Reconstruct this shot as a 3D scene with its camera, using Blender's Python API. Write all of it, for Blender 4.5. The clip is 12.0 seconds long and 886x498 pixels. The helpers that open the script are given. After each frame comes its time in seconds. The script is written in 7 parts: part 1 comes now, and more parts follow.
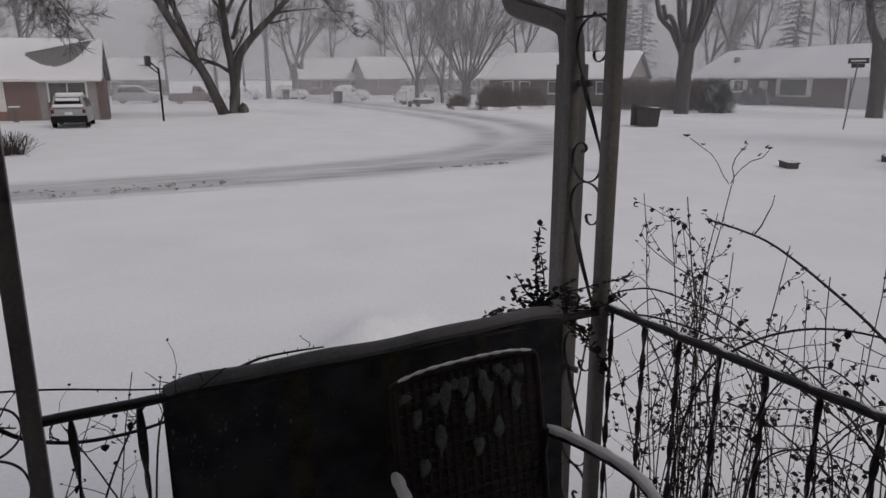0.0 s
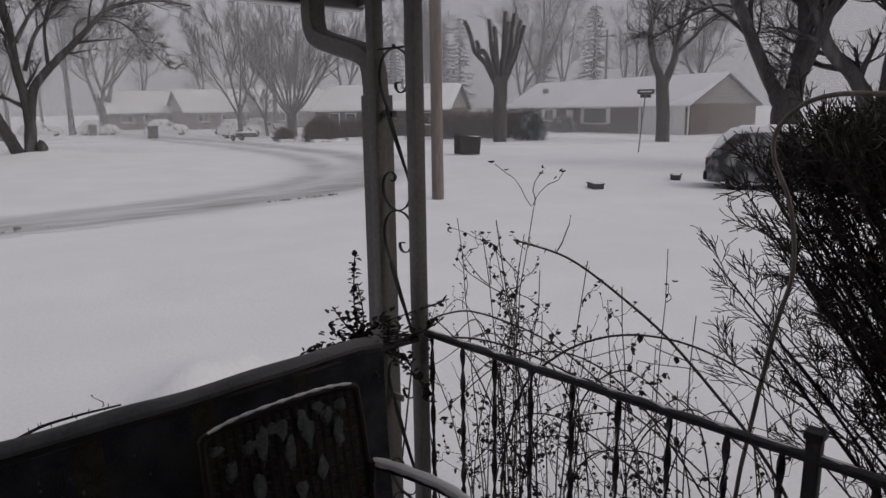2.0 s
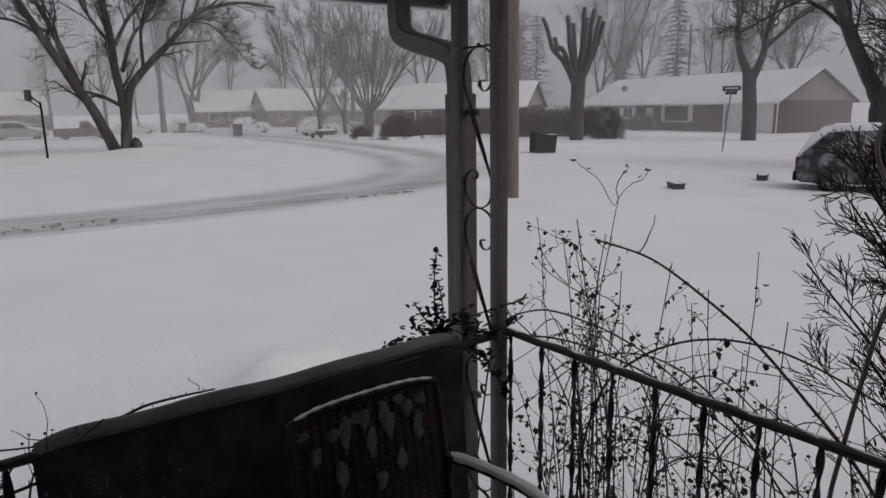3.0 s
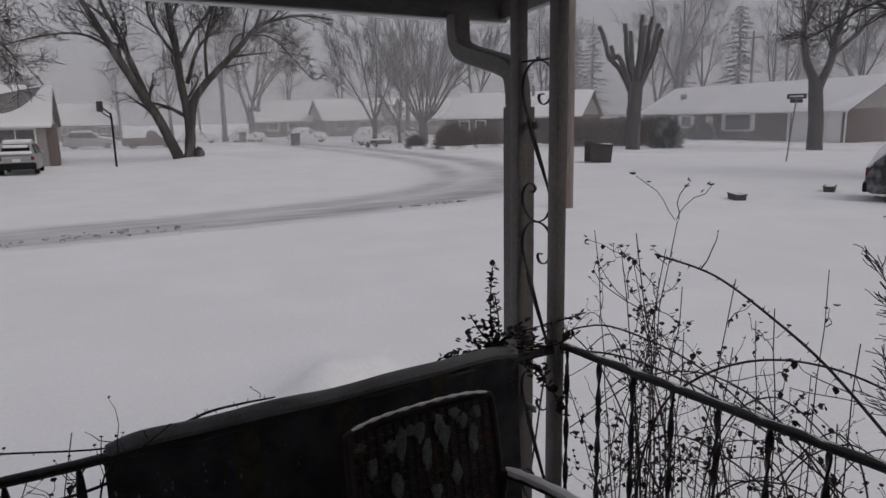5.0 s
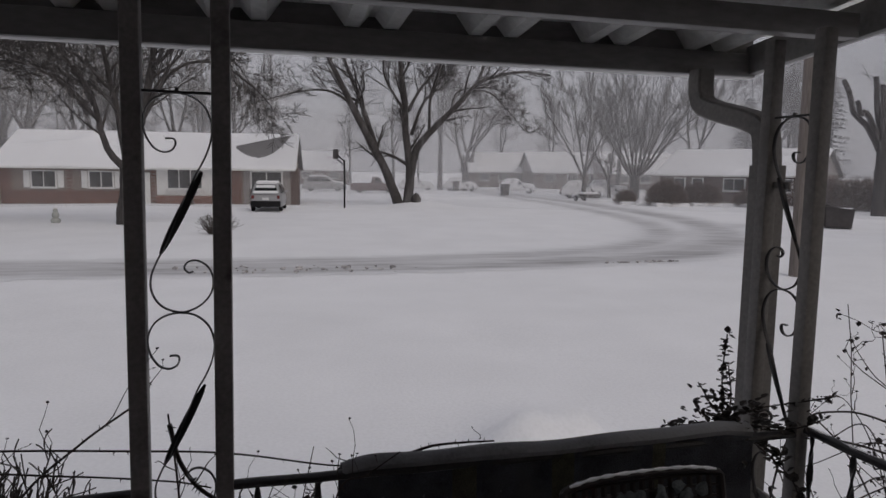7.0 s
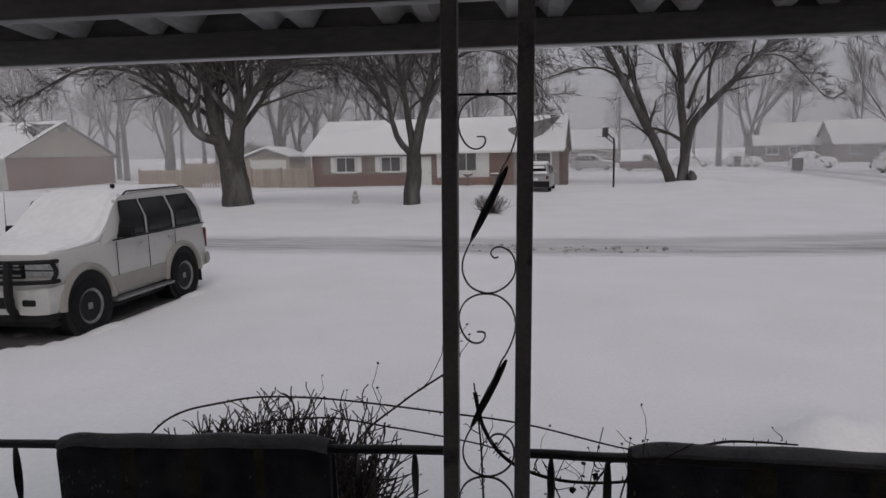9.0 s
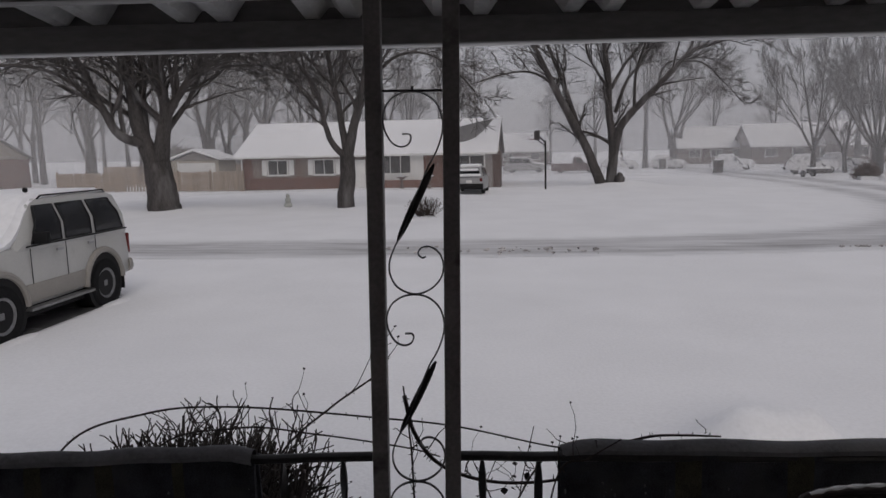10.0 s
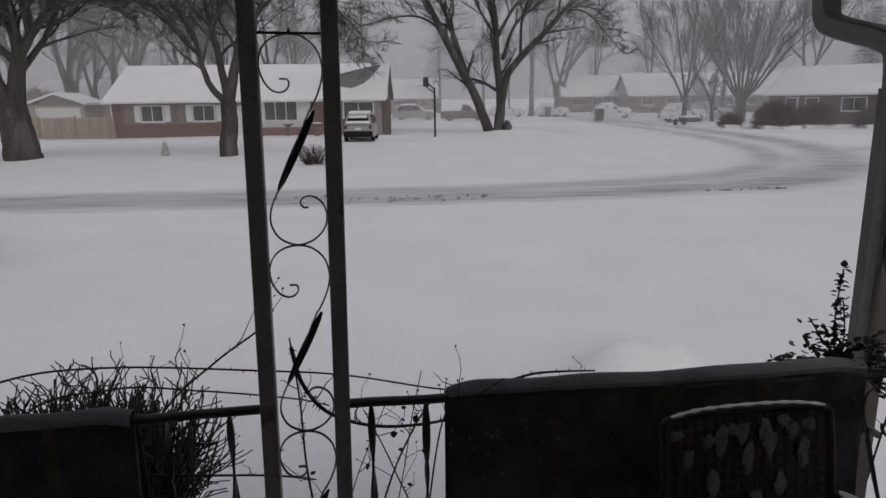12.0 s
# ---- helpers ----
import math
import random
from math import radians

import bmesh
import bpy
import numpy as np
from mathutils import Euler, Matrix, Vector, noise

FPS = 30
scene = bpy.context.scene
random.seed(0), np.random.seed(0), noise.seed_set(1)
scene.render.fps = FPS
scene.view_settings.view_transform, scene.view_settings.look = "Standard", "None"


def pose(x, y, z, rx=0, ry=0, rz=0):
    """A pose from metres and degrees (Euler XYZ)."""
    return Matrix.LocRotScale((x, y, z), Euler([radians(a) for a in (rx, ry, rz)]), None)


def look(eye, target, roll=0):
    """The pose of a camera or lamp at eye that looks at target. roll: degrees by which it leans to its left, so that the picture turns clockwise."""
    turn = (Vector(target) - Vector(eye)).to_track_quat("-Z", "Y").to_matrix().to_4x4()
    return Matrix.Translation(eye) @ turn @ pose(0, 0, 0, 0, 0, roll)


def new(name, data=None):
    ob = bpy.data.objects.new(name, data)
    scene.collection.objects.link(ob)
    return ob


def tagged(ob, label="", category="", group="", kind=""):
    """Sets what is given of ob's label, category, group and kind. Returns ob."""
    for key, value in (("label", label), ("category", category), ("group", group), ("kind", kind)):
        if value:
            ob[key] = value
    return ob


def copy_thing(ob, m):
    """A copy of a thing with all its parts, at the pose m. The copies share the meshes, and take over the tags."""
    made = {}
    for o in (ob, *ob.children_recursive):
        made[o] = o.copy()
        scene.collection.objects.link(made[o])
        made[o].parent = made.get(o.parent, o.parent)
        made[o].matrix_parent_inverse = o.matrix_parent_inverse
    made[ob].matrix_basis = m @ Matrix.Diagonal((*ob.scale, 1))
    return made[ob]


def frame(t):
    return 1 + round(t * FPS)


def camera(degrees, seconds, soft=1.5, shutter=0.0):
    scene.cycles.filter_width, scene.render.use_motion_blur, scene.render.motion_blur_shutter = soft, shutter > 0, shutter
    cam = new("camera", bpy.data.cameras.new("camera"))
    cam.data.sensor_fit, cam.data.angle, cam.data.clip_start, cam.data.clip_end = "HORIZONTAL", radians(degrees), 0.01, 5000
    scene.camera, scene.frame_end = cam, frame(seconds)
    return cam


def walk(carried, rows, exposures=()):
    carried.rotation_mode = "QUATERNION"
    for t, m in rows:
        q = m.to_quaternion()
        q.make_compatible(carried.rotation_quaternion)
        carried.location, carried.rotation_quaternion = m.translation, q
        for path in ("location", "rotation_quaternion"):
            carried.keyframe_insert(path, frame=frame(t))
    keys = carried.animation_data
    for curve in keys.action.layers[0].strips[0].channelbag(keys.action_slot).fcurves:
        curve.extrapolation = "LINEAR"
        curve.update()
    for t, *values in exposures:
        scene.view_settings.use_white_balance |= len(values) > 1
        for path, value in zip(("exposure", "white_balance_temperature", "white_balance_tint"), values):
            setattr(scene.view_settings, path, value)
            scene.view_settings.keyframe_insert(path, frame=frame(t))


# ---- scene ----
cam = camera(66.4, 12.0)
PATH = [
    (0, (0.429, -1.659, 1.617), (1.166, 0.135, 1.128), -0.2),
    (0.5, (0.447, -1.647, 1.617), (1.253, 0.121, 1.142), 0.4),
    (1, (0.474, -1.676, 1.611), (1.529, -0.031, 1.188), 0.3),
    (1.5, (0.483, -1.678, 1.621), (1.592, -0.067, 1.203), 0.3),
    (2, (0.5, -1.673, 1.614), (1.664, -0.098, 1.208), -0.8),
    (2.5, (0.476, -1.686, 1.621), (1.543, -0.047, 1.206), -0.3),
    (2.7, (0.47, -1.68, 1.615), (1.481, -0.004, 1.203), -1.0),
    (4.3, (0.479, -1.653, 1.624), (1.42, 0.066, 1.223), -0.8),
    (4.5, (0.464, -1.662, 1.627), (1.355, 0.091, 1.261), -0.6),
    (5, (0.457, -1.664, 1.629), (1.309, 0.105, 1.249), -1.1),
    (5.5, (0.455, -1.68, 1.634), (1.329, 0.086, 1.287), -1.2),
    (6, (0.435, -1.691, 1.639), (1.211, 0.131, 1.36), -0.1),
    (6.5, (0.393, -1.671, 1.649), (0.911, 0.244, 1.396), -0.4),
    (6.7, (0.387, -1.647, 1.629), (0.807, 0.295, 1.401), 0.1),
    (8.3, (0.313, -1.712, 1.652), (0.21, 0.266, 1.378), -0.8),
    (8.5, (0.333, -1.69, 1.661), (0.144, 0.28, 1.375), -1.0),
    (9, (0.305, -1.724, 1.661), (-0.166, 0.199, 1.376), -1.2),
    (9.5, (0.288, -1.716, 1.662), (-0.262, 0.187, 1.387), -2.1),
    (10, (0.32, -1.684, 1.648), (0.035, 0.276, 1.367), -1.2),
    (10.5, (0.347, -1.709, 1.649), (0.329, 0.268, 1.342), -0.8),
    (11, (0.339, -1.706, 1.648), (0.338, 0.266, 1.311), -0.9),
    (11.5, (0.343, -1.692, 1.649), (0.393, 0.257, 1.204), -1.0),
    (12, (0.338, -1.681, 1.648), (0.37, 0.271, 1.212), -0.7),
]
walk(cam, [(t, look(eye, target, roll)) for t, eye, target, roll in PATH],
     [(0, 0.0, 6500, 10), (2.7, 0.0, 6500, 10), (4.3, -0.07, 6440, 9.5), (12, -0.07, 6440, 9.5)])

# ---- world and light: flat light of a snowing overcast day ----
world = bpy.data.worlds.new("overcast_sky")
scene.world = world
world.use_nodes = True
wn, wl = world.node_tree.nodes, world.node_tree.links
wn.clear()
sky = wn.new("ShaderNodeTexSky")
sky.sky_type = "NISHITA"
sky.sun_disc = False
sky.sun_elevation, sky.sun_rotation = radians(38), radians(150)
sky.dust_density = 6.0
sky_bg = wn.new("ShaderNodeBackground")
sky_bg.inputs["Strength"].default_value = 0.02
cloud_bg = wn.new("ShaderNodeBackground")
cloud_bg.inputs["Color"].default_value = (0.943, 0.92, 0.995, 1)
cloud_bg.inputs["Strength"].default_value = 0.282
both = wn.new("ShaderNodeAddShader")
w_out = wn.new("ShaderNodeOutputWorld")
wl.new(sky.outputs["Color"], sky_bg.inputs["Color"])
wl.new(sky_bg.outputs[0], both.inputs[0])
wl.new(cloud_bg.outputs[0], both.inputs[1])
wl.new(both.outputs[0], w_out.inputs["Surface"])

sun = new("sun", bpy.data.lights.new("sun", "SUN"))
sun.data.energy, sun.data.angle, sun.data.color = 0.5, radians(40), (1.0, 0.97, 0.95)
sun.matrix_world = look((10, -20, 30), (0, 0, 0))


# ---- materials ----
def material(name, col, rough=0.7, metal=0.0, var=0.25, scale=6.0, fine=60.0, bump=0.2, dist=0.01, second=None, cut=(0.45, 0.6),
             big=0.8, island=0.0, objrand=0.0, stretch=(1, 1, 1), trans=0.0, spec=0.4):
    m = bpy.data.materials.new(name)
    m.use_nodes = True
    n, l = m.node_tree.nodes, m.node_tree.links
    b = n["Principled BSDF"]
    b.inputs["Roughness"].default_value, b.inputs["Metallic"].default_value = rough, metal
    b.inputs["Specular IOR Level"].default_value = spec
    tc = n.new("ShaderNodeTexCoord")
    mp = n.new("ShaderNodeMapping")
    mp.inputs["Scale"].default_value = stretch
    l.new(tc.outputs["Object"], mp.inputs["Vector"])

    def noise_tex(s, detail=4.0):
        t = n.new("ShaderNodeTexNoise")
        t.inputs["Scale"].default_value, t.inputs["Detail"].default_value = s, detail
        l.new(mp.outputs[0], t.inputs["Vector"])
        return t
    n1, n2 = noise_tex(scale), noise_tex(fine, 3.0)
    add = n.new("ShaderNodeMath")
    add.operation = "ADD"
    l.new(n1.outputs["Fac"], add.inputs[0])
    l.new(n2.outputs["Fac"], add.inputs[1])
    ramp = n.new("ShaderNodeMapRange")
    ramp.inputs["From Min"].default_value, ramp.inputs["From Max"].default_value = 0.7, 1.3
    ramp.inputs["To Min"].default_value, ramp.inputs["To Max"].default_value = 1 - var, 1 + var
    l.new(add.outputs[0], ramp.inputs["Value"])
    last = ramp.outputs[0]
    for amount, socket in ((island, "Random Per Island"), (objrand, "Random")):
        if amount:
            g = n.new("ShaderNodeNewGeometry" if socket != "Random" else "ShaderNodeObjectInfo")
            r = n.new("ShaderNodeMapRange")
            r.inputs["To Min"].default_value, r.inputs["To Max"].default_value = 1 - amount, 1 + amount
            l.new(g.outputs[socket], r.inputs["Value"])
            mul = n.new("ShaderNodeMath")
            mul.operation = "MULTIPLY"
            l.new(last, mul.inputs[0])
            l.new(r.outputs[0], mul.inputs[1])
            last = mul.outputs[0]
    base = n.new("ShaderNodeVectorMath")
    base.operation = "SCALE"
    base.inputs[0].default_value = col
    l.new(last, base.inputs["Scale"])
    colour = base.outputs[0]
    if second:
        n3 = noise_tex(big, 6.0)
        cr = n.new("ShaderNodeMapRange")
        cr.inputs["From Min"].default_value, cr.inputs["From Max"].default_value = cut
        l.new(n3.outputs["Fac"], cr.inputs["Value"])
        mix = n.new("ShaderNodeMix")
        mix.data_type = "RGBA"
        l.new(cr.outputs[0], mix.inputs["Factor"])
        l.new(colour, mix.inputs["A"])
        mix.inputs["B"].default_value = (*second, 1)
        colour = mix.outputs["Result"]
    l.new(colour, b.inputs["Base Color"])
    if trans:
        b.inputs["Transmission Weight"].default_value = trans
    if bump:
        bp = n.new("ShaderNodeBump")
        bp.inputs["Strength"].default_value, bp.inputs["Distance"].default_value = bump, dist
        l.new(add.outputs[0], bp.inputs["Height"])
        l.new(bp.outputs[0], b.inputs["Normal"])
    return m


M_SNOW = material("snow", (0.86, 0.86, 0.88), 0.75, var=0.05, scale=0.6, fine=25, bump=0.25, dist=0.02, spec=0.2)
M_CAP = material("settled_snow", (0.84, 0.84, 0.86), 0.8, var=0.08, scale=9, fine=120, bump=0.3, dist=0.006, spec=0.2)
M_ROOFSNOW = material("roof_snow", (0.84, 0.84, 0.86), 0.8, var=0.06, scale=0.7, fine=9, bump=0.3, dist=0.03, spec=0.2)
M_PAINT = material("weathered_grey_paint", (0.19, 0.178, 0.172), 0.5, var=0.25, scale=7, fine=90, bump=0.15, dist=0.002, second=(0.05, 0.042, 0.04), cut=(0.6, 0.72), big=9)
M_PAINTL = material("chalky_cream_paint", (0.180, 0.169, 0.160), 0.5, var=0.22, scale=4, fine=70, bump=0.12, dist=0.002, second=(0.14, 0.13, 0.12), cut=(0.58, 0.75), big=5)
M_IRON = material("black_wrought_iron", (0.022, 0.02, 0.021), 0.45, var=0.4, scale=25, fine=200, bump=0.3, dist=0.001, second=(0.06, 0.045, 0.04), cut=(0.62, 0.75), big=20)
M_PAN = material("white_aluminium_roof_pan", (0.84, 0.84, 0.82), 0.42, var=0.12, scale=3, fine=40, bump=0.05, dist=0.002, second=(0.50, 0.48, 0.44), cut=(0.55, 0.75), big=2)
M_FASCIA = material("brown_aluminium_beam", (0.19, 0.185, 0.178), 0.45, var=0.2, scale=5, fine=60, bump=0.08, dist=0.002, stretch=(0.3, 1, 1))
M_WHITE = material("white_trim_paint", (0.72, 0.72, 0.71), 0.5, var=0.08, scale=3, fine=40, bump=0.08, dist=0.002)
M_RUG = material("dark_wool_rug", (0.052, 0.053, 0.061), 0.95, var=0.5, scale=14, fine=320, bump=0.9, dist=0.006, second=(0.075, 0.074, 0.076), cut=(0.5, 0.66), big=5, spec=0.1)
M_RUGBAND = material("dark_olive_rug_border", (0.066, 0.062, 0.048), 0.95, var=0.5, scale=20, fine=320, bump=0.9, dist=0.006, spec=0.1)
M_CHAIR = material("dark_brown_metal_mesh", (0.020, 0.014, 0.013), 0.55, var=0.4, scale=12, fine=150, bump=0.3, dist=0.002, second=(0.045, 0.016, 0.015), cut=(0.6, 0.7), big=12)
M_CANE = material("dark_bramble_cane", (0.040, 0.030, 0.027), 0.7, var=0.4, scale=30, fine=200, bump=0.3, dist=0.001)
M_STALK = material("dry_brown_stalk", (0.060, 0.045, 0.038), 0.8, var=0.4, scale=30, fine=200, bump=0.3, dist=0.001)
M_LEAF = material("withered_dark_leaf", (0.032, 0.026, 0.024), 0.7, var=0.3, scale=30, fine=120, bump=0.3, dist=0.002, island=0.4)
M_TWIG = material("bush_twig", (0.050, 0.040, 0.036), 0.8, var=0.4, scale=20, fine=150, bump=0.3, dist=0.001, island=0.3)
M_BARK = material("maple_bark", (0.070, 0.064, 0.063), 0.9, var=0.45, scale=2.5, fine=22, bump=0.8, dist=0.04, stretch=(1, 1, 0.25), second=(0.17, 0.165, 0.166), cut=(0.56, 0.72), big=1.5)
M_BARKFINE = material("twig_bark", (0.070, 0.063, 0.061), 0.9, var=0.3, scale=1.0, fine=8, bump=0, island=0.25)
M_NEEDLE = material("snowy_conifer_needles", (0.10, 0.115, 0.105), 0.9, var=0.4, scale=0.8, fine=6, bump=0.5, dist=0.1, second=(0.4, 0.41, 0.42), cut=(0.5, 0.62), big=1.2)
M_POLE = material("weathered_pole_wood", (0.19, 0.165, 0.15), 0.85, var=0.3, scale=5, fine=40, bump=0.5, dist=0.01, stretch=(1, 1, 0.06))
M_BRICK = material("red_brown_brick", (0.178, 0.096, 0.076), 0.9, var=0.2, scale=2, fine=16, bump=0.3, dist=0.01, objrand=0.12)
M_BRICKD = material("dark_brown_brick", (0.115, 0.080, 0.072), 0.9, var=0.2, scale=2, fine=16, bump=0.3, dist=0.01, objrand=0.12)
M_MORTAR = material("grey_mortar", (0.22, 0.185, 0.168), 0.95, var=0.15, scale=2, fine=20, bump=0.2, dist=0.01)
M_MORTARB = material("brown_mortar", (0.14, 0.108, 0.098), 0.95, var=0.15, scale=2, fine=20, bump=0.2, dist=0.01)
M_SIDING = material("beige_gable_siding", (0.42, 0.385, 0.33), 0.7, var=0.1, scale=1, fine=12, bump=0.2, dist=0.01, stretch=(1, 1, 6))
M_SIDINGG = material("grey_gable_siding", (0.27, 0.25, 0.245), 0.7, var=0.12, scale=1, fine=12, bump=0.2, dist=0.01, stretch=(1, 1, 6))
M_GREYWALL = material("pale_grey_garage_door", (0.42, 0.43, 0.41), 0.6, var=0.08, scale=1, fine=12, bump=0.1, dist=0.01)
M_SHINGLE = material("grey_asphalt_shingle", (0.15, 0.145, 0.145), 0.95, var=0.3, scale=3, fine=14, bump=0.5, dist=0.02, stretch=(1, 1, 4))
M_FENCE = material("tan_cedar_fence", (0.33, 0.27, 0.22), 0.85, var=0.2, scale=2, fine=20, bump=0.3, dist=0.01, stretch=(1, 1, 0.2), objrand=0.15)
M_GLASS = material("dark_window_glass", (0.060, 0.060, 0.062), 0.14, var=0.5, scale=0.8, fine=4, bump=0, spec=0.4)
M_AUTOGLASS = material("tinted_car_glass", (0.012, 0.013, 0.015), 0.12, var=0.1, scale=2, fine=10, bump=0, spec=0.25)
M_SUVW = material("white_car_paint", (0.44, 0.44, 0.43), 0.28, var=0.05, scale=2, fine=30, bump=0.03, dist=0.003, second=(0.36, 0.355, 0.345), cut=(0.6, 0.8), big=2.5)
M_CLAD = material("champagne_lower_paint", (0.27, 0.255, 0.235), 0.4, var=0.1, scale=3, fine=40, bump=0.05, dist=0.002)
M_BLACK = material("black_plastic", (0.013, 0.013, 0.014), 0.55, var=0.3, scale=8, fine=80, bump=0.2, dist=0.003, spec=0.15)
M_TYRE = material("tyre_rubber", (0.014, 0.014, 0.015), 0.9, var=0.3, scale=10, fine=70, bump=0.4, dist=0.006, spec=0.12)
M_RIM = material("dull_alloy", (0.26, 0.26, 0.26), 0.38, metal=0.8, var=0.25, scale=8, fine=50, bump=0.1, dist=0.002)
M_LAMP = material("headlight_lens", (0.32, 0.33, 0.34), 0.12, var=0.3, scale=15, fine=60, bump=0.2, dist=0.004, spec=0.7)
M_RED = material("tail_light_lens", (0.13, 0.025, 0.025), 0.2, var=0.2, scale=15, fine=60, bump=0.1, dist=0.003)
M_CARD = material("dark_blue_car_paint", (0.035, 0.038, 0.045), 0.3, var=0.2, scale=3, fine=30, bump=0.03, dist=0.003)
M_CARG = material("silver_car_paint", (0.33, 0.33, 0.34), 0.35, var=0.1, scale=3, fine=30, bump=0.03, dist=0.003)
M_CARR = material("maroon_car_paint", (0.11, 0.07, 0.068), 0.35, var=0.1, scale=3, fine=30, bump=0.03, dist=0.003)
M_BIN = material("dark_bin_plastic", (0.075, 0.068, 0.067), 0.6, var=0.2, scale=5, fine=40, bump=0.15, dist=0.004)
M_STEEL = material("dull_steel", (0.22, 0.21, 0.20), 0.45, metal=0.5, var=0.2, scale=9, fine=60, bump=0.1, dist=0.002)
# unseen floor, made paler to bounce light up at the roof pans
M_CONC = material("porch_concrete", (0.42, 0.41, 0.40), 0.9, var=0.15, scale=3, fine=40, bump=0.3, dist=0.005, second=(0.80, 0.80, 0.82), cut=(0.40, 0.54), big=1.5)
M_HEDGE = material("brown_hedge_twigs", (0.155, 0.118, 0.105), 0.9, var=0.3, scale=2, fine=12, bump=0.4, dist=0.02, island=0.3)


# ---- shape helpers ----
def finish(name, bm, mat, parent=None, label="", smooth=True, angle=35):
    me = bpy.data.meshes.new(name)
    bm.to_mesh(me)
    bm.free()
    mats = mat if isinstance(mat, (list, tuple)) else [mat]
    for m in mats:
        me.materials.append(m)
    if smooth:
        me.shade_smooth()
        me.set_sharp_from_angle(angle=radians(angle))
    ob = new(name, me)
    if parent:
        ob.parent = parent
    if label:
        ob["label"] = label
    return ob


def part(name, bm, mat, parent, label=""):
    return finish(name, bm, mat, parent, label)


def thing(name, label, category, group="", loc=(0, 0, 0), rz=0.0, kind=""):
    e = new(name)
    e.empty_display_size = 0.1
    e.matrix_world = pose(*loc, 0, 0, rz)
    return tagged(e, label, category, group, kind)


def raw(name, verts, faces, mat, parent=None, smooth=True):
    me = bpy.data.meshes.new(name)
    verts = np.asarray(verts, dtype=np.float32).reshape(-1, 3)
    faces = np.asarray(faces, dtype=np.int32)
    k = faces.shape[1]
    me.vertices.add(len(verts))
    me.vertices.foreach_set("co", verts.ravel())
    me.loops.add(faces.size)
    me.loops.foreach_set("vertex_index", faces.ravel())
    me.polygons.add(len(faces))
    me.polygons.foreach_set("loop_start", np.arange(0, faces.size, k, dtype=np.int32))
    me.update(calc_edges=True)
    if smooth:
        me.shade_smooth()
    me.materials.append(mat)
    ob = new(name, me)
    if parent:
        ob.parent = parent
    return ob


def box(bm, c, s, bevel=0.0, rot=None, seg=2):
    r = bmesh.ops.create_cube(bm, size=1.0)
    vs = r["verts"]
    m = Matrix.Translation(c) @ (rot.to_4x4() if rot else Matrix.Identity(4)) @ Matrix.Diagonal((*s, 1))
    bmesh.ops.transform(bm, matrix=m, verts=vs)
    if bevel:
        es = list({e for v in vs for e in v.link_edges})
        bmesh.ops.bevel(bm, geom=es, offset=bevel, segments=seg, affect="EDGES", profile=0.5)
    return vs


def bx(c, s, bevel=0.0, rot=None, seg=2):
    bm = bmesh.new()
    box(bm, c, s, bevel, rot, seg)
    return bm


def tube(bm, pts, r, n=8, closed=False, flat=None):
    """A round or flattened bar along pts; r is one radius or one for each point."""
    pts = [Vector(p) for p in pts]
    rs = r if isinstance(r, (list, tuple)) else [r] * len(pts)
    rings = []
    up = Vector((0, 0, 1))
    d0 = (pts[1] - pts[0]).normalized()
    side = d0.cross(up)
    if side.length < 0.05:
        side = d0.cross(Vector((0, 1, 0)))
    side.normalize()
    k = len(pts)
    for i, p in enumerate(pts):
        if closed:
            d = (pts[(i + 1) % k] - pts[i - 1]).normalized()
        else:
            d = (pts[min(i + 1, k - 1)] - pts[max(i - 1, 0)]).normalized()
        side = (side - d * side.dot(d)).normalized()
        u = d.cross(side)
        ring = []
        for j in range(n):
            a = 2 * math.pi * j / n
            w = side * math.cos(a) * rs[i] + u * math.sin(a) * rs[i] * (flat if flat else 1.0)
            ring.append(bm.verts.new(p + w))
        rings.append(ring)
    last = k if closed else k - 1
    for i in range(last):
        a, b = rings[i], rings[(i + 1) % k]
        for j in range(n):
            bm.faces.new((a[j], a[(j + 1) % n], b[(j + 1) % n], b[j]))
    if not closed:
        bm.faces.new(rings[0][::-1])
        bm.faces.new(rings[-1])


def tb(pts, r, n=8, closed=False, flat=None):
    bm = bmesh.new()
    tube(bm, pts, r, n, closed, flat)
    return bm


def curve_pts(ctrl, n=8):
    """Points on a smooth curve through ctrl."""
    c = [Vector(p) for p in ctrl]
    c = [c[0] * 2 - c[1]] + c + [c[-1] * 2 - c[-2]]
    out = []
    for i in range(1, len(c) - 2):
        for k in range(n):
            t = k / n
            p0, p1, p2, p3 = c[i - 1], c[i], c[i + 1], c[i + 2]
            out.append(0.5 * ((2 * p1) + (p2 - p0) * t + (2 * p0 - 5 * p1 + 4 * p2 - p3) * t * t + (3 * p1 - p0 - 3 * p2 + p3) * t ** 3))
    out.append(c[-2])
    return out


def prism(bm, outline, axis, a, b):
    """A flat outline pushed along an axis from a to b; the outline's pair are the two other axes in order."""
    def put(u, v, w):
        return {"x": (w, u, v), "y": (u, w, v), "z": (u, v, w)}[axis]
    A = [bm.verts.new(put(u, v, a)) for u, v in outline]
    B = [bm.verts.new(put(u, v, b)) for u, v in outline]
    n = len(outline)
    bm.faces.new(A)
    bm.faces.new(B[::-1])
    for i in range(n):
        bm.faces.new((A[i], B[i], B[(i + 1) % n], A[(i + 1) % n]))
    bmesh.ops.recalc_face_normals(bm, faces=bm.faces[:])


GROUND = -0.8


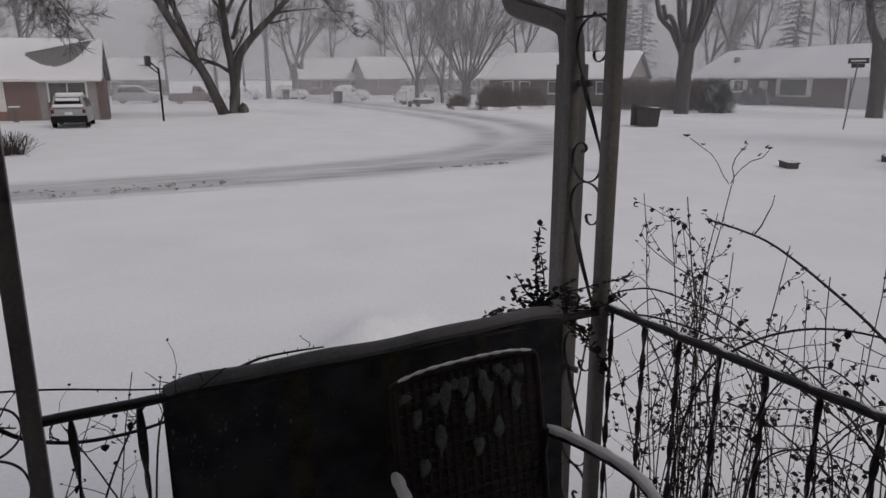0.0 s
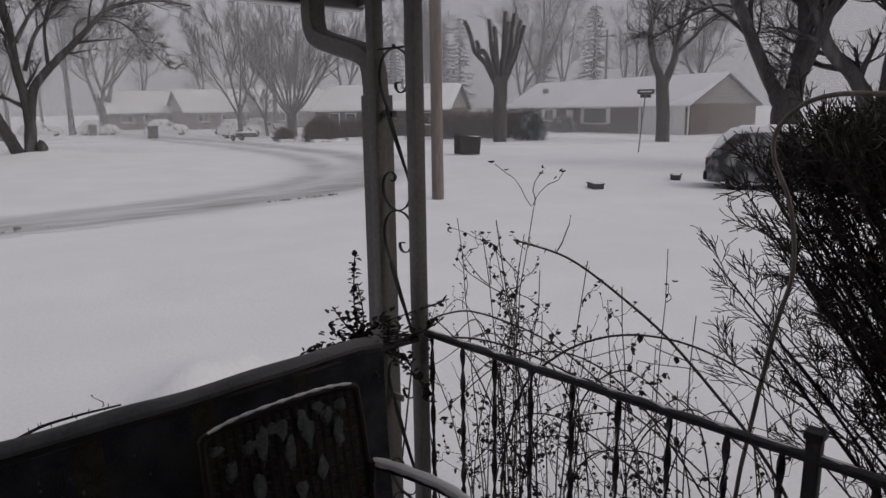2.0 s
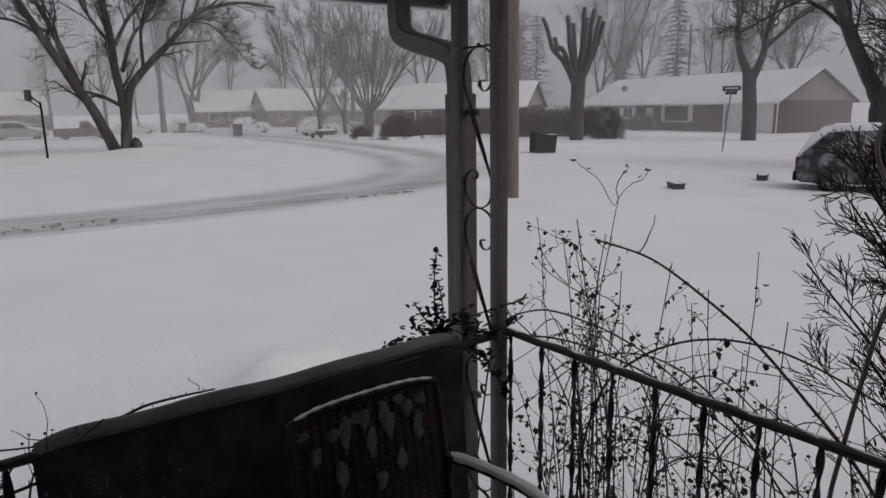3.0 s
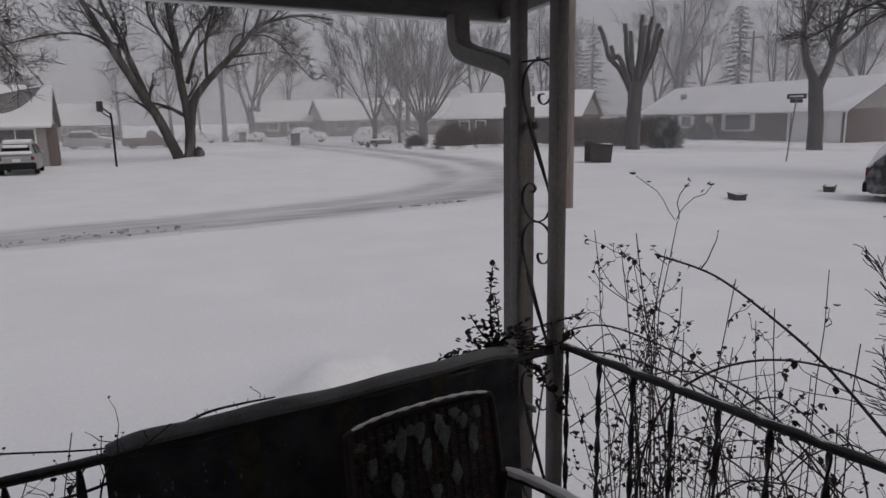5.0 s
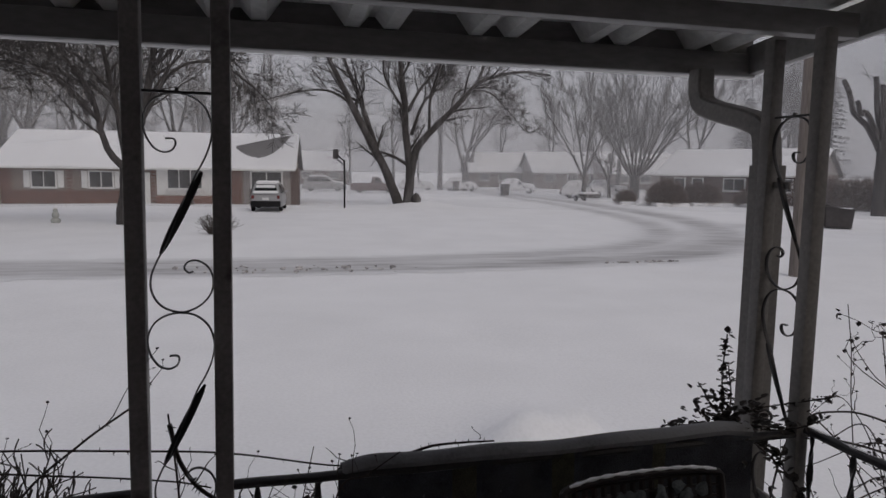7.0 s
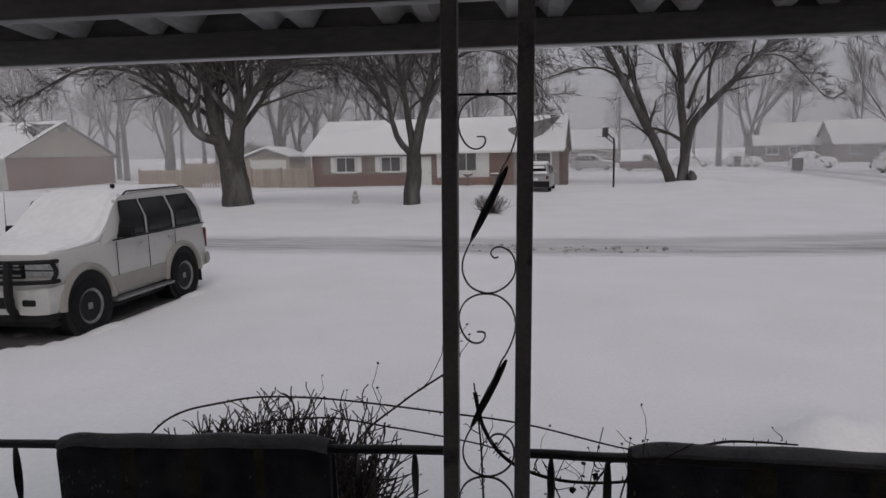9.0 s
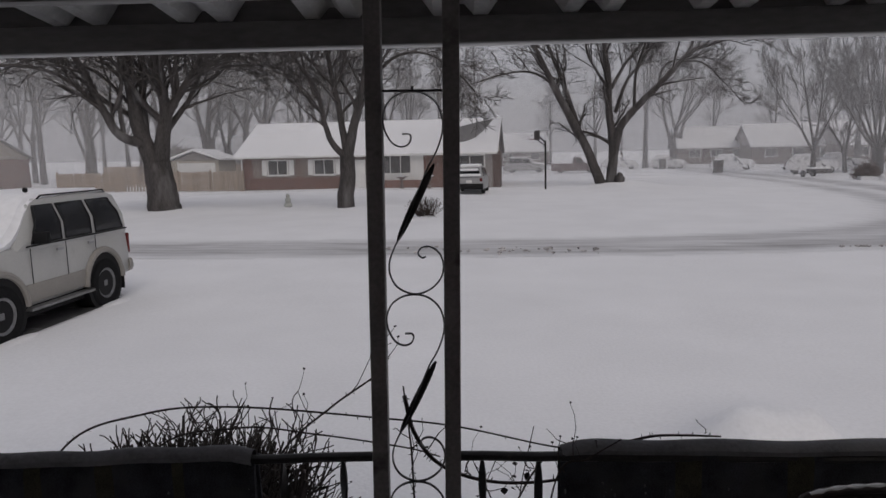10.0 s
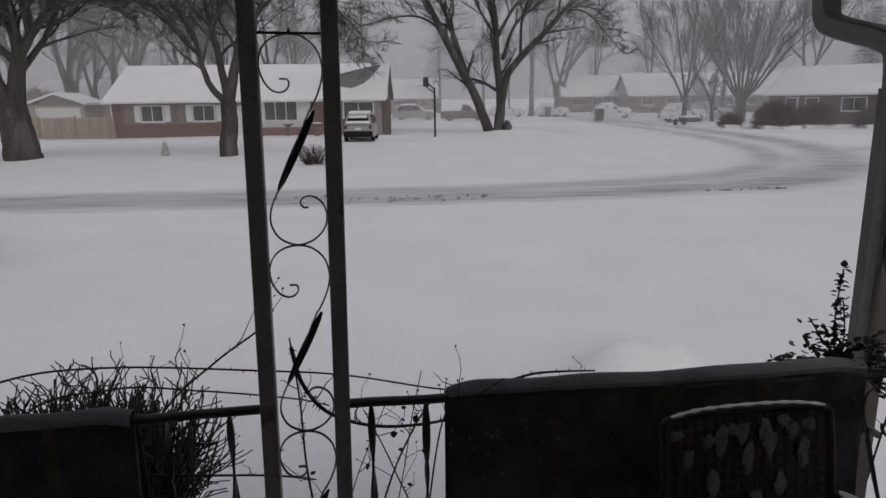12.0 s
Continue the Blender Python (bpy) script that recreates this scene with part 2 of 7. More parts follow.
# ---- ground: one snow field with worn tyre tracks on the street ----
TRACKS = [  # centre line, half width, strength
    ([(-80, 13.6), (-30, 14.3), (-9, 14.9), (-2, 15.3), (4, 15.9), (9, 17.0), (12.6, 19.3), (15.8, 23.8), (18.2, 30), (19.4, 40), (19.6, 60), (18, 95)], 0.75, 0.9),
    ([(-80, 15.4), (-30, 15.9), (-9, 16.2), (2, 17.0), (8, 18.6), (12.0, 22.0), (15.0, 28.5), (16.5, 38), (17.0, 52), (16.6, 80), (15, 120)], 0.55, 0.75),
    ([(4, 16.4), (9.5, 18.4), (13.6, 21.8), (16.8, 27.5), (18.3, 34), (19.0, 44), (19.0, 60), (17.5, 90)], 0.45, 0.5),
    ([(6, 16.3), (10, 17.2), (13.0, 19.4), (15.4, 22.6)], 0.8, 0.85),
    ([(13.5, 23.5), (16.2, 26.0), (18.6, 28.2), (20.5, 29.2)], 0.6, 0.45),
    ([(10, 17.6), (13.4, 20.4), (16.4, 24.6), (18.8, 29.5)], 0.7, 0.4),
]


def track_amount(X, Y):
    best = np.zeros_like(X)
    for line, half, power in TRACKS:
        pts = np.array([tuple(p)[:2] for p in curve_pts([(x, y, 0) for x, y in line], 10)])
        d = np.full(X.shape, 1e9)
        for (ax, ay), (bx_, by_) in zip(pts[:-1], pts[1:]):
            ex, ey = bx_ - ax, by_ - ay
            t = np.clip(((X - ax) * ex + (Y - ay) * ey) / (ex * ex + ey * ey), 0, 1)
            d = np.minimum(d, np.hypot(X - ax - t * ex, Y - ay - t * ey))
        best = np.maximum(best, power * np.clip(1.6 - d / half * 1.0, 0, 1))
    return best


def wave(X, Y, seed, count, lo, hi):
    rng = np.random.RandomState(seed)
    out = np.zeros_like(X)
    for _ in range(count):
        k = rng.uniform(lo, hi)
        a = rng.uniform(0, 6.28)
        out += np.sin(X * k * math.cos(a) + Y * k * math.sin(a) + rng.uniform(0, 6.28)) / count
    return out


def ground_height(X, Y):
    z = GROUND + 0.10 * wave(X, Y, 3, 7, 0.08, 0.5) * np.clip((Y - 3) / 20, 0, 1) + 0.02 * wave(X, Y, 5, 8, 0.8, 2.5)
    for mx, my, r, h in ((1.92, 3.7, 0.33, 0.36), (2.44, 3.75, 0.24, 0.30), (2.20, 4.2, 0.55, 0.16), (1.2, 3.4, 0.6, 0.08), (6.05, 45.4, 2.2, 0.35), (-16.1, 27.8, 1.6, 0.12), (-7.6, 28.5, 1.3, 0.1),
                        (-7.5, 3.4, 2.2, 0.05)):
        z = z + h * np.exp(-((X - mx) ** 2 + (Y - my) ** 2) / (r * r))
    return z


gx = np.concatenate([[-900, -400, -200, -120, -90], np.arange(-75, 0.6, 0.5), np.arange(0.65, 3.9, 0.15), np.arange(4, 75.1, 0.5), [90, 120, 200, 400, 900]])
gy = np.concatenate([[-900, -300, -80, -20, -6], np.arange(-2, 32, 0.2), np.arange(32, 80, 0.8), [84, 90, 100, 120, 150, 220, 400, 900]])
GX, GY = np.meshgrid(gx, gy)
amount = track_amount(GX, GY) * (0.72 + 0.40 * wave(GX * 0.5, GY * 0.9, 9, 9, 0.5, 2.5))
amount = np.clip(amount, 0, 1)
GZ = ground_height(GX, GY) - 0.05 * amount
nx_, ny_ = len(gx), len(gy)
idx = np.arange(nx_ * ny_).reshape(ny_, nx_)
quads = np.stack([idx[:-1, :-1], idx[:-1, 1:], idx[1:, 1:], idx[1:, :-1]], -1).reshape(-1, 4)
ground = raw("ground", np.stack([GX, GY, GZ], -1), quads, M_SNOW)
tagged(ground, "deep smooth white snow covering the front yards", "snow", kind="structure")


def slush_material():
    m = material("packed_street_snow", (0.80, 0.80, 0.82), 0.6, var=0.06, scale=1.5, fine=30, bump=0.3, dist=0.02, spec=0.2)
    n, l = m.node_tree.nodes, m.node_tree.links
    b = n["Principled BSDF"]
    old = b.inputs["Base Color"].links[0].from_socket
    at = n.new("ShaderNodeAttribute")
    at.attribute_name = "worn"
    tc = n.new("ShaderNodeTexCoord")
    mp = n.new("ShaderNodeMapping")
    mp.inputs["Scale"].default_value = (0.35, 2.2, 1)
    l.new(tc.outputs["Object"], mp.inputs["Vector"])
    t = n.new("ShaderNodeTexNoise")
    t.inputs["Scale"].default_value, t.inputs["Detail"].default_value = 1.6, 7.0
    l.new(mp.outputs[0], t.inputs["Vector"])
    mr = n.new("ShaderNodeMapRange")
    mr.inputs["From Min"].default_value, mr.inputs["From Max"].default_value = 0.10, 0.68
    l.new(t.outputs["Fac"], mr.inputs["Value"])
    mul = n.new("ShaderNodeMath")
    mul.operation = "MULTIPLY"
    l.new(at.outputs["Fac"], mul.inputs[0])
    l.new(mr.outputs[0], mul.inputs[1])
    mix = n.new("ShaderNodeMix")
    mix.data_type = "RGBA"
    l.new(mul.outputs[0], mix.inputs["Factor"])
    l.new(old, mix.inputs["A"])
    mix.inputs["B"].default_value = (0.20, 0.19, 0.195, 1)
    l.new(mix.outputs["Result"], b.inputs["Base Color"])
    return m


M_SLUSH = slush_material()
keep = (amount.ravel()[quads] > 0.004).any(axis=1)
rq = quads[keep]
used, inv = np.unique(rq, return_inverse=True)
rv = np.stack([GX, GY, GZ + 0.006], -1).reshape(-1, 3)[used]
road = raw("road", rv, inv.reshape(-1, 4), M_SLUSH)
wa = road.data.attributes.new("worn", "FLOAT", "POINT")
wa.data.foreach_set("value", amount.ravel()[used].astype(np.float32))
tagged(road, "snow-covered street with grey worn tyre tracks", "road", kind="structure")

# lumps thrown up by a plough along the near edge of the street
bm = bmesh.new()
rng = random.Random(4)
for k in range(90):
    u = rng.random()
    x = rng.choice((-2.9, -1.9, -1.4, -0.6, 0.7, 1.4)) + rng.gauss(0, 0.30) if k < 50 else rng.uniform(7.5, 9.6)
    y = 14.9 + 0.03 * (x + 3) + rng.gauss(0, 0.34) if k < 50 else 15.62 + 0.10 * (x - 7.5) + rng.gauss(0, 0.03)
    s = rng.uniform(0.015, 0.05)
    r = bmesh.ops.create_icosphere(bm, subdivisions=1, radius=s)
    m = Matrix.Translation((x, y, GROUND + 0.02 + rng.uniform(0, 0.03))) @ Matrix.Diagonal((rng.uniform(0.8, 2.2), 1, rng.uniform(0.5, 0.9), 1))
    bmesh.ops.transform(bm, matrix=m, verts=r["verts"])
    for v in r["verts"]:
        v.co += Vector((rng.gauss(0, 1), rng.gauss(0, 1), rng.gauss(0, 1))) * s * 0.15
M_CLOD = material("dirty_snow_clods", (0.42, 0.40, 0.40), 0.9, var=0.3, scale=5, fine=40, bump=0.4, dist=0.01, island=0.6)
clods = finish("snow_clods", bm, M_CLOD)
tagged(clods, "dirty frozen snow lumps along the street edge", "snow clods", kind="stuff")


# ---- porch: everything in it is laid out along a front line turned 6.45 degrees ----
TURN = 6.45
PORCH = pose(0, 0, 0, 0, 0, TURN)


def porch_thing(name, label, category, u=0.0, v=0.0, z=0.0, rz=0.0, group="", kind="", ry=0.0):
    e = new(name)
    e.empty_display_size = 0.1
    e.matrix_world = PORCH @ pose(u, v, z, 0, ry, rz)
    return tagged(e, label, category, group, kind)


# floor slab and the house wall behind
floor = finish("floor", bx((-0.80, -1.22, -0.08), (5.14, 2.76, 0.16), 0.015), M_CONC)
floor.matrix_world = PORCH
tagged(floor, "unseen concrete porch floor, made pale to bounce light upward", "floor", kind="structure")
base_wall = finish("foundation", bx((-0.82, -1.24, -0.58), (5.04, 2.66, 0.84), 0.01), M_MORTAR)
base_wall.matrix_world = PORCH
tagged(base_wall, "grey block foundation under the porch", "foundation", kind="structure")
wall_house = finish("wall_house", bx((-0.6, -2.72, 0.75), (9.0, 0.24, 3.1), 0.0), M_BRICKD)
wall_house.matrix_world = PORCH
tagged(wall_house, "brown brick house wall behind the porch", "wall", kind="structure")

SLOPE = 0.10  # the roof rises towards the house


def roof_z(v, z_at_front=2.075):
    return z_at_front + (0.5 - v) * SLOPE


# corrugated roof pans, one mesh: a ceiling
bm = bmesh.new()
profile = []
u = -3.6
PITCH = 0.405
while u < 1.93:
    for du, h in ((0, 0.0), (0.045, 0.0), (0.075, 0.034), (0.095, 0.034), (0.125, 0.0), (0.170, 0.0), (0.215, 0.062), (0.360, 0.062)):
        profile.append((u + du, h))
    u += PITCH
front = [bm.verts.new((x, 0.50, roof_z(0.5) + h)) for x, h in profile]
back = [bm.verts.new((x, -2.6, roof_z(-2.6) + h)) for x, h in profile]
for i in range(len(profile) - 1):
    bm.faces.new((front[i], front[i + 1], back[i + 1], back[i]))
geom = bmesh.ops.solidify(bm, geom=bm.faces[:], thickness=0.004)
ceiling = finish("ceiling", bm, M_PAN, angle=20)
ceiling.matrix_world = PORCH
tagged(ceiling, "white corrugated aluminium porch roof seen from below", "porch roof", kind="structure")
# snow on top of the roof
bm = bmesh.new()
vs = box(bm, (-0.83, -1.05, 0.05), (5.5, 3.1, 0.1), 0.03)
bmesh.ops.transform(bm, matrix=Matrix.Translation((0, 0, 2.155 + 0.15)) @ Matrix.Shear("XY", 4, (0, 0)), verts=bm.verts[:])
for v_ in bm.verts:
    v_.co.z += -(v_.co.y + 1.05) * SLOPE
roof_snow = finish("roof_snow", bm, M_CAP)
roof_snow.matrix_world = PORCH
tagged(roof_snow, "blanket of snow on the porch roof", "snow", kind="structure")

# front fascia with its gutter lip, inner carrying beam, side fascia
fas = porch_thing("fascia", "dark aluminium front fascia with a pale gutter lip", "fascia", kind="structure")
part("fascia_board", bx((-0.82, 0.50, 2.030), (5.56, 0.030, 0.082), 0.004), M_FASCIA, fas)
part("closure_board", bx((-0.82, 0.512, 2.10), (5.56, 0.008, 0.16), 0.0), M_FASCIA, fas)
part("gutter_lip", bx((-0.82, 0.523, 1.992), (5.58, 0.040, 0.010), 0.003), M_WHITE, fas, "pale gutter lip")
part("gutter_face", bx((-0.82, 0.585, 2.045), (5.58, 0.014, 0.105), 0.004), M_WHITE, fas, "pale gutter face")
part("gutter_floor", bx((-0.82, 0.556, 1.995), (5.58, 0.055, 0.006), 0.002), M_WHITE, fas)
beam = finish("beam", bx((-0.84, 0.0, 2.068), (5.46, 0.055, 0.072), 0.004), M_FASCIA)
beam.matrix_world = PORCH
tagged(beam, "dark aluminium beam carrying the porch roof", "beam", kind="structure")
side = finish("side_fascia", bx((0, 0, 0), (0.030, 3.10, 0.105), 0.004), M_FASCIA)
side.matrix_world = PORCH @ pose(1.945, -1.04, 2.050 + 0.152, math.degrees(-math.atan(SLOPE)), 0, 0)
tagged(side, "dark aluminium fascia along the side of the porch roof", "fascia", kind="structure")
side_lip = finish("side_trim", bx((0, 0, 0), (0.012, 3.10, 0.016), 0.003), M_WHITE)
side_lip.matrix_world = PORCH @ pose(1.966, -1.04, 2.006 + 0.152, math.degrees(-math.atan(SLOPE)), 0, 0)
tagged(side_lip, "thin pale edge strip of the porch roof", "trim", kind="structure")


# ---- wrought-iron columns with scroll panels ----
SCROLL = [(-35, 132), (-12, 133), (-7, 148), (-18, 166), (-42, 172), (-70, 158), (-92, 120), (-97, 76), (-80, 34), (-45, 8), (0, 0), (45, 10), (82, 44), (97, 92), (94, 135),
          (80, 178), (62, 214), (42, 250), (-28, 420), (-48, 462), (-68, 500), (-84, 545), (-82, 590), (-55, 632), (0, 652), (52, 636), (88, 598), (96, 552), (82, 515), (52, 495), (24, 498), (12, 516), (24, 531), (38, 528)]


def column(name, label, mat, top, u, v, rz=0.0, ry=0.0, foot=0.0):
    col = porch_thing(name, label, "porch column", u, v, 0, rz, "columns of the porch", ry=ry)
    for s in (-1, 1):
        part("upright", bx((s * 0.096, 0, (top + foot) / 2), (0.042, 0.042, top - foot), 0.004), mat, col)
    part("crossbar", bx((0, 0, 1.802), (0.150, 0.010, 0.006), 0.001), M_IRON, col)
    part("finial_knob", bx((0.0, 0, 1.808), (0.008, 0.012, 0.010), 0.003), M_IRON, col)
    for k in range(4):
        z0 = 1.800 - k * 0.512
        pts = [(x * 0.000765, 0, z0 - y * 0.000783) for x, y in SCROLL if z0 - y * 0.000783 > 0.012]
        if len(pts) > 4:
            bm = tb(curve_pts(pts, 5), 0.0065, 6, flat=0.36)
            part("scroll", bm, M_IRON, col)
        a, b = Vector((0.052, 0, z0 - 0.178)), Vector((-0.043, 0, z0 - 0.372))
        if b.z > 0.02:
            rows = []
            for i in range(13):
                t = i / 12
                w = 0.0035 + 0.0085 * math.sin(math.pi * t) ** 0.55
                rows.append((a.lerp(b, t), w))
            bm = bmesh.new()
            tube(bm, [p for p, w in rows], [w * 0.36 for p, w in rows], 8, flat=2.4)
            part("leaf", bm, M_IRON, col, "flattened iron leaf")
    return col


column("porch_column", "dark ornamental iron porch column with scroll panel", M_PAINT, 2.034, -0.017, 0.0, 0.0, 0.75)
column("porch_column", "grey corner porch column with narrow scroll panel", M_PAINTL, 2.034, 1.700, -0.009, 90.0)

# downspout beside the corner column
spout = porch_thing("downspout", "grey metal downspout with a double elbow", "downspout", 0.012, -0.015)
W, D = 0.064, 0.068


def duct(pts, w=W, d=D):
    bm = bmesh.new()
    pts = [Vector(p) for p in pts]
    rings = []
    for i, p in enumerate(pts):
        t = (pts[min(i + 1, len(pts) - 1)] - pts[max(i - 1, 0)]).normalized()
        s = Vector((0.05, -1, 0)) if abs(t.z) > 0.98 else Vector((t.x, t.y, 0)).normalized()
        other = Vector((s.y, -s.x, 0)).normalized()
        n_ = t.cross(other).normalized()
        ring = []
        for a, b in ((-1, -0.8), (-0.8, -1), (0.8, -1), (1, -0.8), (1, 0.8), (0.8, 1), (-0.8, 1), (-1, 0.8)):
            ring.append(bm.verts.new(p + other * a * d / 2 + n_ * b * w / 2))
        rings.append(ring)
    for a, b in zip(rings[:-1], rings[1:]):
        for j in range(8):
            bm.faces.new((a[j], a[(j + 1) % 8], b[(j + 1) % 8], b[j]))
    bm.faces.new(rings[0][::-1])
    bm.faces.new(rings[-1])
    bmesh.ops.recalc_face_normals(bm, faces=bm.faces[:])
    return bm


el = curve_pts([(1.702, 0.475, 2.00), (1.702, 0.475, 1.93), (1.704, 0.460, 1.882), (1.706, 0.410, 1.856), (1.708, 0.300, 1.826), (1.710, 0.205, 1.800), (1.712, 0.150, 1.762), (1.713, 0.133, 1.64)], 4)
part("elbow", duct(el), M_PAINTL, spout)
part("pipe", duct([(1.713, 0.133, 1.66), (1.713, 0.133, 0.4), (1.713, 0.133, -0.72)], 0.088, 0.076), M_PAINTL, spout)
part("strap", bx((1.700, 0.10, 1.60), (0.012, 0.16, 0.022), 0.003), M_PAINTL, spout)
part("strap", bx((1.700, 0.10, 0.62), (0.012, 0.16, 0.022), 0.003), M_PAINTL, spout)


# ---- railings ----
def twisted_bar(z0, z1, seed, lobes):
    """A thin bar hammered flat into long lobes with narrow waists, with a slow twist."""
    bm = bmesh.new()
    rings = []
    n = 60
    for i in range(n + 1):
        t = i / n
        z = z0 + (z1 - z0) * t
        a = math.pi * lobes * t * 0.5 + seed
        w = 0.0034 + (0.0078 if lobes < 6 else 0.0056) * abs(math.sin(math.pi * lobes * t)) ** 0.7
        th = 0.0034
        ring = []
        for x, y in ((-w, -th), (w, -th), (w, th), (-w, th)):
            ring.append(bm.verts.new((x * math.cos(a) - y * math.sin(a), x * math.sin(a) + y * math.cos(a), z)))
        rings.append(ring)
    for a, b in zip(rings[:-1], rings[1:]):
        for j in range(4):
            bm.faces.new((a[j], a[(j + 1) % 4], b[(j + 1) % 4], b[j]))
    bm.faces.new(rings[0][::-1])
    bm.faces.new(rings[-1])
    return bm


RAIL_Z = 0.848


def railing(name, label, a, b, posts, snow=True, lobes=5):
    """A railing from a to b (u, v, z of the hand rail)."""
    a, b = Vector(a), Vector(b)
    rail = porch_thing(name, label, "railing", group="railings of the porch")
    d = (b - a).normalized()
    side_ = Vector((-d.y, d.x, 0)).normalized()
    pts = [a.lerp(b, i / 24) + Vector((0, 0, 0.001 * math.sin(i * 1.7))) for i in range(25)]
    part("handrail", tb(pts, 0.0165, 10, flat=0.75), M_IRON, rail)
    low = [p - Vector((0, 0, 0.72)) for p in pts]
    part("bottom_rail", tb(low, 0.010, 8), M_IRON, rail)
    meshes = []
    for k in range(3):
        bm = twisted_bar(-0.72, -0.008, 0.7 * k, lobes)
        me = bpy.data.meshes.new("baluster")
        bm.to_mesh(me)
        bm.free()
        me.materials.append(M_IRON)
        meshes.append(me)
    for k, s in enumerate(posts):
        ob = new("baluster", meshes[k % 3])
        ob.parent = rail
        ob.location = a + d * s
    if snow:
        sp = [p + Vector((0, 0, 0.0082)) for p in pts]
        part("snow_line", tb(sp, [0.0085 + 0.0014 * math.sin(i * 2.3) for i in range(25)], 8, flat=0.45), M_CAP, rail, "thin line of snow")
    return rail


railing("railing", "black iron front railing with twisted balusters", (-3.4, 0, RAIL_Z - 0.066), (-0.125, 0, RAIL_Z), [3.4 - x for x in (3.2, 3.04, 2.88, 2.72, 2.56, 2.4, 2.24, 2.08, 1.92, 1.76, 1.60, 1.42, 1.24, 1.08, 0.9, 0.72, 0.54, 0.368, 0.205)], snow=False, lobes=4)
railing("railing", "black iron front railing between the two columns", (0.105, 0, RAIL_Z), (1.70, -0.110, RAIL_Z + 0.030), [0.062, 0.21, 0.37, 0.53, 0.69, 0.85, 1.01, 1.17, 1.33], snow=False, lobes=4)
railing("railing", "black iron side railing dusted with snow", (1.716, -0.125, 0.892), (1.782, -1.285, 0.872), [0.02, 0.155, 0.285, 0.42, 0.56, 0.70, 0.84, 0.98, 1.10], snow=True, lobes=9)
railing("railing", "black iron side railing dusted with snow", (1.782, -1.285, 0.872), (1.83, -2.55, 0.86), [0.12, 0.27, 0.42, 0.57, 0.72, 0.87, 1.02, 1.17], lobes=9)
newel = porch_thing("newel_post", "black square iron newel post with a flat cap", "newel post", 1.782, -1.285, 0)
part("shaft", bx((0, 0, 0.46), (0.030, 0.030, 0.92), 0.003), M_IRON, newel)
part("cap", bx((0, 0, 0.928), (0.040, 0.040, 0.022), 0.005), M_IRON, newel)


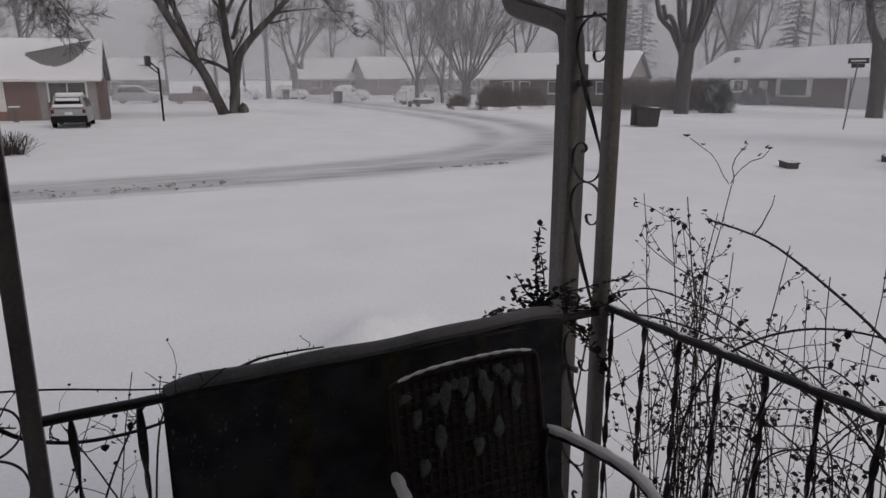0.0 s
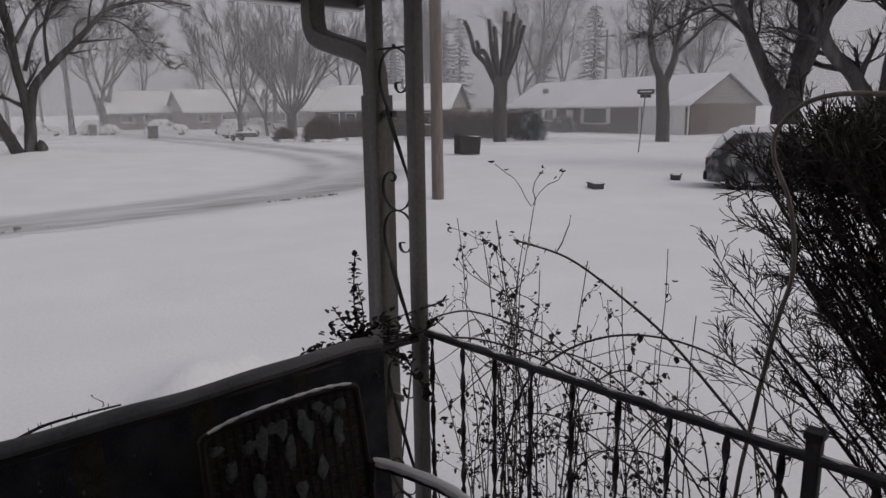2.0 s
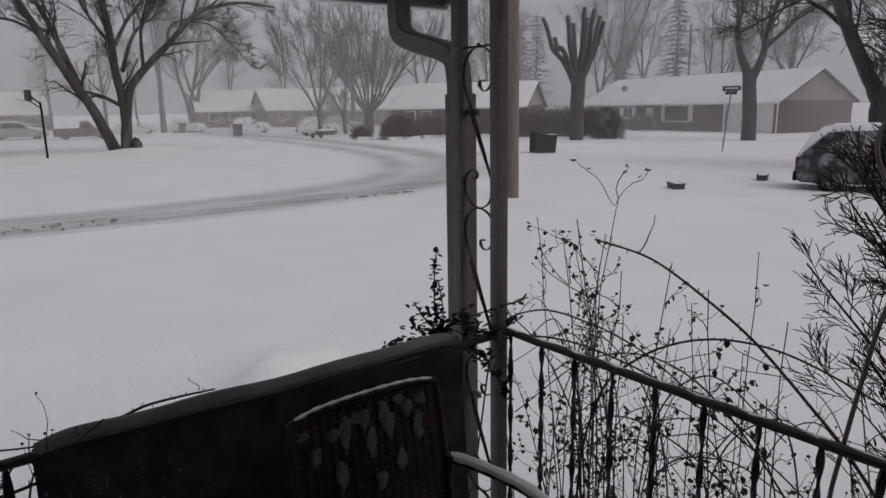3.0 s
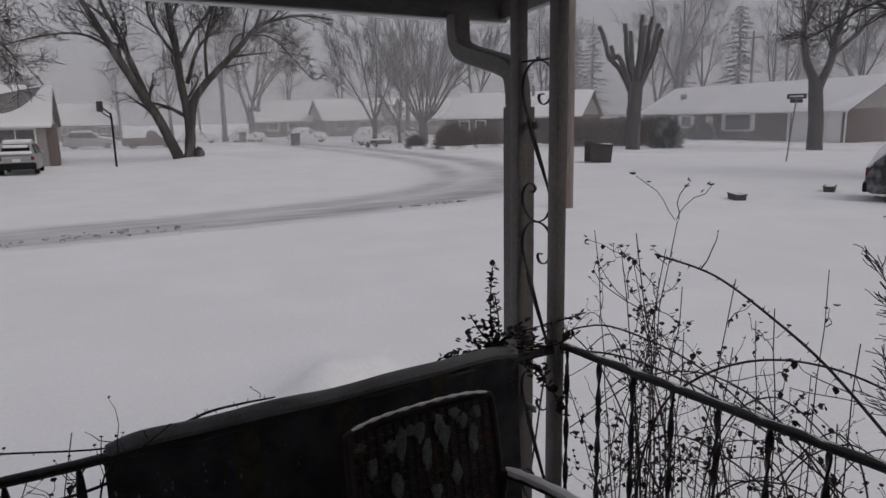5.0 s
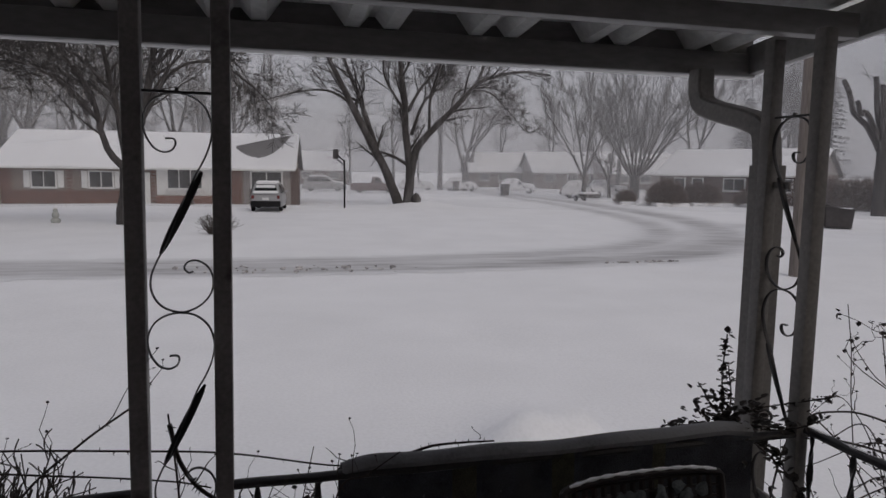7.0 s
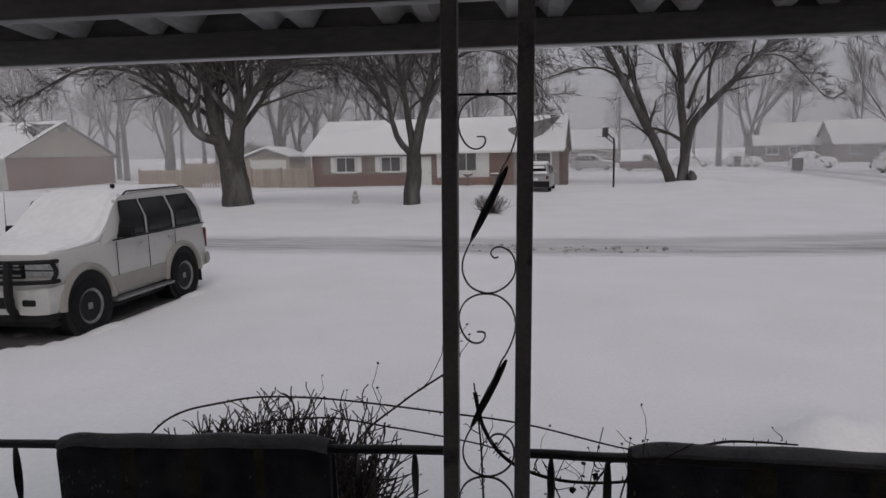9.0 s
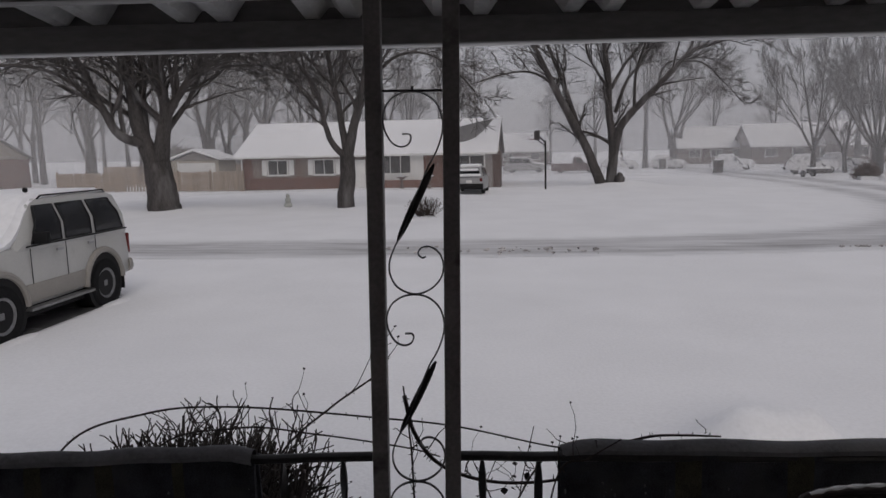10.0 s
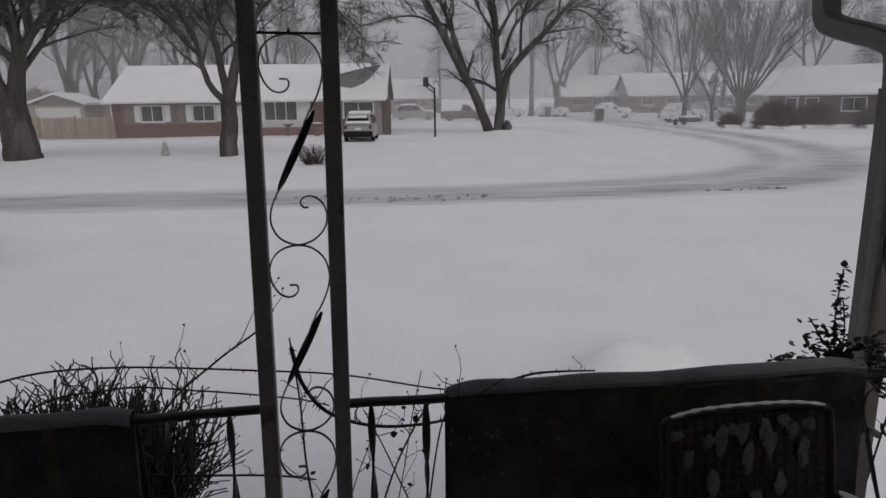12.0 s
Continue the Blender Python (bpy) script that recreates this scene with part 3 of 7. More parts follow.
# ---- rugs hung over the front rail ----
def rug(name, label, u0, u1, z_left, z_right, drop_in, drop_out, v0, v1, seed):
    """A thick rug folded over the rail, its bands running down it."""
    nu, rad = 56, 0.027
    z_top = z_right
    path = []
    k = 24
    for i in range(k + 1):
        path.append((-rad - 0.018 * (1 - i / k) ** 1.5, z_top - rad - drop_in * (1 - i / k)))
    for i in range(1, 10):
        a = math.pi - math.pi * i / 10
        path.append((rad * math.cos(a), z_top - rad + rad * math.sin(a)))
    for i in range(0, 13):
        path.append((rad + 0.02 * (i / 12), z_top - rad - drop_out * i / 12))
    bm = bmesh.new()
    grid = []
    for i in range(nu + 1):
        t = i / nu
        u = u0 + (u1 - u0) * t
        tilt = (z_left - z_right) * (1 - t)
        row = []
        for j, (v, z) in enumerate(path):
            fall = max(0.0, (z_top - z))
            fold = 0.016 * math.sin(t * 9 + seed) * min(1, fall * 2.5) + 0.006 * math.sin(t * 31 + seed + fall * 5)
            edge = -0.035 * fall * (1 - min(1, t * 5)) * (1 if v < 0 else 0)
            top_wave = 0.003 * math.sin(t * 7 + seed) + 0.0012 * math.sin(t * 23)
            if abs(v) < rad:
                dz = top_wave
            else:
                dz = top_wave * 0.6
            row.append(bm.verts.new((u - edge, v + v0 + (v1 - v0) * t + (fold if v < 0 else -fold), z + tilt + dz - 0.016 * (1 - min(1, t * 11)) ** 2 - 0.010 * (1 - min(1, (1 - t) * 14)))))
        grid.append(row)
    for i in range(nu):
        band = i / nu
        for j in range(len(path) - 1):
            f = bm.faces.new((grid[i][j], grid[i + 1][j], grid[i + 1][j + 1], grid[i][j + 1]))
            f.material_index = 1 if (0.24 < band < 0.29 or 0.47 < band < 0.52 or 0.72 < band < 0.76) else 0
    bmesh.ops.recalc_face_normals(bm, faces=bm.faces[:])
    bmesh.ops.solidify(bm, geom=bm.faces[:], thickness=0.013)
    ob = porch_thing(name, label, "rug", group="rugs on the railing")
    part("carpet", bm, [M_RUG, M_RUGBAND], ob)
    # flecks of blown snow caught in the pile, most of them near one edge
    bm = bmesh.new()
    rng_ = random.Random(int(seed * 10))
    for k in range(170):
        t = min(0.98, rng_.expovariate(5.0) + 0.004)
        fall = rng_.uniform(0.08, drop_in * 0.95)
        fold = 0.016 * math.sin(t * 9 + seed) * min(1, fall * 2.5) + 0.006 * math.sin(t * 31 + seed + fall * 5)
        at = Vector((u0 + (u1 - u0) * t + 0.035 * fall * (1 - min(1, t * 5)), v0 + (v1 - v0) * t - rad + fold - 0.001, z_top - fall + (z_left - z_right) * (1 - t)))
        r = bmesh.ops.create_icosphere(bm, subdivisions=1, radius=rng_.uniform(0.0018, 0.0045))
        bmesh.ops.transform(bm, matrix=Matrix.Translation(at) @ Matrix.Diagonal((1, 0.9, rng_.uniform(0.8, 2.2), 1)), verts=r["verts"])
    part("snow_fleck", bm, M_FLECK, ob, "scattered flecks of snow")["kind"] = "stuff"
    # thin snow settled on the fold
    bm = bmesh.new()
    grid = []
    for i in range(nu + 1):
        t = i / nu
        u = u0 + 0.006 + (u1 - u0 - 0.012) * t
        tilt = (z_left - z_right) * (1 - t)
        row = []
        for j in range(9):
            a = math.pi * (0.28 + 0.60 * (1 - j / 8) * 0.9)
            r2 = rad + 0.016 + 0.005 * math.sin(math.pi * j / 8) * (1 + 0.5 * math.sin(t * 19 + seed)) - (0.012 if j in (0, 8) else 0)
            top_wave = 0.003 * math.sin(t * 7 + seed) + 0.0012 * math.sin(t * 23)
            row.append(bm.verts.new((u, r2 * math.cos(a) + v0 + (v1 - v0) * t, z_top - rad + r2 * math.sin(a) + tilt + top_wave - 0.016 * (1 - min(1, t * 11)) ** 2 - 0.010 * (1 - min(1, (1 - t) * 14)))))
        grid.append(row)
    for i in range(nu):
        for j in range(8):
            bm.faces.new((grid[i][j], grid[i + 1][j], grid[i + 1][j + 1], grid[i][j + 1]))
    bmesh.ops.recalc_face_normals(bm, faces=bm.faces[:])
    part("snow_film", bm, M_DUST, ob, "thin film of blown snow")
    return ob


# flecks are dimmed to a dark grey so they look faint
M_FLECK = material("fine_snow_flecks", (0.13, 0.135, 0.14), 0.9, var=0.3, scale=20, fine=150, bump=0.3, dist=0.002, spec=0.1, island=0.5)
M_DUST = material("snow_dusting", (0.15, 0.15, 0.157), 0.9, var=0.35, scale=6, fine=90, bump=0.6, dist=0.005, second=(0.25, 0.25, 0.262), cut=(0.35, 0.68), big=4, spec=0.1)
rug("rug", "dark heavy rug hung over the railing, snow-dusted fold", 0.370, 1.54, 0.866, 0.905, 0.66, 0.50, 0.0, -0.09, 1.0)
rug("rug", "small dark rug folded over the front railing", -1.27, -0.440, 0.842, 0.858, 0.60, 0.45, 0.0, 0.0, 2.6)

# ---- patio chair with its back to the railing ----
chair = porch_thing("patio_chair", "dark lattice-backed metal patio chair with snow on its arms", "chair", 1.135, -0.245, 0.0, 1.0)


def back_point(x, h):
    """x across, h up the back; it leans towards the railing and is slightly dished."""
    return Vector((x, 0.055 * (h - 0.38) / 0.48 - 0.10 * (0.86 - h) * 0.55 - 0.25 * x * x, h))


for i in range(17):
    x = -0.225 + 0.45 * i / 16
    part("strap", tb([back_point(x, h) for h in (0.40, 0.55, 0.70, 0.835)], 0.0082, 4, flat=0.35), M_CHAIR, chair)
for i in range(16):
    h = 0.405 + 0.43 * i / 15
    part("cross_strap", tb([back_point(x, h) + Vector((0, 0.003, 0)) for x in (-0.225, -0.11, 0, 0.11, 0.225)], 0.0082, 4, flat=0.35), M_CHAIR, chair)
frame_pts = [back_point(x, h) for x, h in ((-0.235, 0.38), (-0.235, 0.6), (-0.232, 0.80), (-0.215, 0.84), (-0.1, 0.851), (0.1, 0.851), (0.215, 0.84), (0.232, 0.80), (0.235, 0.6), (0.235, 0.38))]
part("back_frame", tb(curve_pts(frame_pts, 4), 0.011, 8), M_CHAIR, chair)
part("seat", bx((0, -0.30, 0.395), (0.48, 0.46, 0.02), 0.008), M_CHAIR, chair)
for s in (-1, 1):
    arm = curve_pts([(s * 0.25, -0.01, 0.600), (s * 0.275, -0.12, 0.605), (s * 0.305, -0.26, 0.595), (s * 0.315, -0.36, 0.565), (s * 0.31, -0.42, 0.49), (s * 0.30, -0.44, 0.3), (s * 0.29, -0.46, 0.0)], 5)
    part("arm_tube", tb(arm, 0.0135, 10), M_CHAIR, chair)
    part("leg", tb([(s * 0.24, -0.02, 0.62), (s * 0.245, 0.02, 0.35), (s * 0.25, 0.06, 0.0)], 0.012, 8), M_CHAIR, chair)
    sa = [p + Vector((0, 0, 0.012)) for p in arm if p.z > 0.54]
    part("arm_snow", tb(sa, [0.012] + [0.0165 + 0.002 * math.sin(i * 2.1) for i in range(len(sa) - 2)] + [0.008], 10, flat=0.8), M_CAP, chair, "ridge of snow")
bm = bmesh.new()
top = curve_pts([back_point(x, 0.851 - 0.012 * (abs(x) / 0.215) ** 4) + Vector((0, -0.004, 0.010)) for x in (-0.215, -0.15, -0.08, 0, 0.08, 0.15, 0.215)], 5)
tube(bm, top, [0.004] + [0.0055 + 0.0018 * math.sin(i * 1.9) for i in range(len(top) - 2)] + [0.004], 8, flat=0.7)
part("top_snow", bm, M_CAP, chair, "narrow strip of snow")
# snow patches dimmed in their base colour, far darker than the arm snow
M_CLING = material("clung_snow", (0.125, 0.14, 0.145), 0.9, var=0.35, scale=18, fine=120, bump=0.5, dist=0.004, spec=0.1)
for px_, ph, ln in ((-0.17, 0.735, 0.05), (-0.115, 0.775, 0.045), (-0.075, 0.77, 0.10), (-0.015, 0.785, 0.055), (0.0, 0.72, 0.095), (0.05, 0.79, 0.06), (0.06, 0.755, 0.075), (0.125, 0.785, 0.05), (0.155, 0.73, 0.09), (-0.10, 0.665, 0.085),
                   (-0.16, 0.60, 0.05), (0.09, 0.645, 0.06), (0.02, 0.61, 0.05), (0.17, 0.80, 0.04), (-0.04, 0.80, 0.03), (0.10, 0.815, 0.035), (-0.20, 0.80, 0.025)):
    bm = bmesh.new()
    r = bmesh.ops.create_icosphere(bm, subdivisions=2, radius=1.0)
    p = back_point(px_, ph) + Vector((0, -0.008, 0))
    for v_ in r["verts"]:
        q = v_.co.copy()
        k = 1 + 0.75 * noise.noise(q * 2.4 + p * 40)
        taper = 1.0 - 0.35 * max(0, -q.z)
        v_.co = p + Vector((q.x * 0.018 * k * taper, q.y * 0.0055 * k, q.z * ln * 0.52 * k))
    part("snow_patch", bm, M_CLING, chair, "snow caught in the lattice, dimmed in colour")


# ---- houses across the street ----
def window(parent, x, z, w, h, shutters=True, mullion=2, y=0.0):
    fr = part("window", bx((x, y - 0.03, z), (w + 0.14, 0.09, h + 0.14), 0.01), M_WHITE, parent)
    for k in range(mullion):
        pw = w / mullion
        p = part("pane", bx((x - w / 2 + pw * (k + 0.5), y - 0.078, z), (pw - 0.06, 0.012, h - 0.02), 0.003), M_GLASS, fr)
    part("sill", bx((x, y - 0.09, z - h / 2 - 0.09), (w + 0.24, 0.14, 0.05), 0.01), M_WHITE, fr)
    if shutters:
        for s in (-1, 1):
            part("shutter", bx((x + s * (w / 2 + 0.30), y - 0.035, z), (0.38, 0.05, h + 0.1), 0.01), M_WHITE, parent)
    return fr


def roof_mesh(L, Dp, eave, ridge, over=0.45, thick=0.14):
    """A gable roof with its ridge along x, over a house from x 0 to L and y 0 to Dp."""
    bm = bmesh.new()
    m = Dp / 2
    s = (ridge - eave) / m
    out = [(-over, eave - over * s), (m, ridge), (Dp + over, eave - over * s), (Dp + over, eave - over * s + thick), (m, ridge + thick), (-over, eave - over * s + thick)]
    prism(bm, out, "x", -over * 0.8, L + over * 0.8)
    return bm


def snow_on_roof(L, Dp, eave, ridge, over, thick, bare=None, seed=0):
    """The blanket on both slopes as one grid, sagging at the rims, with a hole where the wind has bared the shingles."""
    bm = bmesh.new()
    m = Dp / 2
    s = (ridge - eave) / m
    nx_s, ny_s = (int(L / 0.11), 84) if bare else (int(L / 0.35), 28)
    g = []
    for i in range(nx_s + 1):
        x = -over * 0.8 - 0.03 + (L + over * 1.6 + 0.06) * i / nx_s
        row = []
        for j in range(ny_s + 1):
            y = -over - 0.03 + (Dp + 2 * over + 0.06) * j / ny_s
            z = ridge - abs(y - m) * s + thick + 0.10 + 0.02 * noise.noise((x * 0.6 + seed, y * 0.6, 0))
            if j in (0, ny_s) or i in (0, nx_s):
                z -= 0.10
            row.append(bm.verts.new((x, y, z)))
        g.append(row)
    for i in range(nx_s):
        for j in range(ny_s):
            c = (g[i][j].co + g[i + 1][j + 1].co) / 2
            if bare and bare(c.x, c.y):
                continue
            bm.faces.new((g[i][j], g[i + 1][j], g[i + 1][j + 1], g[i][j + 1]))
    return bm


def brick_courses(parent, L, z0, z1, y, holes, mat, x0=0.0, limit=300, stuff_name="brickwork", course=0.12, length=0.40):
    """Brick courses proud of the mortar: every one a real block."""
    bm = bmesh.new()
    z, k = z0, 0
    while z + course * 0.8 < z1:
        x = x0 - (length / 2 if k % 2 else 0)
        while x < x0 + L:
            a, b = max(x, x0), min(x + length - 0.014, x0 + L)
            mid = (a + b) / 2
            if b - a > 0.05 and not any(hx0 < mid < hx1 and hz0 < z + course / 2 < hz1 for hx0, hx1, hz0, hz1 in holes):
                vs = [bm.verts.new(p) for p in ((a, y, z), (b, y, z), (b, y, z + course - 0.014), (a, y, z + course - 0.014))]
                vb = [bm.verts.new((v.co.x, y + 0.02, v.co.z)) for v in vs]
                bm.faces.new(vs)
                for q in range(4):
                    bm.faces.new((vs[q], vb[q], vb[(q + 1) % 4], vs[(q + 1) % 4]))
            x += length
        z += course
        k += 1
    ob = part(stuff_name, bm, mat, parent)
    ob["kind"] = "stuff"
    return ob


def house(name, label, loc, rz, L, Dp, eave, ridge, wall_mat, brick_mat, gable_mat, over=0.45, bare=None, seed=0, bricks=True, holes=()):
    h = thing(name, label, "house", "houses along the street", loc, rz)
    bm = bmesh.new()
    for c, s in (((L / 2, 0.1, eave / 2), (L, 0.2, eave)), ((L / 2, Dp - 0.1, eave / 2), (L, 0.2, eave)), ((0.1, Dp / 2, eave / 2), (0.2, Dp - 0.4, eave)), ((L - 0.1, Dp / 2, eave / 2), (0.2, Dp - 0.4, eave))):
        box(bm, c, s)
    part("wall", bm, wall_mat, h)
    for x in (0.0, L - 0.2):
        bm = bmesh.new()
        prism(bm, [(0.0, eave), (Dp, eave), (Dp / 2, ridge)], "x", x, x + 0.2)
        part("gable", bm, gable_mat, h)
    part("roof", roof_mesh(L, Dp, eave, ridge, over), M_SHINGLE, h)
    part("roof_snow", snow_on_roof(L, Dp, eave, ridge, over, 0.14, bare, seed), M_ROOFSNOW, h, "blanket of snow")
    s = (ridge - eave) / (Dp / 2)
    ez = eave - over * s
    part("gutter", bx((L / 2, -over - 0.05, ez + 0.06), (L + over * 1.5, 0.10, 0.13), 0.02), M_WHITE, h, "white gutter")
    part("soffit", bx((L / 2, -over / 2, ez + 0.02), (L, over, 0.03), 0.0), M_WHITE, h)
    if bricks:
        brick_courses(h, L - 0.02, 0.05, eave - over * s * 0.5, -0.012, holes, brick_mat, 0.01)
    return h


G = GROUND
# brick ranch house facing the camera
X0 = -21.45


def bared(x, y):
    t = (x - 14.7) / 3.6
    if not 0 < t < 1:
        return False
    low = 0.75 + (6.0 * (0.45 - t) ** 2 if t < 0.45 else 3.2 * ((t - 0.45) / 0.55) ** 2)
    return low < y < 2.35 + 1.65 * t


A = house("brick_house", "red-brown brick ranch house with a snowy roof", (X0, 45.8, G), 0.0, 18.5, 8.2, 2.55, 4.75, M_MORTAR, M_BRICK, M_SIDING, bare=bared, seed=1,
          holes=[(1.0, 4.3, 0.9, 2.3), (4.5, 8.0, 0.9, 2.3), (8.2, 9.6, 0, 2.3), (9.8, 13.6, 0.0, 3), (15.4, 18.5, 0, 3)])
window(A, 2.85, 1.62, 1.45, 1.0)
window(A, 6.35, 1.62, 1.45, 1.0)
dr = part("door", bx((8.9, -0.02, 1.05), (0.95, 0.08, 2.1), 0.01), M_WHITE, A, "white front door")
part("door_handle", bx((9.25, -0.08, 1.02), (0.06, 0.05, 0.06), 0.01), M_STEEL, dr)
part("front_panel", bx((11.7, -0.02, 1.45), (3.8, 0.05, 2.0), 0.01), M_WHITE, A, "white siding round the big window")
window(A, 11.6, 1.72, 2.2, 1.25, shutters=False, mullion=3, y=-0.05)
part("planter_wall", bx((11.7, -0.10, 0.30), (3.9, 0.22, 0.6), 0.02), M_BRICK, A, "low brick planter")
part("garage_surround", bx((16.9, -0.02, 1.27), (3.1, 0.05, 2.5), 0.01), M_SIDINGG, A)
window(A, 16.9, 1.72, 2.0, 1.0, shutters=False, mullion=2, y=-0.05)
# the darker browns of panel and wing paint in the garage end's shade
part("garage_panel", bx((16.9, -0.06, 0.62), (2.3, 0.05, 1.1), 0.01), M_MORTARB, A)
part("side_wing", bx((18.75, 1.0, 1.25), (0.5, 2.0, 2.5), 0.01), M_BRICKD, A)
part("corner_downspout", bx((0.12, -0.10, 1.2), (0.09, 0.08, 2.4), 0.01), M_WHITE, A)

# garage house with a beige gable, seen past the parked car
B = house("garage_house", "low house with brick end wall and beige gable", (-63.0, 44.3, G), 0.0, 15.2, 12.6, 2.75, 5.7, M_GREYWALL, M_BRICK, M_SIDING, seed=2, bricks=False,
          bare=lambda x, y: 0.1 < (x - 12.4) / 2.8 < 1 and 3.2 + 1.6 * (1 - (x - 12.4) / 2.8) < y < 5.6)
part("brick_end_wall", bx((15.24, 6.3, 1.35), (0.08, 12.6, 2.7), 0.01), M_BRICK, B)
part("garage_door", bx((12.4, -0.03, 1.15), (4.2, 0.06, 2.3), 0.01), M_GREYWALL, B, "pale grey garage door")
for k in range(4):
    part("door_panel", bx((12.4, -0.07, 0.32 + k * 0.56), (4.1, 0.03, 0.50), 0.01), M_GREYWALL, B)
for k in range(16):
    part("siding_board", bx((15.26, 6.3, 2.85 + k * 0.18), (0.05, 12.2 * (1 - k / 16.4), 0.165), 0.006), M_SIDING, B)
part("gable_vent", bx((15.31, 6.3, 5.15), (0.05, 0.9, 0.5), 0.01), M_SIDINGG, B)

# long house on the far side of the junction, end on to the camera's side
R = house("long_brick_house", "long brown brick ranch house with white garage doors", (50.6 + 0.093 * 24.8, 31.7 + 0.996 * 24.8, G), -95.3 + 0.0, 24.8, 8.6, 2.55, 4.9, M_MORTARB, M_BRICKD, M_SIDINGG, seed=3,
          holes=[(5.6, 8.5, 0.8, 2.3), (1.4, 4.2, 0.8, 2.3), (9.6, 11.2, 0, 2.4), (11.6, 16, 0.7, 2.4), (19.3, 24.8, 0, 3)])
window(R, 2.8, 1.62, 1.3, 1.0)
window(R, 7.0, 1.62, 1.3, 1.0)
part("door", bx((10.2, -0.02, 1.05), (0.95, 0.08, 2.1), 0.01), M_WHITE, R, "pale front door")
window(R, 13.8, 1.55, 3.0, 1.35, mullion=1)
part("garage_door", bx((22.0, -0.03, 1.15), (4.6, 0.08, 2.35), 0.01), M_WHITE, R, "white garage door")
part("corner_downspout", bx((24.7, -0.1, 1.2), (0.1, 0.1, 2.4), 0.01), M_WHITE, R)
part("corner_board", bx((19.4, -0.03, 1.2), (0.25, 0.07, 2.4), 0.01), M_WHITE, R)
part("brick_end_wall", bx((24.82, 4.3, 1.27), (0.06, 8.6, 2.5), 0.01), M_BRICKD, R)
for k in range(12):
    part("siding_board", bx((24.83, 4.3, 2.62 + k * 0.18), (0.05, 8.4 * (1 - k / 12.6), 0.165), 0.006), M_SIDINGG, R)
part("roof_vent", bx((4.0, 2.0, 4.1), (0.5, 0.4, 0.5), 0.03), M_STEEL, R)

# house behind the clipped shrubs
Mh = house("shrub_house", "brick house behind clipped brown shrubs", (29.0, 56.4, G), -50.6, 12.6, 8.0, 2.5, 4.5, M_MORTARB, M_BRICKD, M_SIDINGG, seed=4,
           holes=[(1.2, 4.2, 0.9, 2.3), (5.6, 7.6, 0.9, 2.3)])
for x, w, mu in ((1.9, 0.9, 1), (3.5, 0.9, 1), (6.6, 1.7, 2), (10.6, 1.0, 1)):
    window(Mh, x, 1.6, w, 0.95, shutters=False, mullion=mu)
part("chimney_pipe", tb([(7.5, 3.2, 4.2), (7.5, 3.2, 5.2)], 0.14, 10), M_STEEL, Mh)

# far houses at the end of the side street
for i, (x, y, L) in enumerate(((20.5, 104.0, 11.0), (29.0, 97.0, 12.0), (38.5, 92.0, 12.0), (-12.0, 112.0, 14.0))):
    F = house("far_house", "distant low house under a snowy roof", (x, y, G), 3.0 * (i - 1), L, 8.5, 2.6, 5.4, M_MORTARB, M_BRICKD, M_SIDINGG, seed=5 + i, bricks=False)
    for wx in (2.5, L / 2, L - 2.5):
        window(F, wx, 1.6, 1.5, 1.0, shutters=False)
# roofs behind the fence
for i, (x, y, L, e, rd) in enumerate(((-48.0, 82.0, 12.0, 2.6, 5.0), (-36.0, 71.0, 11.0, 2.4, 4.7))):
    F = house("back_house", "house behind the fence with a snow-covered roof", (x, y, G), -4, L, 8.5, e, rd, M_SIDINGG, M_BRICKD, M_SIDINGG, seed=15 + i, bricks=False)
    window(F, L / 2, 1.6, 1.6, 1.0, shutters=False)

# shed and fence between the houses
shed = thing("garden_shed", "pale wooden shed with a low snowy roof", "shed", loc=(-26.6, 50.2, G))
part("wall", bx((0, 0, 1.15), (4.0, 3.0, 2.3), 0.01), M_SIDING, shed)
bm = bmesh.new()
prism(bm, [(-2.3, 2.25), (0, 3.0), (2.3, 2.25), (2.3, 2.4), (0, 3.16), (-2.3, 2.4)], "y", -1.75, 1.75)
part("roof", bm, M_ROOFSNOW, shed)
bm = bmesh.new()
prism(bm, [(-2.0, 2.25), (2.0, 2.25), (0, 2.95)], "y", -1.5, -1.42)
part("gable", bm, M_SIDINGG, shed)
part("door", bx((0.2, -1.52, 1.05), (3.0, 0.06, 2.0), 0.01), M_WHITE, shed, "pale double door")
part("trim", bx((-1.4, -1.54, 1.1), (0.12, 0.06, 2.2), 0.01), M_WHITE, shed)

fence = thing("wooden_fence", "tan wooden picket fence along the back yard", "fence", loc=(-37.5, 47.2, G), rz=-6.0)
slat = bpy.data.meshes.new("slat")
bm = bmesh.new()
prism(bm, [(-0.07, 0), (0.07, 0), (0.07, 1.36), (0.035, 1.46), (-0.035, 1.46), (-0.07, 1.36)], "y", -0.015, 0.015)
bm.to_mesh(slat)
bm.free()
slat.materials.append(M_FENCE)
rng = random.Random(7)
k = 0
x = 0.0
while x < 16.4:
    gap = 0.27 if 6.2 < x < 9.5 else 0.17
    ob = new("slat", slat)
    ob.parent = fence
    ob.matrix_basis = pose(x, 0, rng.uniform(-0.03, 0.02), 0, rng.gauss(0, 0.8), 0)
    x += gap
for z in (0.4, 1.15):
    part("fence_rail", bx((8.2, 0.05, z), (16.5, 0.06, 0.10), 0.01), M_FENCE, fence)
for k in range(7):
    part("post", bx((k * 2.73, 0.08, 0.78), (0.11, 0.11, 1.56), 0.01), M_FENCE, fence)
back_fence = thing("board_fence", "brown board fence behind the picket fence", "fence", loc=(-40.0, 57.0, G))
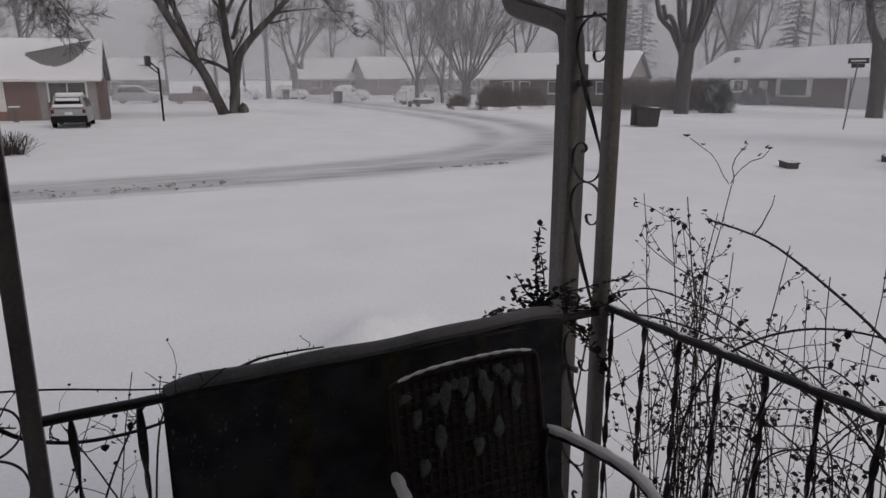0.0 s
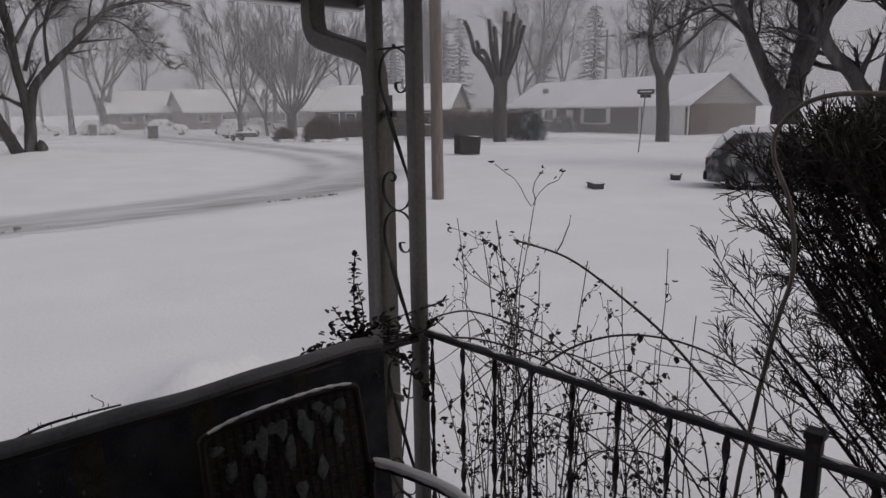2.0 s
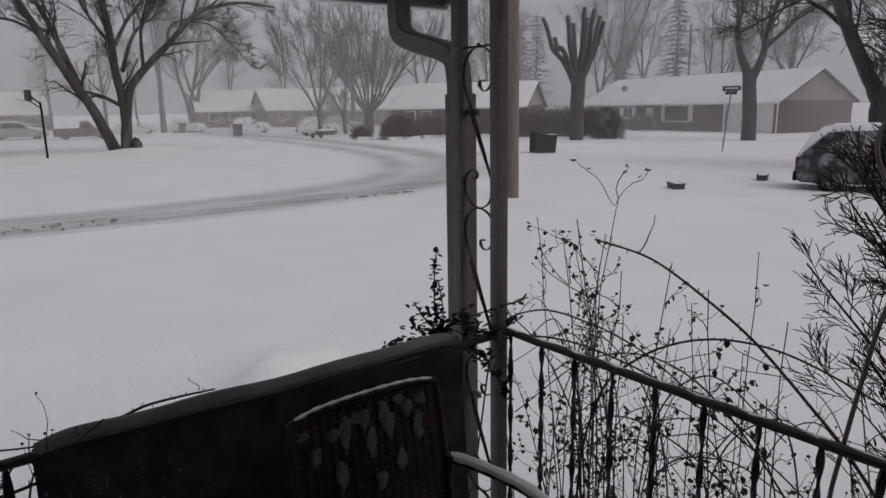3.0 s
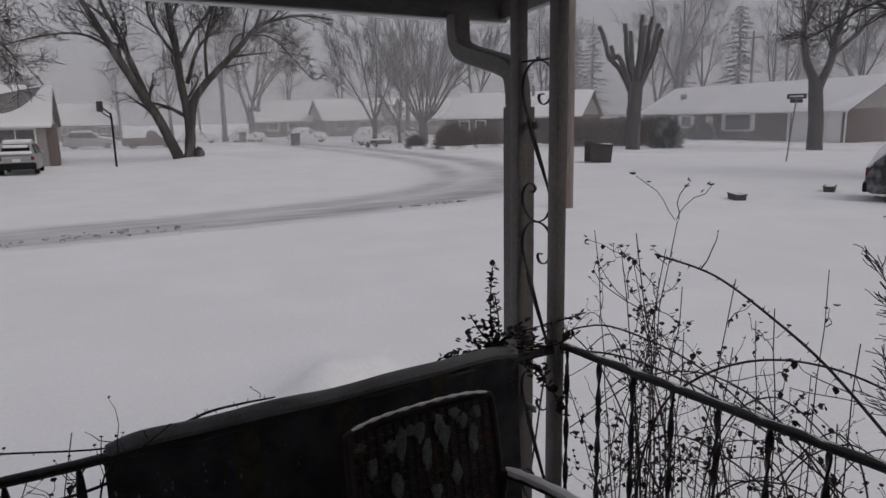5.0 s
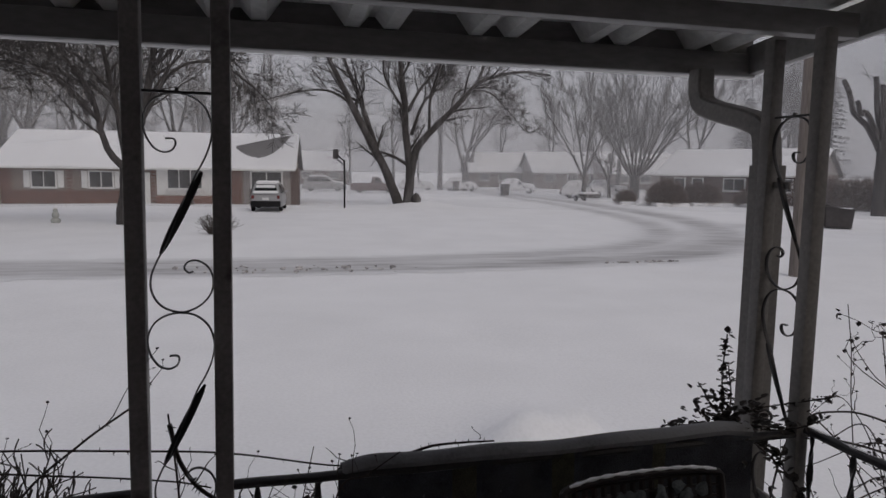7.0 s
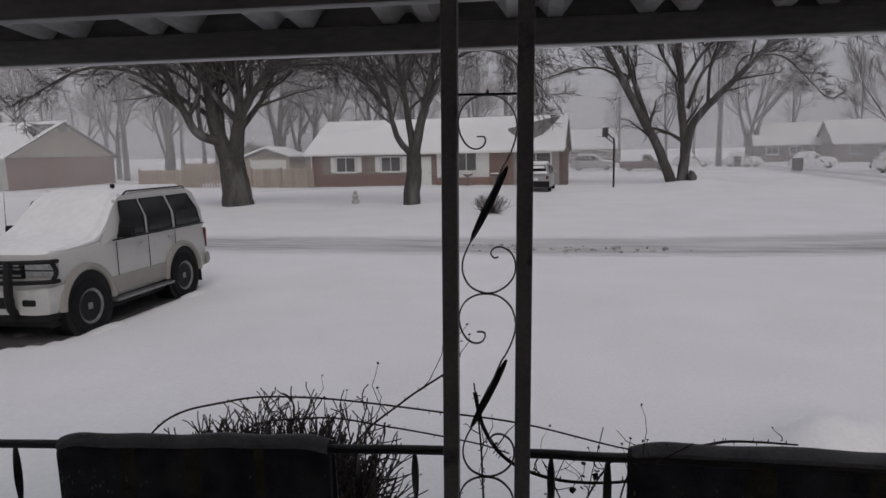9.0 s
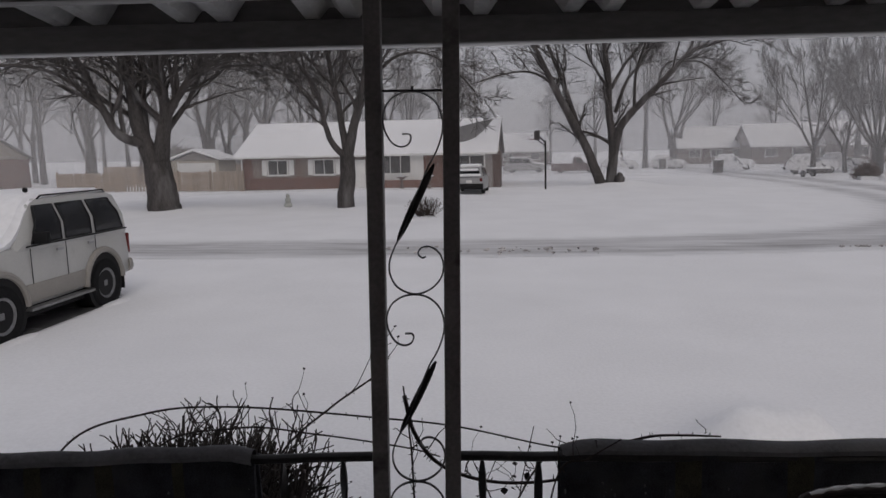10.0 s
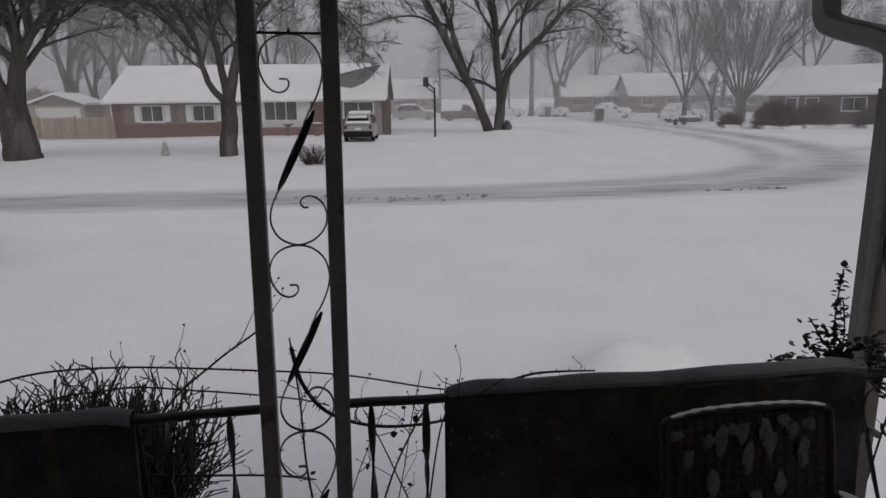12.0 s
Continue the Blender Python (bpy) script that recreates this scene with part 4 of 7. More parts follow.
for k in range(60):
    ob = new("board", slat)
    ob.parent = back_fence
    ob.matrix_basis = Matrix.Translation((k * 0.29, 0, 0)) @ Matrix.Diagonal((2.0, 1, 1.25, 1))
part("fence_rail", bx((8.6, 0.05, 1.1), (17.4, 0.06, 0.1), 0.01), M_FENCE, back_fence)


# ---- bare trees ----
EYE = Vector((0.4, -1.66, 1.63))


class Wood:
    """Collects tapered tubes of several thicknesses into meshes."""

    def __init__(self):
        self.v = {0: [], 1: []}
        self.f = {0: [], 1: []}

    def add(self, which, pts, radii, sides):
        V, F = self.v[which], self.f[which]
        base_i = len(V)
        n = len(pts)
        for i in range(n):
            d = pts[min(i + 1, n - 1)] - pts[max(i - 1, 0)]
            s = d.cross(Vector((0.31, 0.77, 0.2)))
            if s.length < 1e-5:
                s = Vector((1, 0, 0))
            s.normalize()
            w = d.cross(s).normalized()
            for j in range(sides):
                a = 2 * math.pi * j / sides
                V.append(pts[i] + (s * math.cos(a) + w * math.sin(a)) * radii[i])
        for i in range(n - 1):
            for j in range(sides):
                p, q = base_i + i * sides + j, base_i + i * sides + (j + 1) % sides
                F.append((p, q, q + sides, p + sides))


def grow(wood, rng, p, d, length, r, level, last, spec):
    """One branch with its side branches."""
    steps = 5 if level < 3 else 3
    pts, q, dd = [p.copy()], p.copy(), d.normalized()
    for i in range(steps):
        wob = spec["wobble"] * (0.7 + 0.25 * level)
        dd = (dd + Vector((rng.gauss(0, wob), rng.gauss(0, wob), rng.gauss(0, wob) + (spec["lift"] if level < 3 else -spec["droop"])))).normalized()
        q = q + dd * length / steps
        pts.append(q.copy())
    radii = [max(spec["thin"], r * (1 - 0.72 * i / steps)) for i in range(steps + 1)]
    wood.add(0 if level < 2 else 1, pts, radii, 5 if level < 2 else 3)
    branch_out(wood, rng, pts, radii, length, level, last, spec)


def branch_out(wood, rng, pts, radii, length, level, last, spec, start=0.25):
    if level >= last:
        return
    count = spec["counts"][min(level, len(spec["counts"]) - 1)]
    for k in range(count):
        t = start + (1 - start) * (k + rng.random() * 0.8) / count
        f = min(t, 0.999) * (len(pts) - 1)
        i = int(f)
        p = pts[i].lerp(pts[i + 1], f - i)
        tan = (pts[i + 1] - pts[i]).normalized()
        away = Vector((rng.gauss(0, 1), rng.gauss(0, 1), rng.gauss(0.15, 0.7)))
        away = (away - tan * away.dot(tan)).normalized()
        spread = spec["spread"] * rng.uniform(0.7, 1.25)
        nd = tan * math.cos(spread) + away * math.sin(spread)
        rr = radii[i] * rng.uniform(0.38, 0.6)
        ln = length * rng.uniform(0.45, 0.8) * (1.15 - 0.45 * t)
        grow(wood, rng, p, nd, max(ln, spec["min"]), max(rr, spec["thin"]), level + 1, last, spec)


DEFAULT = dict(wobble=0.10, lift=0.05, droop=0.03, thin=0.012, counts=(7, 5, 5, 3), spread=0.62, min=0.3)


def tree(name, label, loc, stems, seed, last=4, **over):
    """stems: (control points as right, away, up in metres; first radius; last radius; reach of the side branches)."""
    spec = dict(DEFAULT)
    spec.update(over)
    rng = random.Random(seed)
    t = thing(name, label, "tree", "bare trees", loc)
    view = Vector((loc[0] - EYE.x, loc[1] - EYE.y, 0)).normalized()
    right = Vector((view.y, -view.x, 0))
    wood = Wood()
    made = 0
    for ctrl, r0, r1, reach in stems:
        pts = [right * a + view * b + Vector((0, 0, c)) for a, b, c in ctrl]
        pts = curve_pts(pts, 4)
        n = len(pts) - 1
        pts = [p + Vector((rng.gauss(0, 1), rng.gauss(0, 1), 0)) * (0.015 if 2 < i < n else 0.0) for i, p in enumerate(pts)]
        radii = [r0 + (r1 - r0) * (i / n) ** 0.8 for i in range(n + 1)]
        solo = Wood()
        solo.add(0, pts, radii, 10)
        raw("trunk" if not made else "limb", solo.v[0], solo.f[0], M_BARK, t)
        made += 1
        if reach:
            branch_out(wood, rng, pts, radii, reach, 0, last if reach > 3.1 else min(last, 3), spec, start=0.30)
    if wood.v[0]:
        raw("bough_mass", wood.v[0], wood.f[0], M_BARK, t)["kind"] = "stuff"
    if wood.v[1]:
        tagged(raw("crown", wood.v[1], wood.f[1], M_BARKFINE, t), "fine bare twigs", kind="stuff")
    return t


# thick old maple beside the driveway
tree("maple_tree", "thick bare maple with forked limbs in the snowy yard", (-17.0, 27.5, G),
     [([(0.1, 0, -0.2), (0.05, 0, 0.35), (0, 0, 1.2), (-0.1, 0, 2.3)], 0.86, 0.60, 0),
      ([(-0.1, 0, 2.0), (-0.45, 0, 3.0), (-1.5, -0.3, 3.5), (-2.1, -0.5, 4.6), (-2.9, -0.8, 6.6), (-4.5, -1, 9.5)], 0.30, 0.10, 6.5),
      ([(-0.15, 0, 2.0), (-0.7, 0.1, 3.7), (-0.9, 0.2, 5.2), (-1.2, 0.4, 7.5), (-1.4, 0.5, 11)], 0.46, 0.12, 6.5),
      ([(0.0, 0, 2.0), (0.2, -0.2, 3.2), (0.45, -0.4, 4.7), (0.15, -0.4, 6.4), (0.0, -0.6, 10.5)], 0.46, 0.12, 6),
      ([(0.35, -0.3, 4.2), (0.9, -0.4, 5.1), (1.7, -0.5, 6.3), (2.8, -0.6, 8.4)], 0.26, 0.08, 6.5),
      ([(-0.5, 0.1, 3.3), (-0.5, 0.5, 5.2), (-0.3, 0.9, 7.2), (0.6, 1.4, 10)], 0.24, 0.08, 5),
      ([(-1.9, -0.4, 4.4), (-3.6, -0.8, 6.0), (-5.6, -1.2, 6.3), (-7.4, -1.5, 5.4), (-8.6, -1.6, 4.3)], 0.11, 0.02, 2.4),
      ([(-0.8, 0, 4.6), (-2.4, 0.6, 6.4), (-4.6, 1.2, 6.9), (-6.6, 1.6, 6.2)], 0.10, 0.02, 2.4),
      ([(0.4, -0.3, 4.6), (2.0, -0.8, 6.2), (4.0, -1.2, 6.6), (5.8, -1.5, 6.4), (6.6, -1.6, 6.0)], 0.11, 0.02, 2.4),
      ([(1.5, -0.4, 6.0), (3.4, 0.4, 7.2), (5.6, 0.8, 6.8), (7.2, 1.0, 5.8)], 0.09, 0.02, 2.4)], 11, last=3, counts=(11, 7, 5), thin=0.012, droop=0.05, spread=0.78, wobble=0.13)
# second maple, in front of the brick house
tree("maple_tree", "bare maple with three rising limbs before the house", (-8.5, 28.4, G),
     [([(0, 0, -0.2), (0.0, 0, 0.5), (0.1, 0, 1.4), (0.15, 0, 2.4)], 0.42, 0.33, 0),
      ([(0.12, 0, 2.2), (0.45, 0, 3.6), (0.9, 0.2, 5.2), (1.3, 0.3, 7.5), (1.4, 0.4, 10)], 0.27, 0.08, 5.5),
      ([(0.1, 0, 2.3), (-0.5, -0.1, 3.0), (-0.85, -0.2, 4.0), (-1.1, -0.3, 5.2), (-2.3, -0.5, 7.2), (-3.6, -0.8, 8.8)], 0.17, 0.05, 5.5),
      ([(0.15, 0, 2.4), (-0.1, 0.3, 4.2), (-0.5, 0.5, 6.4), (-0.9, 0.8, 9.5)], 0.2, 0.06, 5.5),
      ([(-0.9, -0.2, 4.3), (-2.4, -0.5, 5.9), (-4.2, -0.8, 6.5), (-5.6, -1.0, 6.2)], 0.07, 0.015, 2.4),
      ([(-0.4, 0.4, 5.6), (-2.0, 0.8, 7.2), (-4.4, 1.2, 7.6), (-6.2, 1.4, 6.8)], 0.07, 0.015, 2.4),
      ([(0.9, 0.2, 5.0), (2.2, -0.4, 6.6), (3.8, -0.8, 6.8), (5.4, -1.0, 5.7), (6.2, -1.1, 4.6)], 0.09, 0.018, 2.4),
      ([(1.2, 0.3, 6.6), (2.6, 0.6, 7.8), (4.4, 0.8, 7.4), (5.4, 0.9, 6.2)], 0.07, 0.015, 2.4)], 12, last=3, counts=(11, 7, 5), thin=0.012, droop=0.05, spread=0.78, wobble=0.13)
# wide tree at the street corner: two leaning boles, each forked
tree("silver_maple", "wide bare tree with several leaning stems on a snowy bank", (4.75, 45.4, G),
     [([(-0.3, 0, -0.1), (-0.7, 0, 1.0), (-1.5, 0, 2.9), (-2.8, -0.2, 5.3), (-4.0, -0.3, 7.7), (-4.9, -0.4, 9.5), (-6.2, -0.5, 12.5)], 0.40, 0.13, 4.2),
      ([(-1.9, 0.1, 3.9), (-2.4, 0.3, 5.3), (-3.2, 0.5, 7.7), (-4.0, 0.7, 9.5), (-4.9, 0.9, 12.5)], 0.24, 0.10, 4.0),
      ([(-3.5, -0.2, 6.7), (-4.2, -0.5, 7.3), (-5.2, -0.8, 7.7), (-6.7, -1.1, 7.6), (-8.6, -1.4, 7.1), (-10.6, -1.6, 6.5)], 0.11, 0.03, 3.0),
      ([(0.25, 0, -0.1), (0.35, 0, 1.0), (0.4, 0, 2.6), (0.12, 0, 5.0), (0.0, 0, 7.3), (-0.3, 0.2, 9.6), (-0.7, 0.4, 13)], 0.42, 0.12, 4.0),
      ([(0.0, 0, 6.5), (-0.8, -0.4, 7.7), (-1.4, -0.7, 9.1), (-1.3, -0.9, 11.5)], 0.12, 0.05, 3.4),
      ([(0.45, 0, 2.1), (0.85, -0.2, 3.9), (2.0, -0.4, 5.3), (3.4, -0.7, 6.7), (4.9, -0.9, 8.3), (6.1, -1.0, 8.8), (7.8, -1.2, 9.1), (9.8, -1.3, 8.9)], 0.30, 0.06, 3.8),
      ([(3.2, -0.6, 6.5), (3.4, -0.2, 7.5), (4.2, 0.2, 8.1), (6.1, 0.5, 8.2), (7.6, 0.7, 7.5)], 0.10, 0.03, 2.6),
      ([(4.4, -0.8, 7.9), (5.7, -1.3, 7.7), (6.9, -1.6, 6.5), (8.2, -1.8, 5.0)], 0.08, 0.02, 2.2),
      ([(4.9, -0.9, 8.3), (5.3, -0.7, 9.6), (5.7, -0.4, 12.4)], 0.13, 0.05, 3.6),
      ([(0.25, 0, 6.5), (1.0, 0.4, 7.9), (2.2, 0.8, 9.6), (3.2, 1.1, 12.5)], 0.14, 0.05, 3.4),
      ([(0.5, 0, 4.9), (1.2, 0.4, 6.9), (2.0, 0.8, 8.0), (2.7, 1.0, 9.7), (3.3, 1.2, 12.8)], 0.14, 0.05, 3.4),
      ([(1.7, -0.3, 5.0), (1.75, -0.6, 7.3), (2.2, -0.9, 8.8), (2.9, -1.2, 11)], 0.12, 0.05, 3.2)],
     13, last=3, counts=(10, 6, 4), thin=0.015, droop=0.05, spread=0.72, wobble=0.13)
# upright bushy trees in front of the shrub house
tree("ornamental_tree", "bare ornamental tree with a fan of fine twigs", (22.9, 59.2, G),
     [([(0, 0, -0.1), (0, 0, 1.6), (0.05, 0, 3.0)], 0.24, 0.18, 0),
      ([(0, 0, 1.8), (-1.4, 0, 4.5), (-3.6, 0, 8.0)], 0.13, 0.03, 5), ([(0, 0, 2.4), (-0.6, 0.2, 5.5), (-1.4, 0.4, 10.5)], 0.13, 0.03, 5), ([(0, 0, 2.4), (0.4, 0, 6), (0.5, 0, 11.5)], 0.13, 0.03, 5), ([(0, 0, 2.2), (1.2, 0, 5), (2.6, 0, 9)], 0.12, 0.03, 4.5)],
     14, last=3, counts=(9, 7, 4), spread=0.48, thin=0.018, wobble=0.07)
tree("ornamental_tree", "dense many-stemmed bare tree with fine upright twigs", (28.8, 61.2, G),
     [([(0, 0, -0.1), (0, 0, 1.0), (0.0, 0, 2.2)], 0.50, 0.42, 0)] +
     [([(0, 0, 1.2 + 0.15 * abs(k)), (0.28 * k, 0.3 * (k % 2), 3.2), (0.75 * k, 0.6 * (k % 2), 6.5), (1.35 * k, 0.8 * (k % 2), 10.5 - 0.35 * abs(k))], 0.18, 0.03, 5.5) for k in (-4, -3, -2, -1, 0, 1, 2, 3, 4, 5)],
     15, last=3, counts=(8, 6, 4), spread=0.34, thin=0.018, lift=0.05, wobble=0.06)
tree("ornamental_tree", "slim bare tree leaning over parked cars", (26.8, 62.5, G),
     [([(0, 0, -0.1), (-0.2, 0, 1.6), (-0.9, 0, 3.2), (-2.2, 0, 5.4)], 0.2, 0.05, 4), ([(-0.1, 0, 1.4), (0.2, 0, 4.5), (0.5, 0, 9)], 0.16, 0.04, 5)], 16, last=3, counts=(8, 6, 4), thin=0.024, spread=0.55)

# pollarded tree with cut stubs
stubs = [([(0, 0, -0.1), (0, 0, 0.5), (0.03, 0, 2.6), (0.05, 0, 4.6)], 0.50, 0.50, 0)]
for a, b, top, bx_ in ((-2.35, 0.2, 8.4, -1.0), (-1.55, -0.3, 7.0, -0.7), (-0.75, 0.3, 8.5, -0.35), (-0.35, -0.2, 7.9, -0.2), (0.35, 0.3, 9.0, 0.1), (0.55, -0.3, 8.2, 0.25), (0.95, 0.2, 8.8, 0.45), (1.35, -0.2, 8.3, 0.7), (1.6, 0.2, 8.0, 0.9)):
    stubs.append(([(0.3 * bx_, 0, 4.0), (bx_ * 0.9, b * 0.5, 5.3), (a * 0.74, b, 6.3), (a * 0.90, b * 1.4, top - 0.8), (a * 1.05, b, top)], 0.19, 0.15, 0))
tree("pollarded_tree", "pollarded tree with thick cut-off stubs on its crown", (33.1, 35.4, G), stubs, 17)
tree("ash_tree", "tall bare tree with twin stems before the long house", (41.3, 27.6, G),
     [([(0, 0, -0.1), (0, 0, 0.6), (-0.1, 0, 2.5), (-0.25, 0, 4.4)], 0.50, 0.42, 0),
      ([(-0.2, 0, 4.0), (-0.9, 0, 5.8), (-1.1, 0.2, 7.6), (-0.7, 0.3, 10), (-0.9, 0.4, 14)], 0.30, 0.09, 5.5),
      ([(-0.1, 0, 3.8), (0.5, 0, 5.4), (0.7, -0.2, 7.0), (1.3, -0.3, 9.6), (1.5, -0.4, 14)], 0.30, 0.08, 5.5),
      ([(0.6, 0, 5.9), (1.7, -0.2, 6.9), (3.0, -0.3, 8.2), (5.4, -0.4, 8.6)], 0.17, 0.05, 5.5)], 18, last=3, counts=(9, 6, 4), thin=0.020, wobble=0.13)
# two massive near trees behind the snow-covered car
tree("oak_tree", "massive bare tree with three thick spreading stems", (27.2, 11.9, G),
     [([(0.1, 0, -0.1), (0.0, 0, 1.0), (-0.02, 0, 2.3), (0.1, 0, 2.9)], 0.59, 0.47, 0),
      ([(-0.15, 0, 1.9), (-0.35, 0, 2.6), (-1.1, -0.2, 4.2), (-1.9, -0.3, 6.0), (-2.7, -0.4, 7.3), (-4.2, -0.6, 9.0), (-6.2, -0.8, 10.5)], 0.33, 0.12, 5),
      ([(0.1, 0, 2.2), (0.35, 0.2, 4.2), (0.35, 0.3, 5.7), (-0.1, 0.4, 7.2), (-0.7, 0.5, 10)], 0.38, 0.14, 5),
      ([(0.35, 0, 3.6), (0.7, -0.1, 4.5), (1.1, -0.2, 5.6), (1.5, -0.3, 7.1), (2.0, -0.4, 10)], 0.33, 0.14, 5),
      ([(2.9, -0.3, -0.1), (2.75, -0.3, 1.8), (2.3, -0.3, 3.1), (1.4, -0.25, 4.2), (0.9, -0.2, 5.2), (0.2, -0.2, 7.2)], 0.34, 0.19, 4),
      ([(-1.9, -0.3, 6.0), (-2.9, 0.3, 6.3), (-4.4, 0.8, 5.7), (-5.4, 1.0, 5.2)], 0.07, 0.03, 2.4),
      ([(-1.2, -0.2, 4.4), (-0.7, -0.6, 4.3), (-0.1, -0.9, 3.7)], 0.06, 0.03, 1.6)], 19, last=3, counts=(8, 6, 4), thin=0.013, wobble=0.13)
tree("oak_tree", "very thick straight bare trunk behind the twiggy bush", (28.6, 8.6, G),
     [([(0, 0, -0.1), (0, 0, 1.5), (0.05, 0, 3.6), (0.25, 0, 6.6), (0.4, 0, 10)], 0.80, 0.55, 5),
      ([(0.2, 0, 5.5), (1.6, 0.2, 7.2), (3.6, 0.4, 9.6)], 0.34, 0.10, 5),
      ([(0.1, 0, 5.2), (-0.8, -0.2, 6.8), (-2.4, -0.4, 7.4), (-3.8, -0.5, 7.2)], 0.13, 0.03, 3)], 20, last=3, counts=(8, 6, 4), thin=0.013, wobble=0.13)

# back rows of woods and street trees, paled by the haze sheets
back_specs = [
    ([([(0, 0, -0.2), (0, 0, 3), (0.2, 0, 7)], 0.42, 0.30, 0), ([(0.1, 0, 5), (-1.6, 0, 9), (-3.2, 0, 15)], 0.22, 0.05, 6.5), ([(0.1, 0, 6), (0.6, 0, 11), (0.2, 0, 17)], 0.24, 0.05, 6.5), ([(0.1, 0, 5.5), (2.0, 0, 9.5), (3.6, 0, 14.5)], 0.2, 0.05, 6.5)], 31),
    ([([(0, 0, -0.2), (0.2, 0, 2.5), (0.1, 0, 4)], 0.5, 0.4, 0), ([(0, 0, 3), (-1.2, 0, 8), (-1.6, 0, 16)], 0.3, 0.06, 6.5), ([(0, 0, 3), (1.2, 0.4, 8), (2.6, 0.8, 15)], 0.3, 0.06, 6.5), ([(0.6, 0, 5.5), (3.0, 0, 8.5), (5.5, 0, 12)], 0.18, 0.05, 6)], 32),
    ([([(0, 0, -0.2), (0, 0, 4), (-0.2, 0, 9), (0.3, 0, 18)], 0.34, 0.05, 7.0), ([(0, 0, 5), (1.3, 0, 9), (1.8, 0, 14)], 0.16, 0.04, 5)], 33),
]
protos = []
spots = [
    [(-30, 66), (-21, 72), (13.5, 88), (52, 70), (-52, 64), (70, 44), (80, 74), (-36, 60), (-25, 59), (-57, 69), (-41, 66), (-15, 66), (-48, 76), (-66, 78), (-28, 78), (61, 60)],
    [(-40, 78), (-14, 74), (16.0, 84), (44, 78), (75, 47), (-63, 60), (21, 106), (48, 68), (-30, 57.5), (-18, 60), (-68, 66), (-45, 62), (-33, 68), (-22, 66), (-54, 74), (-75, 84), (-10, 70), (64, 66)],
    [(-34, 80), (-26, 84), (-8, 86), (8.5, 104), (36, 82), (54, 74), (-46, 70), (80, 62), (-58, 80), (-18, 92), (27, 110), (75, 56), (-44, 92), (73, 36), (-38, 100), (-28, 104), (2, 112), (-64, 92), (-52, 104), (34, 104), (46, 96), (58, 88), (68, 92), (84, 84), (90, 66), (-72, 74), (-10, 118), (14, 118)],
]
for (stems, seed), places in zip(back_specs, spots):
    first = tree("street_tree", "tall bare street tree paled by the haze sheets", (places[0][0], places[0][1], G), stems, seed, last=3, counts=(9, 6, 4), thin=0.024, droop=0.03, wobble=0.13)
    rng = random.Random(seed)
    for x, y in places[1:]:
        s = rng.uniform(0.78, 1.15)
        copy_thing(first, Matrix.Translation((x, y, G)) @ Matrix.Rotation(rng.uniform(0, 6.28), 4, "Z") @ Matrix.Diagonal((s, s, s, 1)))


# snowy conifers behind the long house
def conifer(loc, h, seed):
    t = thing("conifer_tree", "tall snowy conifer behind the houses", "tree", "conifers", loc)
    part("trunk", tb([(0, 0, -0.1), (0, 0, h * 0.5), (0, 0, h)], [0.28, 0.17, 0.03], 7), M_BARK, t)
    rng = random.Random(seed)
    V, F = [], []
    z = h * 0.18
    while z < h * 0.97:
        reach = (1 - z / h) ** 0.75 * h * 0.27 + 0.3
        n = 9
        for k in range(n):
            a = rng.uniform(0, 6.28)
            rr = reach * rng.uniform(0.65, 1.1)
            for q in range(14):
                f = (q + rng.random()) / 14
                c = Vector((math.cos(a) * rr * f, math.sin(a) * rr * f, z - 0.16 * rr * f * f + 0.05 * rng.gauss(0, 1)))
                sw = 0.34 * (1 - 0.5 * f) * rng.uniform(0.7, 1.3)
                up_ = Vector((rng.gauss(0, 0.25), rng.gauss(0, 0.25), 1)).normalized()
                s1 = up_.orthogonal().normalized()
                s2 = up_.cross(s1)
                b0 = len(V)
                V.extend([c + s1 * sw, c + s2 * sw * 0.8 - up_ * 0.12, c - s1 * sw, c - s2 * sw * 0.8 - up_ * 0.1])
                F.append((b0, b0 + 1, b0 + 2, b0 + 3))
        z += h * 0.036
    raw("crown", V, F, M_NEEDLE, t, smooth=False)["kind"] = "stuff"
    return t


first = conifer((60, 78, G), 15, 3)
for x, y, s in ((66, 82, 1.1), (72, 70, 0.95), (78, 66, 1.15), (55, 84, 0.9), (82, 58, 1.0)):
    copy_thing(first, Matrix.Translation((x, y, G)) @ Matrix.Rotation(x, 4, "Z") @ Matrix.Diagonal((s, s, s, 1)))


# ---- hedges: many short twigs ----
def twig_mass(name, parent, mat, center, size, count, seed, length=0.45, thin=0.006, up=0.6, shape="dome"):
    rng = random.Random(seed)
    wood = Wood()
    for k in range(count):
        while True:
            x, y, z = rng.uniform(-1, 1), rng.uniform(-1, 1), rng.uniform(0, 1)
            if shape == "box" or x * x + y * y + (z * 0.95) ** 2 < 1:
                break
        p = Vector((center[0] + x * size[0], center[1] + y * size[1], center[2] + z * size[2]))
        d = Vector((x * 0.9 + rng.gauss(0, 0.5), y * 0.9 + rng.gauss(0, 0.5), up + rng.gauss(0, 0.5))).normalized()
        q1 = p + d * length * 0.5
        q2 = q1 + (d + Vector((rng.gauss(0, 0.4), rng.gauss(0, 0.4), rng.gauss(0, 0.4)))).normalized() * length * 0.5
        wood.add(1, [p, q1, q2], [thin, thin * 0.8, thin * 0.5], 3)
    ob = raw(name, wood.v[1], wood.f[1], mat, parent)
    ob["kind"] = "stuff"
    return ob


